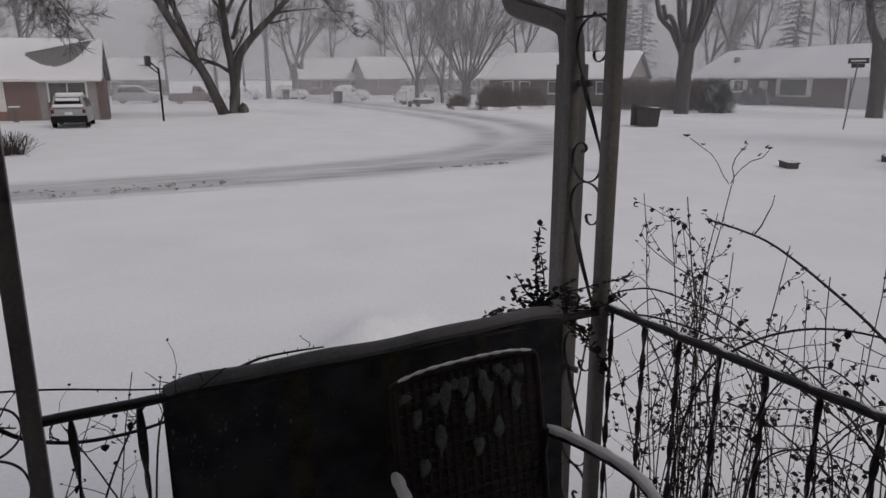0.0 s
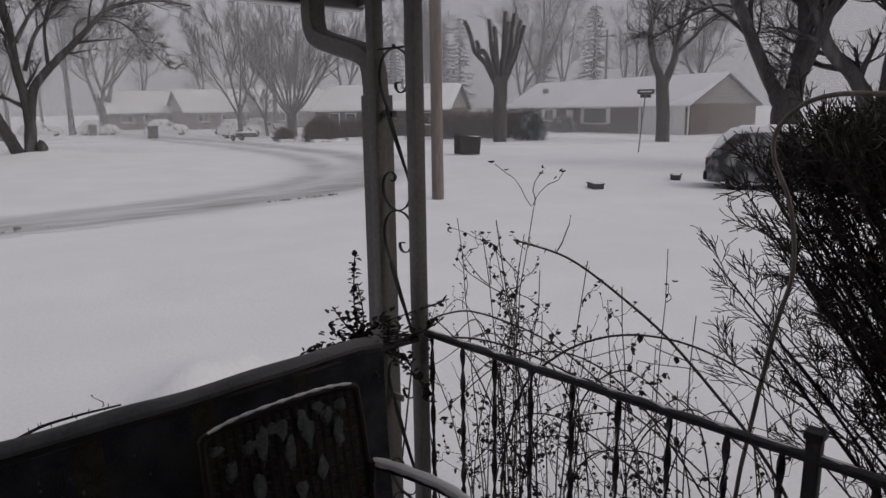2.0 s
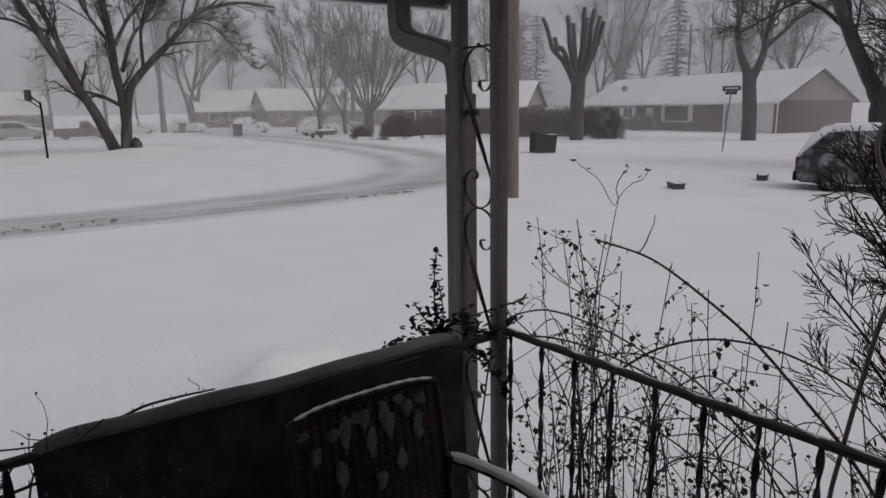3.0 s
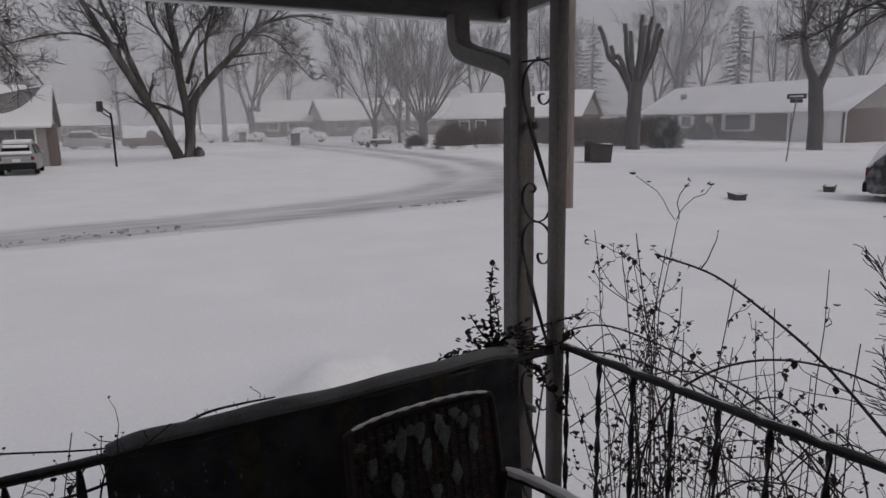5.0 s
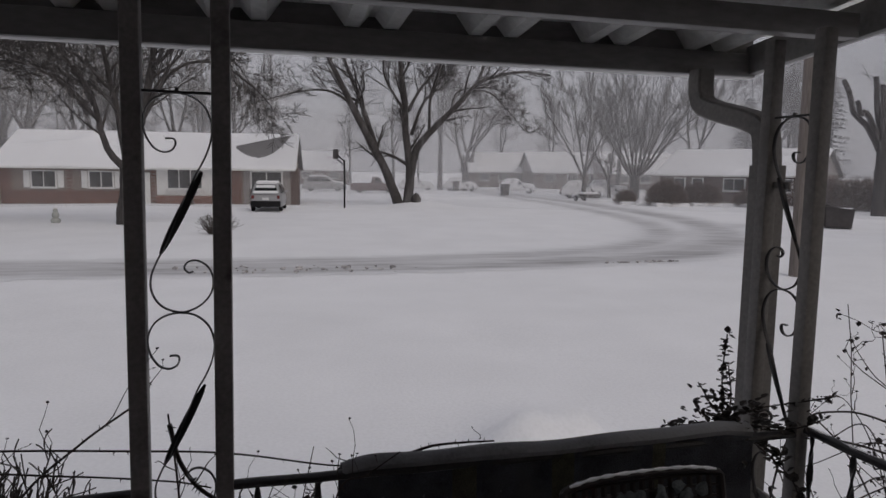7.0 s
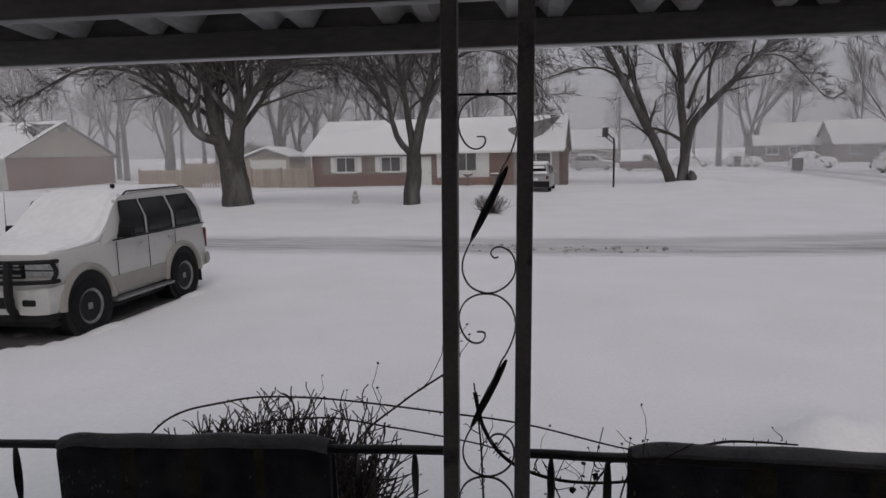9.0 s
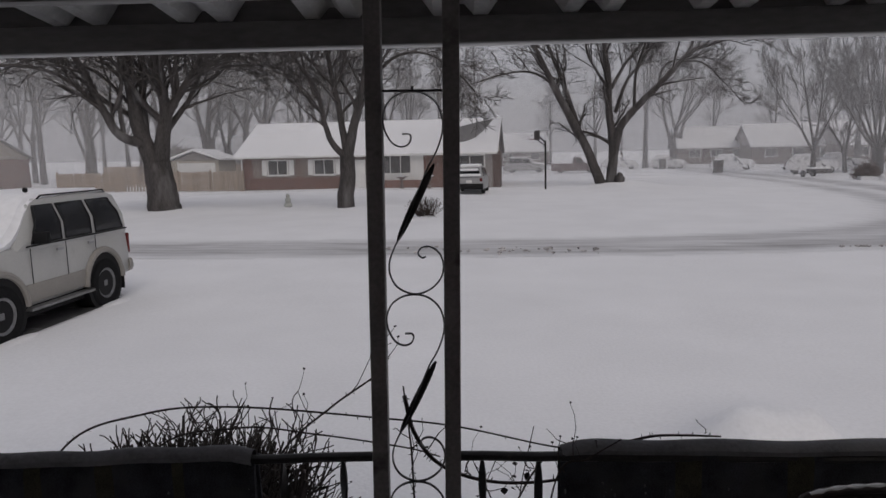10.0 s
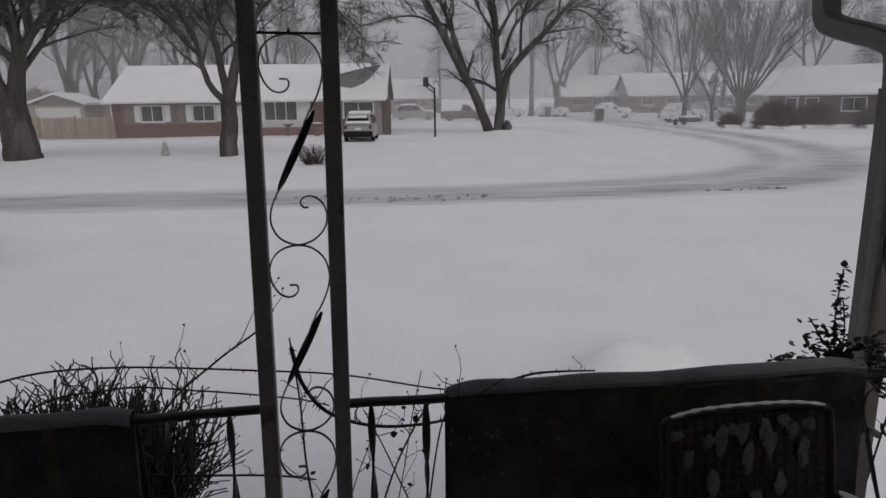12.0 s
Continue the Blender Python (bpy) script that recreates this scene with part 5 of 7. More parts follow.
for x, y, w, h, n in ((25.0, 47.0, 1.5, 1.7, 2400), (28.2, 47.6, 1.4, 1.55, 2200), (31.5, 46.2, 1.0, 1.3, 1200), (22.6, 49.0, 0.7, 0.9, 600)):
    s = thing("clipped_shrub", "round brown leafless shrub half buried in snow", "shrub", "shrubs before the house", (x, y, G))
    twig_mass("twig_mass", s, M_HEDGE, (0, 0, 0.05), (w, w * 0.8, h), n, int(x), length=0.5, thin=0.02)
    part("snow_skirt", bx((0, -0.3, 0.1), (w * 1.8, w * 1.2, 0.35), 0.15), M_CAP, s, "drift at its foot")
hedge = thing("tall_hedge", "tall brown leafless hedge between two houses", "hedge", loc=(36.5, 41.5, G), rz=-48)
twig_mass("twig_mass", hedge, M_HEDGE, (0, 0, 0), (3.8, 0.9, 1.9), 5200, 77, length=0.7, thin=0.022, shape="box")
s = thing("evergreen_bush", "dark bush against the long house wall", "bush", loc=(36.2, 35.5, G))
twig_mass("twig_mass", s, M_NEEDLE, (0, 0, 0), (1.0, 1.0, 2.0), 1500, 78, length=0.5, thin=0.025)
s = thing("house_shrub", "snowy shrub under the windows of the long house", "shrub", loc=(50.2, 45.5, G))
twig_mass("twig_mass", s, M_NEEDLE, (0, 0, 0), (1.0, 1.3, 1.3), 1400, 79, length=0.5, thin=0.025)
s = thing("dry_grass_tuft", "tuft of dry ornamental grass poking from the snow", "grass tuft", loc=(-4.15, 24.4, G))
twig_mass("blades", s, M_STALK, (0, 0, 0), (0.35, 0.3, 0.1), 150, 80, length=0.75, thin=0.010, up=1.2)
s = thing("yard_shrub", "bare rounded shrub behind the picket fence", "shrub", loc=(-32.0, 55.0, G))
twig_mass("twig_mass", s, M_HEDGE, (0, 0, 0.3), (3.2, 1.2, 3.0), 2600, 81, length=0.7, thin=0.02)


# ---- vehicles ----
def loft(sections, cap=True):
    """A closed skin through cross-sections, each a list of points with the same count."""
    bm = bmesh.new()
    rings = [[bm.verts.new(p) for p in sec] for sec in sections]
    n = len(rings[0])
    for a, b in zip(rings[:-1], rings[1:]):
        for j in range(n):
            bm.faces.new((a[j], a[(j + 1) % n], b[(j + 1) % n], b[j]))
    if cap:
        bm.faces.new(rings[0][::-1])
        bm.faces.new(rings[-1])
    bmesh.ops.recalc_face_normals(bm, faces=bm.faces[:])
    return bm


def body_section(y, half, z0, z1, tumble=0.0, r=0.06):
    """Across a car body at y: flat floor, sides that lean in, rounded shoulders."""
    h2 = half - tumble
    return [(-half + 0.04, y, z0), (half - 0.04, y, z0), (half, y, z0 + 0.06), (half, y, (z0 + z1) / 2), (h2, y, z1 - r), (h2 - r * 0.4, y, z1 - r * 0.25), (h2 - r * 1.2, y, z1),
            (-h2 + r * 1.2, y, z1), (-h2 + r * 0.4, y, z1 - r * 0.25), (-h2, y, z1 - r), (-half, y, (z0 + z1) / 2), (-half, y, z0 + 0.06)]


def wheel(parent, x, y, r, w, side_, rim_mat, name="wheel"):
    e = new(name)
    e.parent = parent
    e.location = (x, y, r - 0.03)
    bm = bmesh.new()
    prof = [(0.62 * r, -w / 2), (0.90 * r, -w / 2), (0.98 * r, -w * 0.40), (r, -w * 0.25), (r, w * 0.25), (0.98 * r, w * 0.40), (0.90 * r, w / 2), (0.62 * r, w / 2)]
    n = 28
    rings = []
    for i in range(n):
        a = 2 * math.pi * i / n
        rings.append([bm.verts.new((o, rr * math.cos(a), rr * math.sin(a))) for rr, o in prof])
    for i in range(n):
        a, b = rings[i], rings[(i + 1) % n]
        for j in range(len(prof)):
            k = (j + 1) % len(prof)
            bm.faces.new((a[j], a[k], b[k], b[j]))
    bmesh.ops.recalc_face_normals(bm, faces=bm.faces[:])
    part("tyre", bm, M_TYRE, e)
    bm = bmesh.new()
    bmesh.ops.create_cone(bm, cap_ends=True, segments=24, radius1=0.64 * r, radius2=0.64 * r, depth=w * 0.5, matrix=Matrix.Rotation(math.pi / 2, 4, "Y"))
    part("rim_well", bm, M_BLACK, e)
    bm = bmesh.new()
    for k in range(5):
        a = 2 * math.pi * k / 5
        box(bm, (side_ * w * 0.30, 0.33 * r * math.cos(a), 0.33 * r * math.sin(a)), (0.03, 0.50 * r, 0.17 * r), 0.008, Matrix.Rotation(a, 3, "X"))
    box(bm, (side_ * w * 0.31, 0, 0), (0.05, 0.24 * r, 0.24 * r), 0.015)
    ring = [(side_ * w * 0.30, 0.60 * r * math.cos(2 * math.pi * k / 24), 0.60 * r * math.sin(2 * math.pi * k / 24)) for k in range(24)]
    tube(bm, ring, 0.035 * r / 0.36, 6, closed=True)
    part("rim", bm, rim_mat, e)
    return e


def glass_quad(parent, pts, out, name="side_window", mat=None, mid=None):
    """A thin pane on the body: four corners (two below, two above), and where the body bends a pair between them."""
    o = Vector(out)
    p = [Vector(q) for q in pts]
    rows = [(p[0], p[1]), (p[3], p[2])]
    if mid:
        rows.insert(1, (Vector(mid[0]), Vector(mid[1])))
    bm = bmesh.new()
    front_ = [[bm.verts.new(a + o * 0.014) for a in r] for r in rows]
    back_ = [[bm.verts.new(a - o * 0.01) for a in r] for r in rows]
    for k in range(len(rows) - 1):
        bm.faces.new((front_[k][0], front_[k][1], front_[k + 1][1], front_[k + 1][0]))
        bm.faces.new((front_[k][0], front_[k + 1][0], back_[k + 1][0], back_[k][0]))
        bm.faces.new((front_[k][1], back_[k][1], back_[k + 1][1], front_[k + 1][1]))
    bm.faces.new((front_[0][0], back_[0][0], back_[0][1], front_[0][1]))
    bm.faces.new((front_[-1][0], front_[-1][1], back_[-1][1], back_[-1][0]))
    bmesh.ops.recalc_face_normals(bm, faces=bm.faces[:])
    return part(name, bm, mat or M_AUTOGLASS, parent)


# parked four-wheel-drive: its nose points to -y, origin under the middle of the wheelbase
suv = thing("sport_utility_vehicle", "white boxy four-wheel-drive with snow-covered hood and roof", "car", loc=(-7.80, 7.42, G), rz=3.2)
WB = 1.21
RW = 0.42
M_RIMD = material("dull_dark_alloy", (0.20, 0.20, 0.205), 0.45, metal=0.6, var=0.3, scale=8, fine=50, bump=0.15, dist=0.002, second=(0.4, 0.4, 0.42), cut=(0.62, 0.74), big=9)
low = []
for y, half, z0, z1 in ((-1.77, 0.74, 0.46, 1.07), (-1.72, 0.83, 0.44, 1.18), (-1.60, 0.87, 0.42, 1.22), (-0.80, 0.88, 0.42, 1.25), (-0.62, 0.88, 0.40, 1.24), (0.2, 0.88, 0.40, 1.24), (1.6, 0.88, 0.42, 1.24), (2.02, 0.86, 0.44, 1.24), (2.10, 0.82, 0.48, 1.19)):
    low.append(body_section(y, half, z0, z1, 0.03, 0.07))
part("body", loft(low), M_SUVW, suv)
cab = []
for y, half, z1, tum in ((-0.74, 0.85, 1.26, 0.02), (-0.50, 0.85, 1.53, 0.08), (-0.24, 0.85, 1.82, 0.13), (-0.07, 0.85, 1.90, 0.14), (0.8, 0.85, 1.93, 0.14), (1.75, 0.85, 1.91, 0.14), (1.98, 0.84, 1.84, 0.14), (2.06, 0.83, 1.26, 0.03)):
    cab.append(body_section(y, half, 1.14, z1, tum, 0.06))
part("cabin", loft(cab), M_SUVW, suv)
for s in (1, -1):
    for y0, y1, y0t, y1t in ((-0.45, 0.23, -0.22, 0.21), (0.33, 0.99, 0.30, 0.95), (1.11, 1.90, 1.06, 1.68)):
        m0, m1 = y0 + (y0t - y0) * 0.5, y1 + (y1t - y1) * 0.5
        loop = [(s * 0.866, y0, 1.275), (s * 0.866, y1, 1.275), (s * 0.866, m1, 1.535), (s * 0.758, y1t, 1.805), (s * 0.758, y0t, 1.805), (s * 0.866, m0, 1.535)]
        part("window_seal", tb(loop, 0.013, 5, closed=True), M_BLACK, suv, "black rubber seal")
        glass_quad(suv, [(s * 0.850, y0, 1.275), (s * 0.850, y1, 1.275), (s * 0.744, y1t, 1.805), (s * 0.744, y0t, 1.805)], (s, 0, 0.1), "side_window",
                   mid=[(s * 0.850, m0, 1.535), (s * 0.850, m1, 1.535)])
    # lower cladding, belt line, arches, doors
    part("lower_cladding", bx((s * 0.885, 0.0, 0.58), (0.03, 1.50, 0.26), 0.01), M_CLAD, suv, "champagne lower panel")
    part("belt_line", bx((s * 0.872, 0.72, 1.245), (0.02, 2.60, 0.022), 0.006), M_BLACK, suv)
    for y in (-0.52, 0.28, 1.04):
        part("door_seam", bx((s * 0.884, y, 0.86), (0.006, 0.012, 0.72), 0.0), M_BLACK, suv)
    for y in (0.12, 0.90):
        part("door_handle", bx((s * 0.895, y, 1.13), (0.03, 0.15, 0.045), 0.01), M_CARG, suv)
    for yw in (-WB, WB):
        pts = [(s * 0.885, yw + 0.52 * math.cos(a), 0.42 + 0.54 * math.sin(a)) for a in [math.pi * k / 14 for k in range(15)]]
        part("wheel_arch", tb(pts, 0.060, 8, flat=0.9), M_CLAD, suv, "champagne arch flare")
        bm = bmesh.new()
        bmesh.ops.create_cone(bm, cap_ends=True, segments=24, radius1=0.50, radius2=0.50, depth=0.30, matrix=Matrix.Translation((s * 0.745, yw, 0.42)) @ Matrix.Rotation(math.pi / 2, 4, "Y"))
        part("wheel_well", bm, M_BLACK, suv)
        wheel(suv, s * 0.80, yw, RW, 0.25, s, M_RIMD)
    part("running_board", bx((s * 0.93, 0.0, 0.37), (0.15, 1.50, 0.045), 0.02), M_RIM, suv)
    part("mud_flap", bx((s * 0.80, WB + 0.52, 0.40), (0.24, 0.02, 0.40), 0.006), M_BLACK, suv)
    mir = part("mirror", bx((s * 1.00, -0.40, 1.36), (0.22, 0.10, 0.18), 0.03), M_BLACK, suv)
    part("mirror_arm", bx((s * 0.89, -0.38, 1.31), (0.08, 0.06, 0.06), 0.01), M_BLACK, mir)
    lamp = part("headlight", bx((s * 0.64, -1.745, 1.00), (0.44, 0.13, 0.19), 0.03), M_LAMP, suv)
    part("lamp_bar", bx((s * 0.64, -1.815, 1.00), (0.44, 0.012, 0.016), 0.003), M_BLACK, lamp)
    part("fog_lamp", bx((s * 0.58, -1.955, 0.585), (0.20, 0.05, 0.085), 0.02), M_BLACK, suv)
    part("tail_light", bx((s * 0.80, 2.10, 0.96), (0.10, 0.05, 0.36), 0.02), M_RED, suv)
part("front_bumper", loft([body_section(y, h, 0.42, z, 0.01, 0.04) for y, h, z in ((-1.96, 0.70, 0.74), (-1.90, 0.84, 0.78), (-1.66, 0.91, 0.80))]), M_SUVW, suv)
part("bumper_valance", loft([body_section(y, h, 0.32, 0.46, 0.01, 0.03) for y, h in ((-1.93, 0.68), (-1.86, 0.82), (-1.62, 0.88))]), M_BLACK, suv)
part("rear_bumper", loft([body_section(y, h, 0.46, 0.68, 0.01, 0.04) for y, h in ((2.00, 0.90), (2.14, 0.88), (2.20, 0.80))]), M_CLAD, suv)
part("grille", bx((0, -1.79, 0.98), (0.80, 0.06, 0.20), 0.02), M_BLACK, suv)
for z in (0.93, 1.02):
    part("grille_bar", bx((0, -1.83, z), (0.76, 0.03, 0.028), 0.01), M_RIM, suv)
part("grille_snow", bx((0, -1.83, 1.085), (0.72, 0.05, 0.05), 0.02), M_CAP, suv, "snow caught on the grille")
part("lower_grille", bx((0, -1.97, 0.58), (0.72, 0.03, 0.15), 0.01), M_BLACK, suv)
# bull bar: two cross tubes, hoops round the headlights and two broad uprights
for z, w in ((1.13, 0.86), (0.86, 0.86)):
    bar = curve_pts([(-w, -1.72, z - 0.01), (-w + 0.02, -1.88, z), (-0.45, -2.00, z), (0, -2.02, z), (0.45, -2.00, z), (w - 0.02, -1.88, z), (w, -1.72, z - 0.01)], 5)
    part("bull_bar", tb(bar, 0.030, 8), M_BLACK, suv)
for s in (-1, 1):
    part("bull_bar_side", tb(curve_pts([(s * 0.85, -1.82, 0.86), (s * 0.90, -1.80, 0.99), (s * 0.85, -1.82, 1.13)], 4), 0.030, 8), M_BLACK, suv)
    part("bull_bar_upright", tb(curve_pts([(s * 0.38, -2.02, 1.16), (s * 0.38, -2.06, 0.86), (s * 0.37, -2.05, 0.55), (s * 0.36, -1.93, 0.40)], 4), 0.055, 8), M_BLACK, suv)
    part("roof_rail", tb([(s * 0.69, 0.0, 1.90), (s * 0.70, 0.06, 1.945), (s * 0.70, 1.65, 1.945), (s * 0.69, 1.72, 1.90)], 0.013, 6), M_BLACK, suv)
part("antenna", tb([(-0.82, -0.72, 1.24), (-0.83, -0.70, 1.60), (-0.85, -0.66, 1.98)], [0.007, 0.005, 0.003], 6), M_BLACK, suv)
part("antenna_knob", bx((0.50, 0.02, 2.03), (0.07, 0.07, 0.08), 0.03), M_BLACK, suv)
# snow lying on hood, windscreen and roof
sn = []
for y, half, z0, z1 in ((-1.74, 0.60, 1.06, 1.13), (-1.64, 0.74, 1.16, 1.25), (-1.2, 0.80, 1.19, 1.32), (-0.92, 0.80, 1.21, 1.38), (-0.74, 0.78, 1.24, 1.48), (-0.56, 0.76, 1.36, 1.63), (-0.36, 0.72, 1.58, 1.82), (-0.16, 0.69, 1.78, 1.95), (0.02, 0.68, 1.86, 1.985), (0.9, 0.67, 1.89, 2.01), (1.7, 0.66, 1.87, 1.98), (1.95, 0.60, 1.80, 1.89)):
    sn.append(body_section(y, half, z0, z1, 0.05, 0.08))
part("snow_cover", loft(sn), M_ROOFSNOW, suv, "thick smooth snow")
part("chassis", bx((0, 0.0, 0.33), (1.60, 3.7, 0.22), 0.03), M_BLACK, suv)
part("exhaust", tb([(-0.5, 0.2, 0.24), (-0.5, 2.15, 0.26)], 0.04, 8), M_BLACK, suv)
# dark ground patch under the car; its colour also carries the car's shade
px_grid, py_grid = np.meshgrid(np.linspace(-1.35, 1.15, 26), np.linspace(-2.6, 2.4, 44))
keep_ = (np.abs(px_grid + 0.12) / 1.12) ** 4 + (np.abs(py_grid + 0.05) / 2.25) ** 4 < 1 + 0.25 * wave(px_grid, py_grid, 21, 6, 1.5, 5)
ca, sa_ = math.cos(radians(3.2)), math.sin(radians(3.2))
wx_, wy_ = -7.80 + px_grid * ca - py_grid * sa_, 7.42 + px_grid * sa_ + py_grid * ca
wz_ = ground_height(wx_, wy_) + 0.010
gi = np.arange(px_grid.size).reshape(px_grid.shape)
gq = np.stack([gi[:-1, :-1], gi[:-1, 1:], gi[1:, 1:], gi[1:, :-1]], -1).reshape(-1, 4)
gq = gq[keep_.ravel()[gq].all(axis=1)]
M_WETSHADE = material("wet_driveway_concrete", (0.085, 0.083, 0.085), 0.6, var=0.3, scale=3, fine=30, bump=0.3, dist=0.01, second=(0.45, 0.45, 0.46), cut=(0.60, 0.72), big=2.5)
drive = raw("driveway", np.stack([wx_, wy_, wz_], -1), gq, M_WETSHADE)
tagged(drive, "bare wet driveway under the parked car, its shade in the colour", "driveway", kind="structure")
for s in (-1, 1):
    for yw in (-WB, WB):
        bm = bmesh.new()
        r = bmesh.ops.create_icosphere(bm, subdivisions=3, radius=1.0)
        for v_ in r["verts"]:
            q = v_.co.copy()
            v_.co = Vector((s * 0.98 + q.x * 0.24, yw + 0.10 + q.y * 0.60, -0.045 + q.z * 0.10)) + Vector((0.03, 0.05, 0.015)) * noise.noise(q * 2.0 + Vector((yw, s, 0)))
        part("wheel_drift", bm, M_CAP, suv, "snow banked round the tyre")


def simple_car(label, loc, rz, L, W_, H, mat, rear=False, snow=0.06, group="parked cars", name="parked_car", pickup=False, hood_snow=True, glazing=None):
    """A car with its nose to -y; L, W_, H its outer size."""
    c = thing(name, label, "car", group, loc, rz)
    h2, wz = L / 2, 0.32
    belt = H * 0.60
    part("body", loft([body_section(y * h2, hw * W_ / 2, z0, z1, 0.03, 0.06) for y, hw, z0, z1 in
                       ((-1.0, 0.72, 0.30, 0.52), (-0.95, 0.9, 0.24, 0.66), (-0.80, 0.98, 0.22, belt * 0.92), (-0.42, 1.0, 0.22, belt), (0.5, 1.0, 0.22, belt), (0.92, 0.98, 0.24, belt), (1.0, 0.86, 0.30, belt * 0.85))]), mat, c)
    if pickup:
        secs = ((-0.40, 0.9, belt, 0.02), (-0.18, 0.9, H * 0.97, 0.12), (0.05, 0.9, H, 0.13), (0.12, 0.9, belt, 0.02))
    else:
        secs = ((-0.45, 0.92, belt, 0.02), (-0.12, 0.92, H * 0.96, 0.13), (0.15, 0.92, H, 0.15), (0.68, 0.92, H * 0.96, 0.15), (0.93, 0.90, belt * 1.05, 0.04))
    part("cabin", loft([body_section(y * h2, hw * W_ / 2, belt - 0.12, z, t * W_ / 1.8, 0.05) for y, hw, z, t in secs]), mat, c)
    for s in (-1, 1):
        x0, x1 = s * (0.925 * W_ / 2), s * (0.925 * W_ / 2 - 0.135 * W_ / 1.8)
        spans = ((-0.33, -0.02, -0.10, -0.01),) if pickup else ((-0.34, 0.10, -0.10, 0.10), (0.14, 0.55, 0.14, 0.48), (0.58, 0.82, 0.52, 0.68))
        for y0, y1, y0t, y1t in spans:
            zb = (belt - 0.12 + H) / 2
            f = max(0.0, (H * 0.91 - zb) / (H - 0.05 - zb))
            xt = x0 + (s * (0.92 * W_ / 2 - 0.145 * W_ / 1.8) - x0) * f
            f2 = (zb - belt - 0.04) / (H * 0.91 - belt - 0.04)
            glass_quad(c, [(x0, y0 * h2, belt + 0.04), (x0, y1 * h2, belt + 0.04), (xt, y1t * h2, H * 0.91), (xt, y0t * h2, H * 0.91)], (s, 0, 0.1),
                       mat=glazing, mid=[(x0, (y0 + (y0t - y0) * f2) * h2, zb), (x0, (y1 + (y1t - y1) * f2) * h2, zb)])
        for y in (-0.62, 0.62):
            wheel(c, s * (W_ / 2 - 0.11), y * h2, wz, 0.2, s, M_RIM)
        part("tail_light", bx((s * W_ * 0.40, h2 * 0.985, belt * 0.82), (0.16, 0.08, 0.20), 0.02), M_RED, c)
        part("headlight", bx((s * W_ * 0.36, -h2 * 0.955, 0.60), (0.30, 0.08, 0.12), 0.02), M_LAMP, c)
        part("mirror", bx((s * (W_ / 2 + 0.06), -0.32 * h2, belt + 0.08), (0.16, 0.08, 0.12), 0.02), mat, c)
    if not pickup:
        a, b = 0.925 * h2, 0.72 * h2
        glass_quad(c, [(-0.36 * W_, a, belt * 1.12), (0.36 * W_, a, belt * 1.12), (0.30 * W_, b + 0.05, H * 0.92), (-0.30 * W_, b + 0.05, H * 0.92)], (0, 1, 0.35), "rear_window", glazing)
        part("rear_bumper", bx((0, h2 * 0.99, 0.40), (W_ * 0.90, 0.14, 0.26), 0.04), M_BLACK, c)
        part("licence_plate", bx((0, h2 * 1.005, belt * 0.72), (0.36, 0.03, 0.15), 0.006), M_WHITE, c)
    sn_ = []
    ry = ((-0.08, 0.66, 0.0), (0.0, 0.70, 1.0), (0.3, 0.70, 1.0), (0.62, 0.68, 0.9), (0.70, 0.6, 0.0))
    if pickup:
        ry = ((-0.18, 0.66, 0.0), (-0.14, 0.70, 1.0), (0.02, 0.70, 1.0), (0.06, 0.6, 0.0))
    for y, hw, k in ry:
        sn_.append(body_section(y * h2, hw * W_ / 2, H * 0.93, H + snow * k, 0.03, 0.03))
    part("roof_snow", loft(sn_), M_CAP, c, "snow on the roof")
    if hood_snow:
        part("hood_snow", loft([body_section(y * h2, hw * W_ / 2, belt * 0.8, z, 0.04, 0.05) for y, hw, z in ((-0.93, 0.7, 0.66), (-0.80, 0.86, belt * 0.95 + snow), (-0.46, 0.88, belt + snow * 1.2), (-0.24, 0.78, H * 0.80), (-0.10, 0.66, H * 0.97))]), M_CAP, c, "snow on hood and windscreen")
    if pickup:
        part("bed_snow", bx((0, 0.55 * h2, belt * 0.98), (W_ * 0.84, 0.8 * h2, 0.12), 0.04), M_CAP, c, "snow in the cargo bed")
    return c


M_SNOWYCAR = material("snow_crusted_dark_paint", (0.035, 0.036, 0.039), 0.5, var=0.3, scale=4, fine=30, bump=0.4, dist=0.01, second=(0.34, 0.34, 0.355), cut=(0.42, 0.66), big=2.6)
M_CRUST = material("crusted_car_snow", (0.80, 0.80, 0.82), 0.8, var=0.1, scale=4, fine=40, bump=0.4, dist=0.01, second=(0.10, 0.10, 0.11), cut=(0.56, 0.66), big=2.2)
# hatchback in the neighbour's driveway, its tail to the street
hb = simple_car("small white hatchback with snow on its rear window", (-3.9, 40.8, G), 180, 4.3, 1.8, 1.66, M_CARG, snow=0.08)
part("rear_snow", bx((0, 2.04, 1.10), (1.42, 0.22, 0.16), 0.06), M_CAP, hb, "ridge of snow below the rear window")
part("rear_snow", bx((0, 1.86, 1.42), (1.10, 0.20, 0.16), 0.06), M_CAP, hb, "snow clinging to the rear window")
part("bumper_skirt", bx((0, 2.13, 0.42), (1.70, 0.12, 0.36), 0.04), M_BLACK, hb, "black lower bumper")
simple_car("distant white van parked side-on in snow", (-1.4, 79.0, G), 86, 5.0, 1.9, 1.75, M_CARG)
simple_car("maroon pickup truck under a cap of snow", (4.1, 74.3, G), 92, 5.2, 1.9, 1.75, M_CARR, pickup=True)
simple_car("distant car buried in snow at the far curb", (10.2, 86.0, G), 80, 4.5, 1.8, 1.45, M_CRUST, snow=0.25, glazing=M_CRUST)
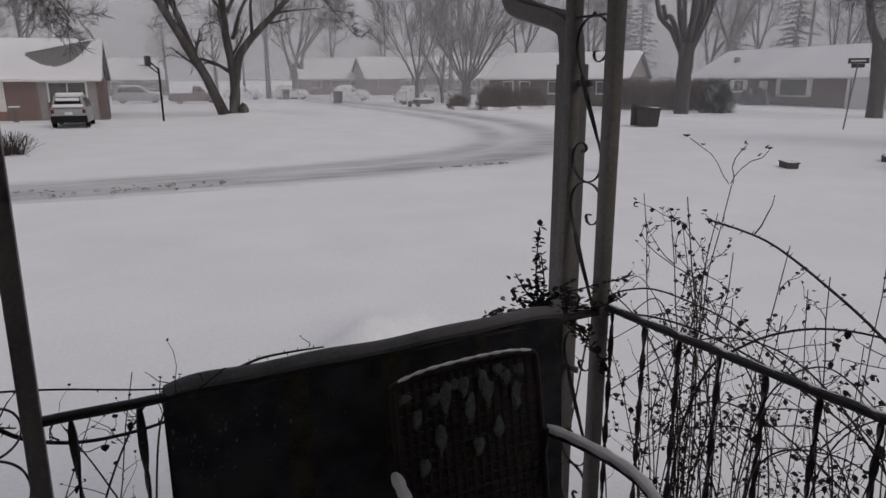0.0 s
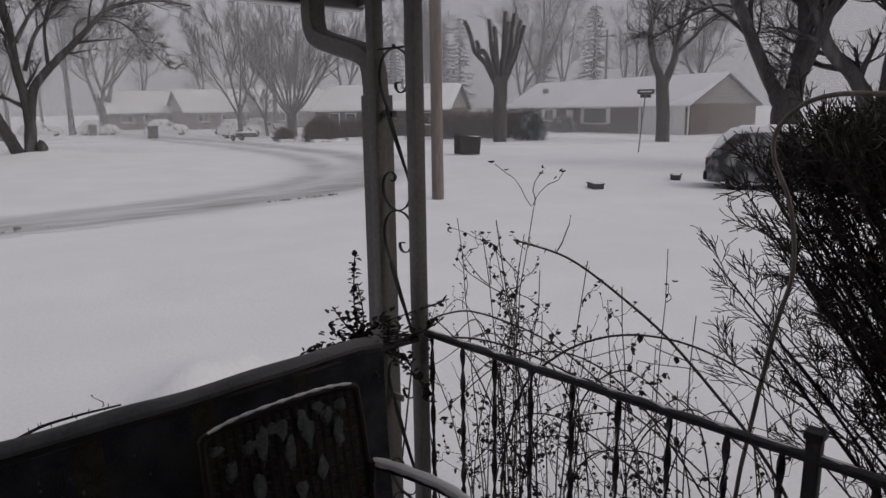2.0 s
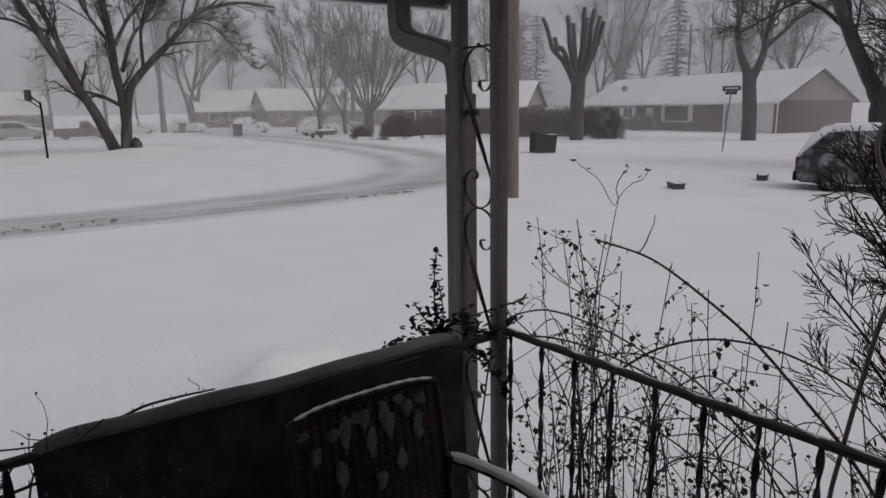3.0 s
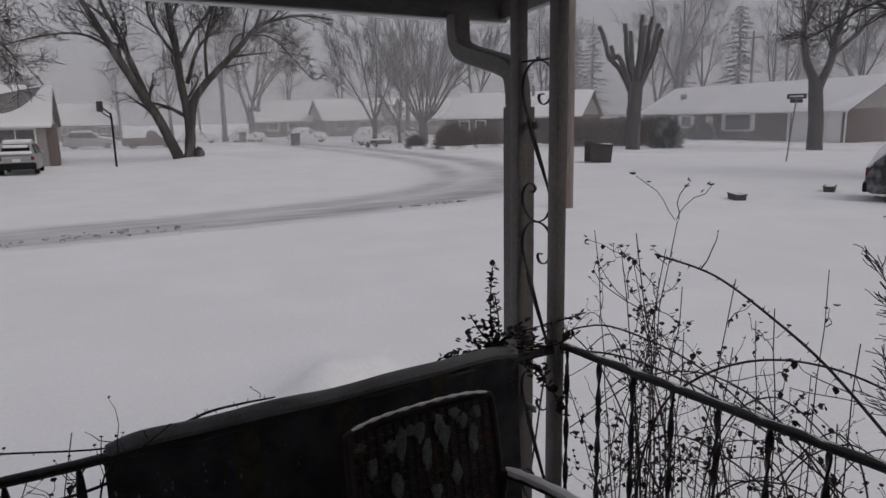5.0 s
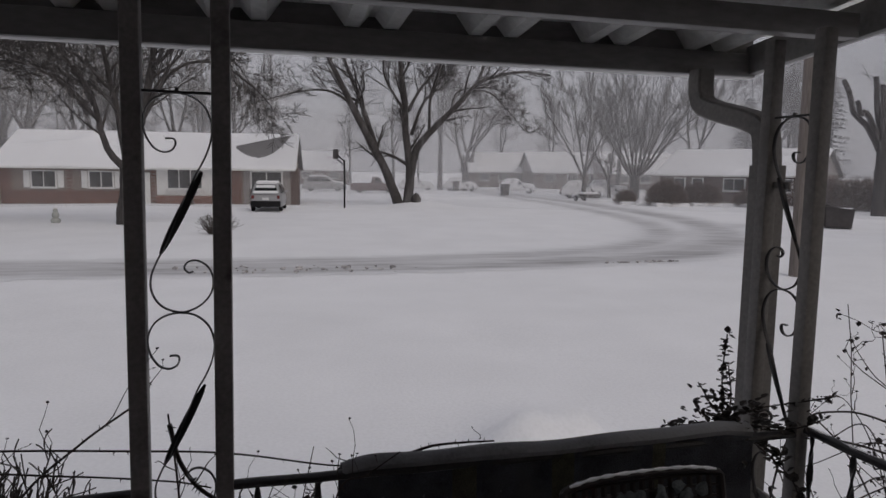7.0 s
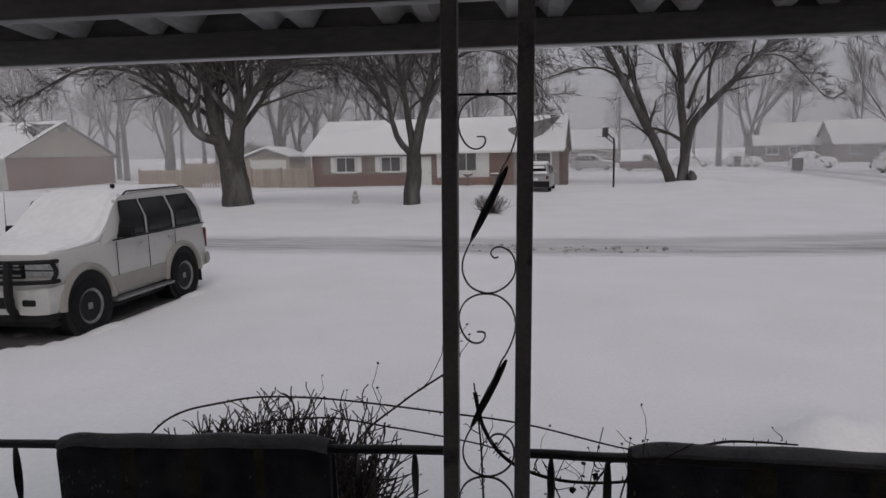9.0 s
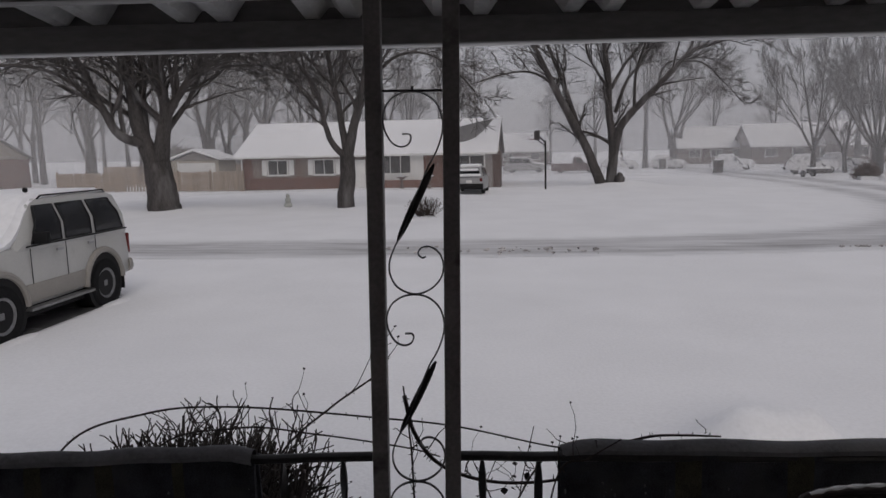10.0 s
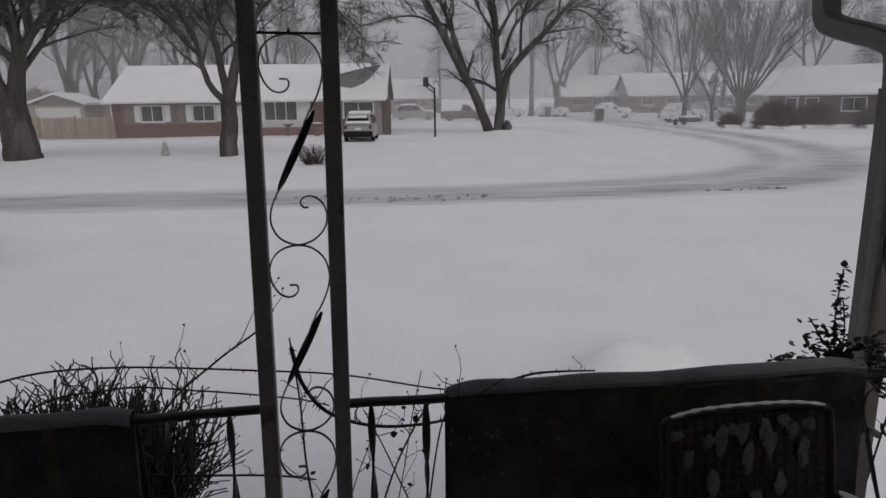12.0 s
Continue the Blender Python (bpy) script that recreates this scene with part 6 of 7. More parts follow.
simple_car("distant car buried in snow at the far curb", (15.6, 84.0, G), 80, 4.5, 1.8, 1.45, M_CRUST, snow=0.25, glazing=M_CRUST)
simple_car("dark car with a thick snow cap in a driveway", (21.0, 76.0, G), 70, 4.5, 1.8, 1.45, M_CRUST, snow=0.25, glazing=M_CRUST)
simple_car("grey car under snow beside the ornamental tree", (24.6, 64.0, G), 75, 4.5, 1.8, 1.45, M_CRUST, snow=0.25, glazing=M_CRUST)
simple_car("dark car under snow beside the ornamental tree", (28.0, 66.0, G), 75, 4.5, 1.8, 1.5, M_CRUST, snow=0.25, glazing=M_CRUST)
simple_car("dark car parked by the garage house", (-50.6, 42.4, G), 90, 4.6, 1.8, 1.45, M_CARD, snow=0.1)
# dark car, thickly snowed in, behind the twiggy bush
dc = simple_car("dark car half buried in snow beyond the twiggy bush", (20.3, 8.1, G), 30, 4.6, 1.85, 1.66, M_SNOWYCAR, snow=0.16, name="snowed_in_car", glazing=M_SNOWYCAR)
part("tail_snow", loft([body_section(y, h, z0, z1, 0.05, 0.05) for y, h, z0, z1 in ((1.35, 0.62, 1.52, 1.78), (1.70, 0.66, 1.30, 1.72), (2.05, 0.70, 1.02, 1.40), (2.22, 0.72, 0.88, 1.08), (2.30, 0.60, 0.86, 0.92))]), M_CRUST, dc, "crust of snow over the tailgate")
# low yard cart by the street
cart = thing("utility_trailer", "small dark two-wheeled trailer with a load under snow", "trailer", loc=(21.6, 55.7, G), rz=8)
part("bed", bx((0.5, 0, 0.42), (1.5, 1.0, 0.36), 0.03), M_BIN, cart)
part("load_snow", bx((0.5, 0, 0.66), (1.4, 0.9, 0.14), 0.06), M_CAP, cart)
part("tow_bar", tb([(-0.3, 0, 0.34), (-1.2, 0, 0.26), (-1.5, 0, 0.22)], 0.05, 6), M_BLACK, cart)
for s in (-1, 1):
    wheel(cart, s * 0.4 - 0.6, -0.5, 0.27, 0.16, -1, M_RIM)


# ---- street furniture and yard things ----
def wheelie_bin(label, loc, rz, w, d, h, open_lid=False):
    b = thing("trash_bin", label, "trash bin", "trash bins", loc, rz)
    k = 0.86
    part("tub", loft([[(-w / 2 * k, -d / 2 * k, 0.04), (w / 2 * k, -d / 2 * k, 0.04), (w / 2 * k, d / 2 * k, 0.04), (-w / 2 * k, d / 2 * k, 0.04)],
                      [(-w / 2, -d / 2, h), (w / 2, -d / 2, h), (w / 2, d / 2, h), (-w / 2, d / 2, h)]]), M_BIN, b)
    part("lid", bx((0, 0, h + 0.03), (w * 1.08, d * 1.08, 0.07), 0.02), M_BIN, b)
    part("lid_snow", bx((0, 0, h + 0.09), (w * 0.98, d * 0.98, 0.06), 0.025), M_CAP, b)
    part("handle", tb([(-w * 0.3, d * 0.58, h), (w * 0.3, d * 0.58, h)], 0.02, 6), M_BIN, b)
    for s in (-1, 1):
        bm = bmesh.new()
        bmesh.ops.create_cone(bm, cap_ends=True, segments=16, radius1=0.11, radius2=0.11, depth=0.05, matrix=Matrix.Translation((s * w * 0.45, d * 0.42, 0.11)) @ Matrix.Rotation(math.pi / 2, 4, "Y"))
        part("wheel", bm, M_TYRE, b)
    return b


big = thing("trash_bin", "pair of dark trash bins side by side in the snow", "trash bin", "trash bins", (23.7, 27.3, G), -38)
part("tub", loft([[(-0.42, -0.30, 0), (0.62, -0.30, 0), (0.62, 0.30, 0), (-0.42, 0.30, 0)], [(-0.50, -0.36, 0.98), (0.70, -0.36, 0.86), (0.70, 0.36, 0.86), (-0.50, 0.36, 0.98)]]), M_BIN, big)
part("rim", tb([(-0.52, -0.38, 0.98), (0.72, -0.38, 0.86), (0.72, 0.38, 0.86), (-0.52, 0.38, 0.98)], 0.035, 6, closed=True), M_BIN, big)
part("small_bin", bx((-0.55, 0.2, 0.55), (0.42, 0.4, 1.1), 0.04), M_BIN, big)
part("lid_snow", bx((0.1, 0, 0.92), (1.0, 0.60, 0.04), 0.015), M_CAP, big)
wheelie_bin("dark wheeled trash bin by the side street", (17.1, 66.4, G), 10, 0.75, 0.7, 1.15)
wheelie_bin("dark wheeled trash bin by the far curb", (14.7, 82.3, G), 0, 0.75, 0.7, 1.15)
# brick-sized planter blocks showing above the snow
for x, y, rz, n in ((16.2, 11.85, 62, 1), (20.05, 11.75, 30, 2)):
    pb = thing("planter_box", "dark wooden planter box nearly buried in snow", "planter box", "buried planters", (x, y, G), rz)
    bm = loft([[(-0.285, -0.14, -0.05), (0.285, -0.14, -0.05), (0.285, 0.14, -0.05), (-0.285, 0.14, -0.05)], [(-0.30, -0.15, 0.17), (0.30, -0.15, 0.17), (0.30, 0.15, 0.17), (-0.30, 0.15, 0.17)]])
    part("box", bm, M_BIN, pb)
    part("rim", tb([(-0.31, -0.16, 0.17), (0.31, -0.16, 0.17), (0.31, 0.16, 0.17), (-0.31, 0.16, 0.17)], 0.018, 6, closed=True), M_BIN, pb)
    part("snow_fill", bx((0, 0, 0.17), (0.54, 0.26, 0.05), 0.02), M_CAP, pb)
# street sign on a leaning post
sign = thing("street_sign", "dark street name sign on a leaning metal post", "street sign", loc=(30.55, 21.35, G))
part("post", tb([(0, 0, -0.1), (0.04, -0.12, 1.6), (0.09, -0.24, 3.05)], 0.035, 8), M_STEEL, sign)
rot = Matrix.Rotation(radians(-58), 3, "Z")
part("name_plate", bx((0.10, -0.24, 3.14), (0.85, 0.03, 0.24), 0.006, rot), M_BIN, sign)
part("lettering_bar", bx((0.075, -0.255, 3.14), (0.60, 0.012, 0.07), 0.0, rot), M_WHITE, sign)
part("cross_plate", bx((0.10, -0.24, 2.92), (0.55, 0.03, 0.18), 0.006, rot), M_BIN, sign)
# utility pole
up_ = thing("utility_pole", "weathered wooden utility pole standing in the snow", "utility pole", loc=(11.25, 13.07, G))
part("pole", tb([(0, 0, -0.2), (0.0, 0, 4), (-0.02, 0, 9.5)], [0.165, 0.155, 0.125], 14), M_POLE, up_)
part("cross_arm", bx((0, -0.14, 8.9), (2.2, 0.1, 0.12), 0.01), M_POLE, up_)
fp = thing("utility_pole", "distant utility pole behind the long house", "utility pole", loc=(64.0, 52.0, G))
part("pole", tb([(0, 0, -0.2), (0, 0, 5), (0, 0, 11)], [0.18, 0.16, 0.13], 10), M_POLE, fp)
part("cross_arm", bx((0, 0, 10.3), (0.1, 2.4, 0.14), 0.01), M_POLE, fp)
# basketball hoop at the driveway
hoop = thing("basketball_hoop", "basketball hoop on a black pole by the driveway", "basketball hoop", loc=(0.65, 43.0, G))
part("pole", tb([(0, 0, -0.1), (0, 0, 2.6), (-0.02, 0, 3.1)], 0.06, 8), M_BLACK, hoop)
part("arm", tb([(-0.02, 0, 3.0), (-0.5, -0.1, 3.45)], 0.045, 6), M_BLACK, hoop)
part("arm", tb([(-0.02, 0, 2.75), (-0.5, -0.1, 3.15)], 0.035, 6), M_BLACK, hoop)
part("backboard", bx((-0.55, -0.1, 3.45), (0.05, 0.95, 0.6), 0.01, Matrix.Rotation(radians(20), 3, "Z")), M_BIN, hoop)
ring = [(-0.85 + 0.23 * math.cos(a), -0.1 + 0.23 * math.sin(a), 3.2) for a in [2 * math.pi * k / 20 for k in range(20)]]
part("rim", tb(ring, 0.012, 5, closed=True), M_RED, hoop)
# small snow-capped lawn figure: plain shapes
fig = thing("garden_ornament", "small grey stone garden ornament capped with snow", "garden ornament", loc=(-11.7, 29.5, G))
bm = bmesh.new()
for z, r_, h_ in ((0.12, 0.20, 0.16), (0.36, 0.15, 0.16), (0.55, 0.10, 0.12)):
    r = bmesh.ops.create_icosphere(bm, subdivisions=2, radius=1.0)
    bmesh.ops.transform(bm, matrix=Matrix.Translation((0, 0, z)) @ Matrix.Diagonal((r_, r_, h_, 1)), verts=r["verts"])
part("body", bm, M_GREYWALL, fig)
part("snow_cap", bx((0, 0, 0.67), (0.16, 0.16, 0.06), 0.03), M_CAP, fig)
for x, y in ((-9.2, 44.6), (-7.2, 44.2)):
    bb = thing("bird_bath", "snow-topped bird bath before the brick house", "bird bath", "bird baths", (x, y, G))
    part("stem", tb([(0, 0, -0.05), (0, 0, 0.4), (0, 0, 0.75)], [0.16, 0.09, 0.12], 10), M_MORTARB, bb)
    bm = bmesh.new()
    bmesh.ops.create_cone(bm, cap_ends=True, segments=18, radius1=0.16, radius2=0.38, depth=0.16, matrix=Matrix.Translation((0, 0, 0.80)))
    part("bowl", bm, M_MORTARB, bb)
    part("bowl_snow", bx((0, 0, 0.91), (0.55, 0.55, 0.09), 0.04), M_CAP, bb)
burl = thing("tree_burl", "dark knotted stump at the foot of the corner tree", "stump", loc=(5.55, 44.9, G + 0.05))
bm = bmesh.new()
r = bmesh.ops.create_icosphere(bm, subdivisions=3, radius=1.0)
for v_ in r["verts"]:
    q = v_.co.copy()
    v_.co = Vector((q.x * 0.32, q.y * 0.3, 0.36 + q.z * 0.48)) * (1 + 0.2 * noise.noise(q * 2.2))
part("stump", bm, M_BARK, burl)


# ---- near plants round the porch ----
def leaf_mesh(name, w, l, fold=0.25):
    bm = bmesh.new()
    pts = []
    for t, k in ((0, 0.0), (0.2, 0.7), (0.45, 1.0), (0.75, 0.65), (1.0, 0.0)):
        pts.append((t * l, k * w))
    mid = [bm.verts.new((x, 0, -0.15 * w * math.sin(x / l * 3))) for x, k in pts]
    for s in (-1, 1):
        rim = [mid[0]] + [bm.verts.new((x, s * k, fold * k)) for x, k in pts[1:-1]] + [mid[-1]]
        for i in range(len(mid) - 1):
            q = [mid[i], mid[i + 1], rim[i + 1], rim[i]]
            u_ = []
            for v in q:
                if v not in u_:
                    u_.append(v)
            if len(u_) > 2:
                bm.faces.new(u_)
    bmesh.ops.recalc_face_normals(bm, faces=bm.faces[:])
    me = bpy.data.meshes.new(name)
    bm.to_mesh(me)
    bm.free()
    me.materials.append(M_LEAF)
    return me


LEAF = leaf_mesh("leaf", 0.0095, 0.021)
SMALL = leaf_mesh("seed_head", 0.0075, 0.0135)


def put_leaf(parent, me, p, d, s=1.0):
    ob = new(me.name, me)
    ob.parent = parent
    q = Vector(d).to_track_quat("X", "Z").to_matrix().to_4x4()
    ob.matrix_basis = Matrix.Translation(p) @ q @ Matrix.Diagonal((s, s, s, 1))
    return ob


def sway(rng, a, b, bow, n=8):
    """A bowed, slightly crooked line from a to b."""
    a, b = Vector(a), Vector(b)
    out = []
    off = Vector((rng.gauss(0, 1), rng.gauss(0, 1), rng.gauss(0, 0.4))) * bow * (b - a).length
    for i in range(n + 1):
        t = i / n
        out.append(a.lerp(b, t) + off * math.sin(math.pi * t) + Vector((rng.gauss(0, 1), rng.gauss(0, 1), rng.gauss(0, 1))) * 0.004)
    return out


# evergreen vine climbing at the corner of the rail
vine = thing("climbing_vine", "small-leaved dark vine twined round the corner column", "vine", loc=(0, 0, 0))
rng = random.Random(21)
C0 = Vector((1.532, 0.195, 0.885))
vine_runs = [
    ([C0, C0 + Vector((-0.005, 0.01, 0.08)), C0 + Vector((0.0, 0.02, 0.16)), C0 + Vector((0.008, 0.02, 0.262))], 30, 0.9),
    ([C0 + Vector((0.01, 0, -0.02)), C0 + Vector((0.02, 0.0, 0.07)), C0 + Vector((0.005, 0.0, 0.17))], 18, 0.9),
    ([C0, C0 + Vector((-0.05, -0.02, 0.05)), C0 + Vector((-0.10, -0.03, 0.12))], 14, 0.8),
    ([C0, C0 + Vector((-0.08, -0.03, 0.00)), C0 + Vector((-0.17, -0.05, 0.01)), C0 + Vector((-0.22, -0.06, 0.015))], 26, 0.9),
    ([C0, C0 + Vector((-0.04, -0.02, 0.02)), C0 + Vector((-0.10, -0.04, 0.04)), C0 + Vector((-0.13, -0.05, 0.08))], 16, 0.9),
    ([C0, C0 + Vector((0.08, -0.05, 0.05)), C0 + Vector((0.17, -0.14, 0.10)), C0 + Vector((0.20, -0.20, 0.13))], 20, 1.0),
    ([C0, C0 + Vector((0.07, -0.06, 0.0)), C0 + Vector((0.14, -0.14, 0.02)), C0 + Vector((0.20, -0.18, 0.06))], 22, 1.0),
    ([C0, C0 + Vector((0.06, -0.08, -0.05)), C0 + Vector((0.12, -0.16, -0.12)), C0 + Vector((0.14, -0.19, -0.20))], 22, 1.2),
    ([C0, C0 + Vector((-0.02, -0.05, -0.06)), C0 + Vector((0.0, -0.09, -0.14))], 16, 1.0),
    ([C0, C0 + Vector((0.04, -0.10, -0.03)), C0 + Vector((0.10, -0.17, -0.06))], 16, 1.0),
]
for run, n, s in vine_runs:
    pts = curve_pts(run, 6)
    part("stem", tb(pts, 0.0022, 5), M_CANE, vine)
    n = int(n * 2.1)
    for k in range(n):
        p = pts[min(len(pts) - 1, int((k + rng.random()) / n * len(pts)))]
        d = Vector((rng.gauss(0, 1), rng.gauss(0, 1), rng.gauss(0.2, 0.8))).normalized()
        put_leaf(vine, LEAF, p + d * 0.003, d, s * rng.uniform(0.7, 1.3))
heart = [Vector((rng.gauss(0.045, 0.075), rng.gauss(-0.05, 0.055), rng.gauss(0.010, 0.036))) for _ in range(150)]
for h in heart:
    put_leaf(vine, LEAF, C0 + h, h + Vector((0, 0, 0.02)), rng.uniform(0.8, 1.4))


# tall dead weeds beyond the side rail
def weed(seed, base, tip, n_side, reach, leaves, r=0.0032, drooping=0.0):
    rng = random.Random(seed)
    w = thing("dead_weed", "tall dead weed with dry seed heads", "weed", "dead weeds by the porch", base)
    b0 = Vector(base)
    main = sway(rng, (0, 0, 0), Vector(tip) - b0, 0.05, 12)
    part("stalk", tb(main, [1.3 * r * (1 - 0.6 * i / 12) for i in range(13)], 5), M_STALK, w)
    for k in range(n_side):
        t = 0.42 + 0.58 * (k + rng.random() * 0.7) / n_side
        p = main[min(12, int(t * 12))]
        a = rng.uniform(0, 6.28)
        d = Vector((math.cos(a), math.sin(a), rng.uniform(0.5, 1.3) - drooping)).normalized()
        ln = reach * rng.uniform(0.5, 1.1)
        br = sway(rng, p, p + d * ln, 0.10, 5)
        part("side_stalk", tb(br, [r * 0.62 * (1 - 0.1 * i) for i in range(6)], 4), M_STALK, w)
        q = br[-1]
        for j in range(rng.randint(1, 3)):
            put_leaf(w, SMALL, q + Vector((rng.gauss(0, 0.008), rng.gauss(0, 0.008), rng.gauss(0, 0.008))), (rng.gauss(0, 1), rng.gauss(0, 1), 1), rng.uniform(0.8, 1.5))
        for j in range(leaves):
            q = br[rng.randint(1, 5)]
            dd = Vector((rng.gauss(0, 0.3), rng.gauss(0, 0.3), -1))
            if rng.random() < 0.45:
                put_leaf(w, LEAF, q, dd, rng.uniform(0.6, 1.3))
            else:
                f = sway(rng, q, q + Vector((rng.gauss(0, 0.02), rng.gauss(0, 0.02), rng.uniform(0.0, 0.05))), 0.1, 2)
                part("side_stalk", tb(f, 0.0010, 3), M_STALK, w)
                put_leaf(w, SMALL, f[-1], (rng.gauss(0, 1), rng.gauss(0, 1), 1), rng.uniform(0.7, 1.2))
    return w


BZ = GROUND + 0.0
# the forked weed that stands highest
fw = weed(41, (2.26, 0.12, BZ), (2.22, 0.10, 1.26), 3, 0.10, 1)
for e in ((2.23, 0.33, 1.40), (2.23, 0.06, 1.40), (2.23, -0.03, 1.39)):
    rng = random.Random(int(abs(e[1]) * 1000))
    br = sway(rng, Vector((2.22, 0.10, 1.26)) - fw.location, Vector(e) - fw.location, 0.06, 5)
    part("side_stalk", tb(br, 0.0017, 4), M_STALK, fw)
    for j in range(3):
        put_leaf(fw, SMALL, br[-1 - (j == 2)] + Vector((rng.gauss(0, 0.008), rng.gauss(0, 0.008), 0.004)), (rng.gauss(0, 1), rng.gauss(0, 1), 1), 1.3)
weed(42, (2.24, 0.30, BZ), (2.20, 0.52, 1.17), 7, 0.16, 3)
weed(43, (2.20, 0.22, BZ), (2.18, 0.26, 1.20), 12, 0.24, 5, 0.0038)
weed(44, (2.30, 0.10, BZ), (2.24, 0.16, 1.15), 11, 0.22, 5)
weed(45, (2.26, -0.05, BZ), (2.20, 0.03, 1.04), 11, 0.24, 5)
weed(46, (2.34, 0.30, BZ), (2.36, 0.46, 1.02), 9, 0.22, 4)
weed(47, (2.20, -0.20, BZ), (2.28, -0.12, 1.08), 9, 0.22, 4)
weed(48, (2.36, -0.40, BZ), (2.30, -0.42, 1.17), 5, 0.10, 1, 0.0026)
weed(49, (2.26, -0.34, BZ), (2.20, -0.33, 1.05), 8, 0.14, 4)
weed(50, (2.42, -0.56, BZ), (2.32, -0.52, 0.98), 9, 0.2, 3)
weed(51, (2.10, 0.05, BZ), (2.06, 0.12, 0.74), 9, 0.2, 5)
weed(52, (2.12, -0.30, BZ), (2.10, -0.22, 0.72), 9, 0.2, 5)
weed(53, (2.14, -0.60, BZ), (2.10, -0.62, 0.82), 10, 0.22, 4)
weed(54, (2.16, -0.90, BZ), (2.12, -0.84, 0.76), 10, 0.22, 4)
weed(55, (2.02, 0.20, BZ), (1.98, 0.14, 0.52), 8, 0.18, 6, drooping=0.6)
weed(56, (2.06, -0.46, BZ), (2.02, -0.50, 0.55), 8, 0.2, 6, drooping=0.6)


weed(461, (2.22, 0.34, BZ), (2.20, 0.36, 1.10), 11, 0.22, 4, 0.0034)
weed(462, (2.24, 0.20, BZ), (2.26, 0.22, 1.02), 11, 0.24, 4, 0.0034)
rng = random.Random(500)
for k in range(22):
    x, y = rng.uniform(2.0, 2.5), rng.uniform(-1.15, 0.5)
    weed(500 + k, (x, y, BZ), (x + rng.gauss(0, 0.06), y + rng.gauss(0, 0.08), rng.uniform(0.45, 1.0)), rng.randint(6, 11), 0.2, rng.randint(3, 5), rng.uniform(0.0024, 0.0036), rng.choice((0.0, 0.0, 0.5)))


# arching bramble canes
def cane(name, label, ctrl, r, seed, thorns=40, shoots=0, group="bramble canes"):
    rng = random.Random(seed)
    c = thing(name, label, "bramble", group, (0, 0, 0))
    pts = curve_pts(ctrl, 12)
    n = len(pts)
    part("cane", tb(pts, [r * (1 - 0.45 * i / n) for i in range(n)], 6), M_CANE, c)
    bm = bmesh.new()
    for k in range(thorns):
        i = rng.randint(1, n - 2)
        p = pts[i]
        d = Vector((rng.gauss(0, 1), rng.gauss(0, 1), rng.gauss(0, 1)))
        tan = (pts[i + 1] - pts[i - 1]).normalized()
        d = (d - tan * d.dot(tan)).normalized()
        tube(bm, [p, p + d * r * 2.6 + tan * r * 0.5], [r * 0.5, r * 0.08], 4)
    part("thorn_growth", bm, M_CANE, c)["kind"] = "stuff"
    for k in range(shoots):
        i = rng.randint(int(n * 0.2), n - 2)
        d = Vector((rng.gauss(0, 0.5), rng.gauss(0, 0.5), rng.uniform(0.2, 1.2))).normalized()
        s = sway(rng, pts[i], pts[i] + d * rng.uniform(0.04, 0.16), 0.1, 4)
        part("side_shoot", tb(s, [r * 0.4, r * 0.35, r * 0.3, r * 0.25, r * 0.15], 4), M_CANE, c)
        put_leaf(c, SMALL, s[-1], d, 0.6)
    return c


LBL = "dark thorny bramble cane arching over the snow"
cane("bramble_cane", LBL, [(2.2, 0.178, 1.127), (2.2, -0.02, 1.115), (2.2, -0.145, 1.09), (2.2, -0.32, 1.02), (2.2, -0.50, 0.93), (2.2, -0.68, 0.80), (2.2, -0.80, 0.70), (2.2, -0.92, 0.55), (2.24, -1.05, 0.2), (2.3, -1.12, -0.7)][::-1], 0.0062, 61, 60, 3)
cane("bramble_cane", LBL, [(2.02, 0.0, -0.7), (2.0, 0.02, 0.2), (2.02, -0.05, 0.62), (2.06, -0.18, 0.80), (2.12, -0.35, 0.905), (2.16, -0.55, 0.94), (2.2, -0.75, 0.90), (2.24, -0.98, 0.80), (2.3, -1.25, 0.60)], 0.0048, 62, 50, 8)
cane("bramble_cane", LBL, [(1.84, 0.62, -0.7), (1.86, 0.45, 0.3), (1.84, 0.30, 0.78), (1.86, 0.10, 0.93), (1.92, -0.10, 0.93), (2.0, -0.28, 0.86), (2.06, -0.5, 0.72)], 0.004, 63, 40, 8)
cane("bramble_cane", LBL, [(1.90, -0.60, -0.7), (1.92, -0.35, 0.2), (1.90, -0.05, 0.62), (1.92, 0.15, 0.78), (1.95, 0.4, 0.84)], 0.004, 64, 30, 6)
cane("bramble_cane", LBL, [(1.70, 0.14, 0.86), (1.84, -0.02, 0.87), (1.90, -0.22, 0.86), (1.96, -0.46, 0.80), (2.02, -0.75, 0.66), (2.06, -1.0, 0.45)], 0.0036, 65, 40, 8)
cane("bramble_cane", LBL, [(2.5, -0.9, -0.7), (2.4, -0.7, 0.1), (2.3, -0.45, 0.55), (2.2, -0.2, 0.76), (2.12, 0.1, 0.70), (2.0, 0.4, 0.4)], 0.004, 66, 40, 8)
cane("bramble_cane", LBL, [(2.0, -1.2, -0.7), (2.05, -1.0, 0.1), (2.05, -0.7, 0.45), (2.1, -0.3, 0.56), (2.15, 0.05, 0.48), (2.1, 0.3, 0.2)], 0.004, 67, 40, 8)
rng = random.Random(600)
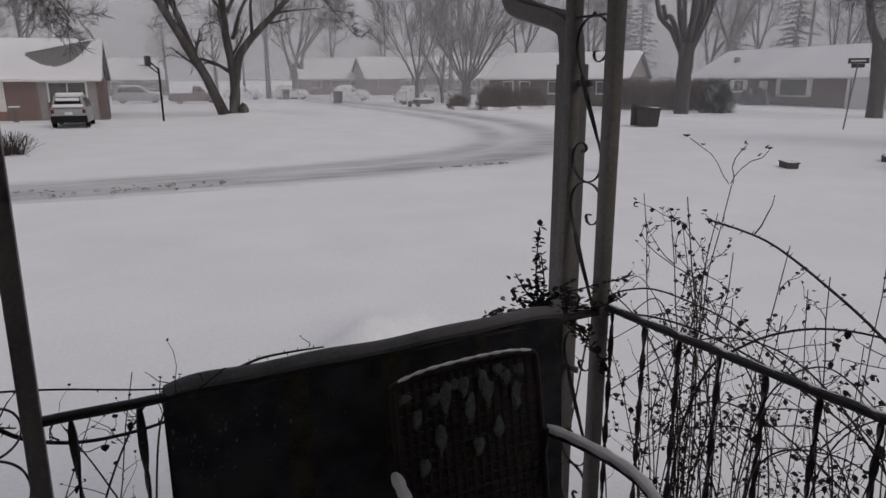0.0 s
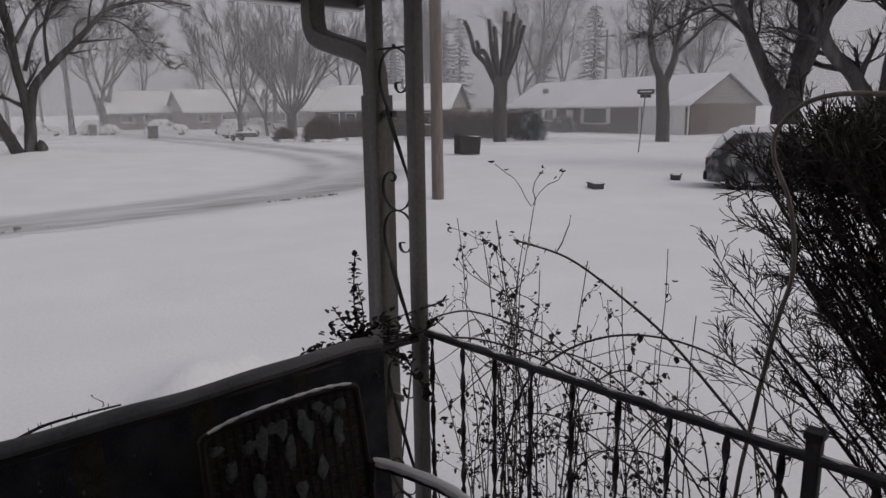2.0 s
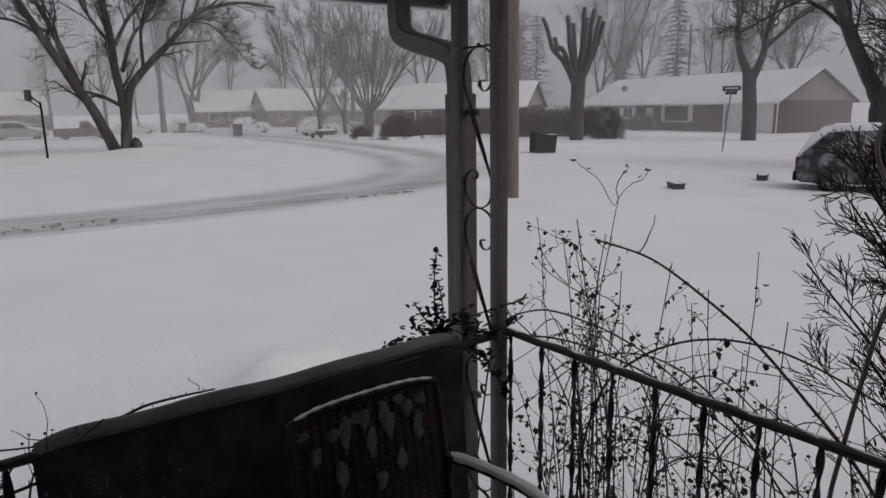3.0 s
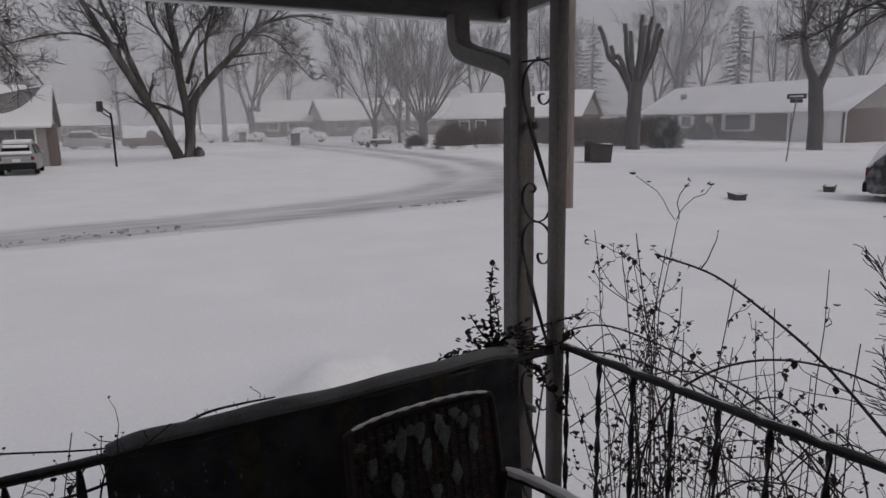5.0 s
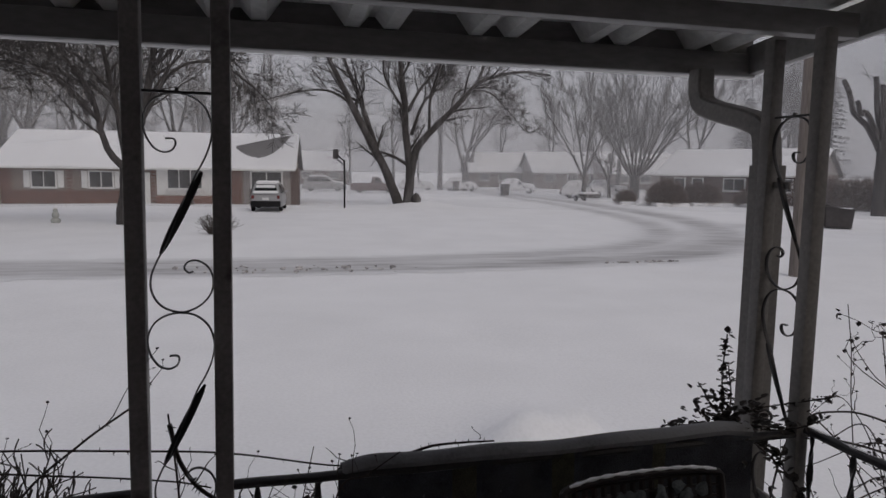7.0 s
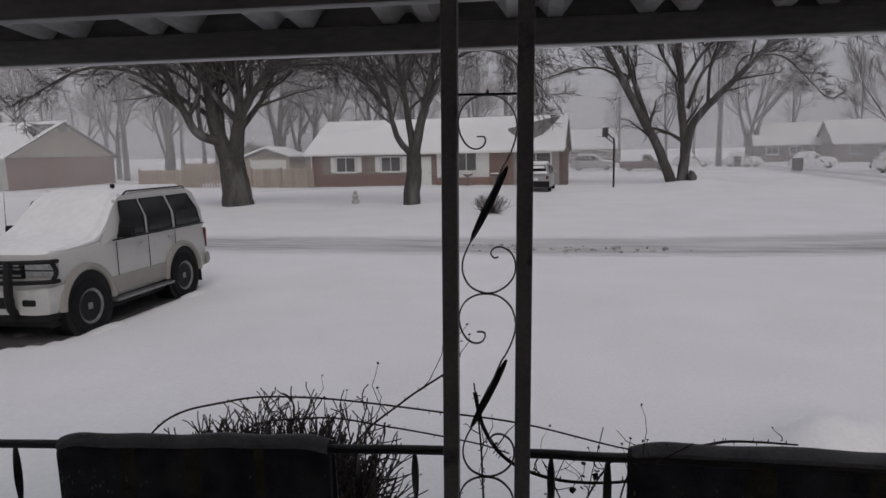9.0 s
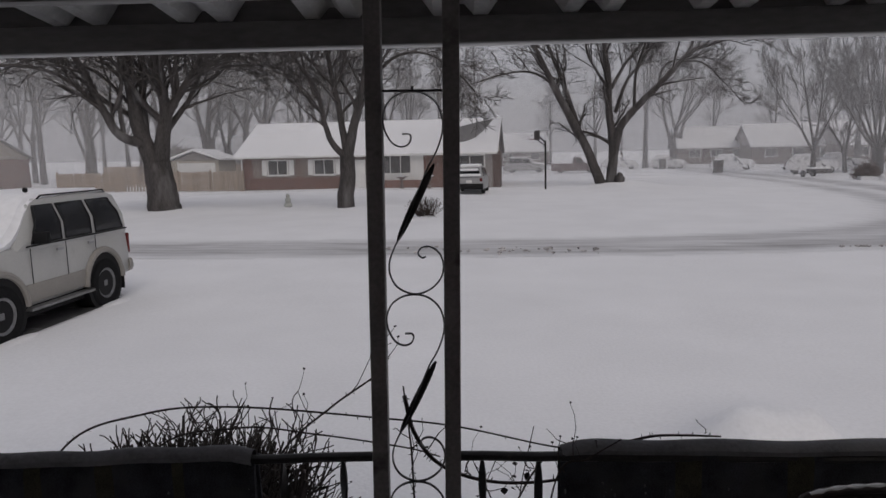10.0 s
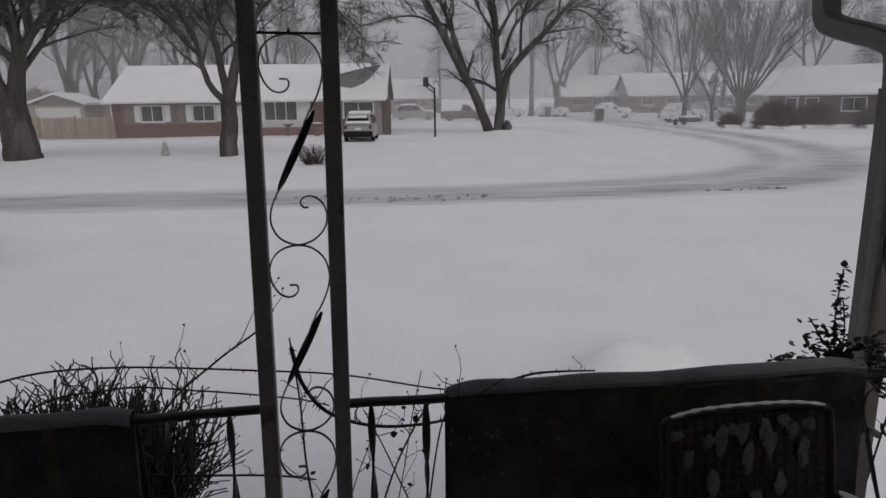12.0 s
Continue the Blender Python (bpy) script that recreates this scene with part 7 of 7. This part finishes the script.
for k in range(26):
    x, y = rng.uniform(1.92, 2.4), rng.uniform(-1.2, 0.5)
    dy = rng.choice((-1, 1)) * rng.uniform(0.3, 0.7)
    top = rng.uniform(0.4, 0.8)
    cane("bramble_cane", LBL, [(x, y, -0.75), (x + rng.gauss(0, 0.05), y + 0.15 * dy, top * 0.5), (x + rng.gauss(0, 0.05), y + 0.5 * dy, top), (x + rng.gauss(0, 0.05), y + dy, top * rng.uniform(0.6, 1.05))], rng.uniform(0.0025, 0.0042), 600 + k, 24, 5)
# canes tangled through the front railing and round the open column
cane("bramble_cane", LBL, [(-1.55, 0.25, -0.7), (-1.45, 0.18, 0.3), (-1.15, 0.12, 0.76), (-0.85, 0.10, 0.895), (-0.55, 0.08, 0.935), (-0.12, 0.05, 0.930), (0.10, 0.045, 0.915), (0.34, 0.06, 0.865), (0.46, 0.10, 0.84)], 0.0040, 71, 46, 2)
cane("bramble_cane", LBL, [(-1.2, 0.3, -0.7), (-1.1, 0.2, 0.3), (-0.85, 0.12, 0.76), (-0.55, 0.07, 0.875), (-0.30, 0.05, 0.875), (-0.05, 0.045, 0.85), (0.05, 0.04, 0.83)], 0.0038, 72, 40, 4)
cane("bramble_cane", LBL, [(-0.75, 0.25, -0.1), (-0.60, 0.16, 0.5), (-0.42, 0.09, 0.80), (-0.25, 0.05, 0.96), (-0.10, 0.04, 1.075), (-0.10, 0.04, 1.14)], 0.0040, 73, 36, 10)
cane("bramble_cane", LBL, [(-0.045, 0.04, 1.00), (-0.02, 0.035, 0.90), (0.04, 0.03, 0.82), (0.14, 0.035, 0.775), (0.26, 0.04, 0.765), (0.40, 0.05, 0.785), (0.52, 0.12, 0.82)], 0.0060, 74, 40, 5)
cane("bramble_cane", LBL, [(0.10, 0.3, -0.7), (0.02, 0.12, 0.2), (-0.02, 0.05, 0.6), (-0.03, 0.04, 0.85), (-0.045, 0.03, 1.03)], 0.0042, 75, 30, 8)
cane("bramble_cane", LBL, [(0.05, 0.3, -0.6), (0.12, 0.15, 0.2), (0.20, 0.08, 0.55), (0.28, 0.06, 0.75), (0.34, 0.07, 0.84)], 0.0040, 76, 24, 6)
cane("bramble_cane", LBL, [(0.42, 0.3, -0.6), (0.34, 0.15, 0.2), (0.22, 0.09, 0.60), (0.14, 0.07, 0.80)], 0.003, 77, 20, 6)
cane("bramble_cane", LBL, [(-0.50, 0.06, 0.62), (-0.30, 0.05, 0.62), (-0.12, 0.05, 0.615), (0.0, 0.05, 0.60)], 0.004, 78, 16, 6)
cane("bramble_cane", LBL, [(0.56, 0.11, 0.865), (0.62, 0.085, 0.893), (0.70, 0.08, 0.900), (0.79, 0.095, 0.894)], 0.0042, 79, 14, 1)
cane("bramble_cane", LBL, [(0.30, 0.2, 0.3), (0.36, 0.0, 0.80), (0.44, -0.02, 0.87), (0.52, -0.03, 0.93)], 0.003, 80, 10, 3)
weed(81, (0.24, 0.16, BZ), (0.30, 0.12, 0.89), 6, 0.07, 2, 0.0026)
weed(83, (0.14, 0.22, BZ), (0.20, 0.12, 0.82), 7, 0.16, 3, 0.0026)


# ---- twiggy bushes ----
def twiggy_bush(name, label, loc, specs, seed, spread, height, count, r=0.006, levels=3, lean=(0, 0), thin=0.0016, flat_top=False, low=0.72):
    rng = random.Random(seed)
    b = thing(name, label, "bush", "", loc)
    wood = Wood()
    spec = dict(wobble=0.14, lift=0.03, droop=-0.02, thin=thin, counts=specs, spread=0.55, min=0.06)
    for k in range(count):
        a = rng.uniform(0, 6.28)
        q = math.sqrt(rng.random())
        p = Vector((math.cos(a) * spread[0] * q * 0.35, math.sin(a) * spread[1] * q * 0.35, 0))
        tip = Vector((math.cos(a) * spread[0] * q + lean[0], math.sin(a) * spread[1] * q + lean[1], height * rng.uniform(low, 1.0) * (1 if flat_top else 1 - 0.35 * q * q)))
        mid = p.lerp(tip, 0.5) + Vector((rng.gauss(0, 0.04), rng.gauss(0, 0.04), 0.05))
        pts = curve_pts([p, mid, tip], 4)
        radii = [r * (1 - 0.6 * i / (len(pts) - 1)) for i in range(len(pts))]
        wood.add(0, pts, radii, 5)
        branch_out(wood, rng, pts, radii, height * 0.42, 0, levels, spec, start=0.35)
    raw("stem_mass", wood.v[0], wood.f[0], M_TWIG, b)["kind"] = "stuff"
    raw("twig_mass", wood.v[1], wood.f[1], M_TWIG, b)["kind"] = "stuff"
    return b


low_bush = twiggy_bush("clipped_bush", "low clipped leafless bush below the porch rail", (-1.22, 1.02, G), (7, 4, 3), 91, (0.56, 0.42), 1.11, 135, 0.0115, 2, thin=0.0034, flat_top=True)
wood = Wood()
rng = random.Random(94)
for k in range(190):
    a, q = rng.uniform(0, 6.28), math.sqrt(rng.random())
    p = Vector((math.cos(a) * 0.54 * q, math.sin(a) * 0.38 * q, 0.75))
    top = p + Vector((p.x * 0.12 + rng.gauss(0, 0.03), p.y * 0.1 + rng.gauss(0, 0.03), rng.uniform(0.20, 0.40) - 0.10 * q * q))
    r = rng.uniform(0.004, 0.009)
    wood.add(0, [p, p.lerp(top, 0.5) + Vector((rng.gauss(0, 0.012), rng.gauss(0, 0.012), 0)), top, top + Vector((0, 0, 0.002))], [r, r, r * 1.1, 0.0005], 6)
raw("stub_mass", wood.v[0], wood.f[0], M_TWIG, low_bush)["kind"] = "stuff"
# big bush: stems fan out from one foot, leaning out past the porch, under a dense matted top
big_bush = thing("twiggy_bush", "large dark twiggy bush beside the porch", "bush", "", (3.38, -1.30, G))
wood = Wood()
rng = random.Random(92)
spec = dict(wobble=0.10, lift=0.02, droop=-0.01, thin=0.0019, counts=(9, 6, 3), spread=0.55, min=0.05)
for k in range(66):
    row = rng.random() if k < 30 else rng.uniform(0.68, 1.0)
    tip = Vector((rng.uniform(-0.62, 0.35), rng.uniform(0.68, 1.20) - 0.30 * abs(row - 0.45) - 0.24 * max(0.0, row - 0.6), 1.32 + 1.08 * row))
    if k > 54:
        tip = Vector((rng.uniform(-0.75, 0.5), rng.uniform(-0.35, 0.75), rng.uniform(1.7, 2.42)))
    foot = Vector((rng.gauss(0, 0.10), rng.gauss(0, 0.10), 0))
    mid = foot.lerp(tip, 0.55) + Vector((0.10, -0.16, -0.08 + rng.gauss(0, 0.05)))
    pts = curve_pts([foot, mid, tip], 6)
    r0 = rng.choice((0.008, 0.010, 0.013, 0.019))
    radii = [r0 * (1 - 0.74 * i / (len(pts) - 1)) for i in range(len(pts))]
    wood.add(0, pts, radii, 6)
    branch_out(wood, rng, pts, radii, 0.29, 0, 3, spec, start=0.56)
raw("stem_mass", wood.v[0], wood.f[0], M_TWIG, big_bush)["kind"] = "stuff"
raw("twig_mass", wood.v[1], wood.f[1], M_TWIG, big_bush)["kind"] = "stuff"
wood = Wood()
for k in range(4200):
    a, q = rng.uniform(0, 6.28), rng.random() ** 0.45
    e_ = rng.uniform(-1, 1)
    flat = math.sqrt(1 - e_ * e_)
    p = Vector((-0.22 + 0.36 * q * math.cos(a) * flat, 0.46 + 0.52 * q * math.sin(a) * flat, 2.22 + 0.21 * q * e_))
    d = Vector((rng.gauss(-0.2, 0.5), rng.gauss(0.35, 0.5), rng.gauss(0.35, 0.45))).normalized()
    wood.add(1, [p, p + d * 0.045, p + d * 0.085 + Vector((0, 0, 0.010))], [0.0036, 0.003, 0.0015], 3)
raw("needle_mass", wood.v[1], wood.f[1], M_TWIG, big_bush)["kind"] = "stuff"
# bowed garden stake
hk = thing("garden_stake", "tan bowed garden stake standing by the bush", "garden stake", loc=(2.6, -0.6, G))
part("rod", tb(curve_pts([(0, 0.12, 0.0), (0, 0.06, 1.0), (0, 0.03, 1.29), (0, -0.03, 1.70), (0, -0.07, 1.90), (0, -0.045, 2.10), (0, 0.02, 2.25), (0, 0.015, 2.34), (0, -0.06, 2.415), (0, -0.20, 2.44), (0.05, -0.42, 2.40), (0.1, -0.6, 2.2)], 6), 0.0075, 7), M_POLE, hk)


# ---- haze: white translucent sheets stand in for falling snow over the far yards ----
def haze_material():
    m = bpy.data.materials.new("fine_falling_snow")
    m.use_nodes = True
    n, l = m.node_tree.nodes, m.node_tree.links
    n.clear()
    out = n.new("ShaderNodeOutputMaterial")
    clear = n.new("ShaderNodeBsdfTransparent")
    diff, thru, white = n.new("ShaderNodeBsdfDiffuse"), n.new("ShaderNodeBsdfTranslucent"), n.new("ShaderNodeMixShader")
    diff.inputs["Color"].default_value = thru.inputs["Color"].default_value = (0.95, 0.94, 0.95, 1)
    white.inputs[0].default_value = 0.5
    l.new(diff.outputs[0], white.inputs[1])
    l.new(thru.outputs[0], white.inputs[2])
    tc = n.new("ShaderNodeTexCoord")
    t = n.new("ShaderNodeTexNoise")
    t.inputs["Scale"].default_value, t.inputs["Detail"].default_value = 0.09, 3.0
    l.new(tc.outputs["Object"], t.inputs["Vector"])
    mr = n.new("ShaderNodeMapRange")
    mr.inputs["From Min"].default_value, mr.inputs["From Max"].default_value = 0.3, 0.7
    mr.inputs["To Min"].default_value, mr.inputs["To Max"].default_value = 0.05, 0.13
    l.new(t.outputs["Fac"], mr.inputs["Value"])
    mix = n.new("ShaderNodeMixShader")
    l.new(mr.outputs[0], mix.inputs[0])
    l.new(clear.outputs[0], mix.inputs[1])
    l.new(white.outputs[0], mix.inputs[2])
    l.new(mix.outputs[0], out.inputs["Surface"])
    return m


M_HAZE = haze_material()
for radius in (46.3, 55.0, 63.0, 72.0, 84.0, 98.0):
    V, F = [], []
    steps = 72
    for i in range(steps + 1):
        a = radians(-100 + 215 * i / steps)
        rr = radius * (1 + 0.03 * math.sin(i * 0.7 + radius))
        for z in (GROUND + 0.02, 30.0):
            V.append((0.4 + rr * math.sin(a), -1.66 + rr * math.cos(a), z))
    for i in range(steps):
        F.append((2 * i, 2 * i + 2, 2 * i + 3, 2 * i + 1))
    sc = raw("snowfall", V, F, M_HAZE)
    # no shadow, so the haze sheets do not darken the distance
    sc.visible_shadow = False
    tagged(sc, "translucent white sheet standing in for snow haze over the street", "snowfall", "falling snow", "stuff")
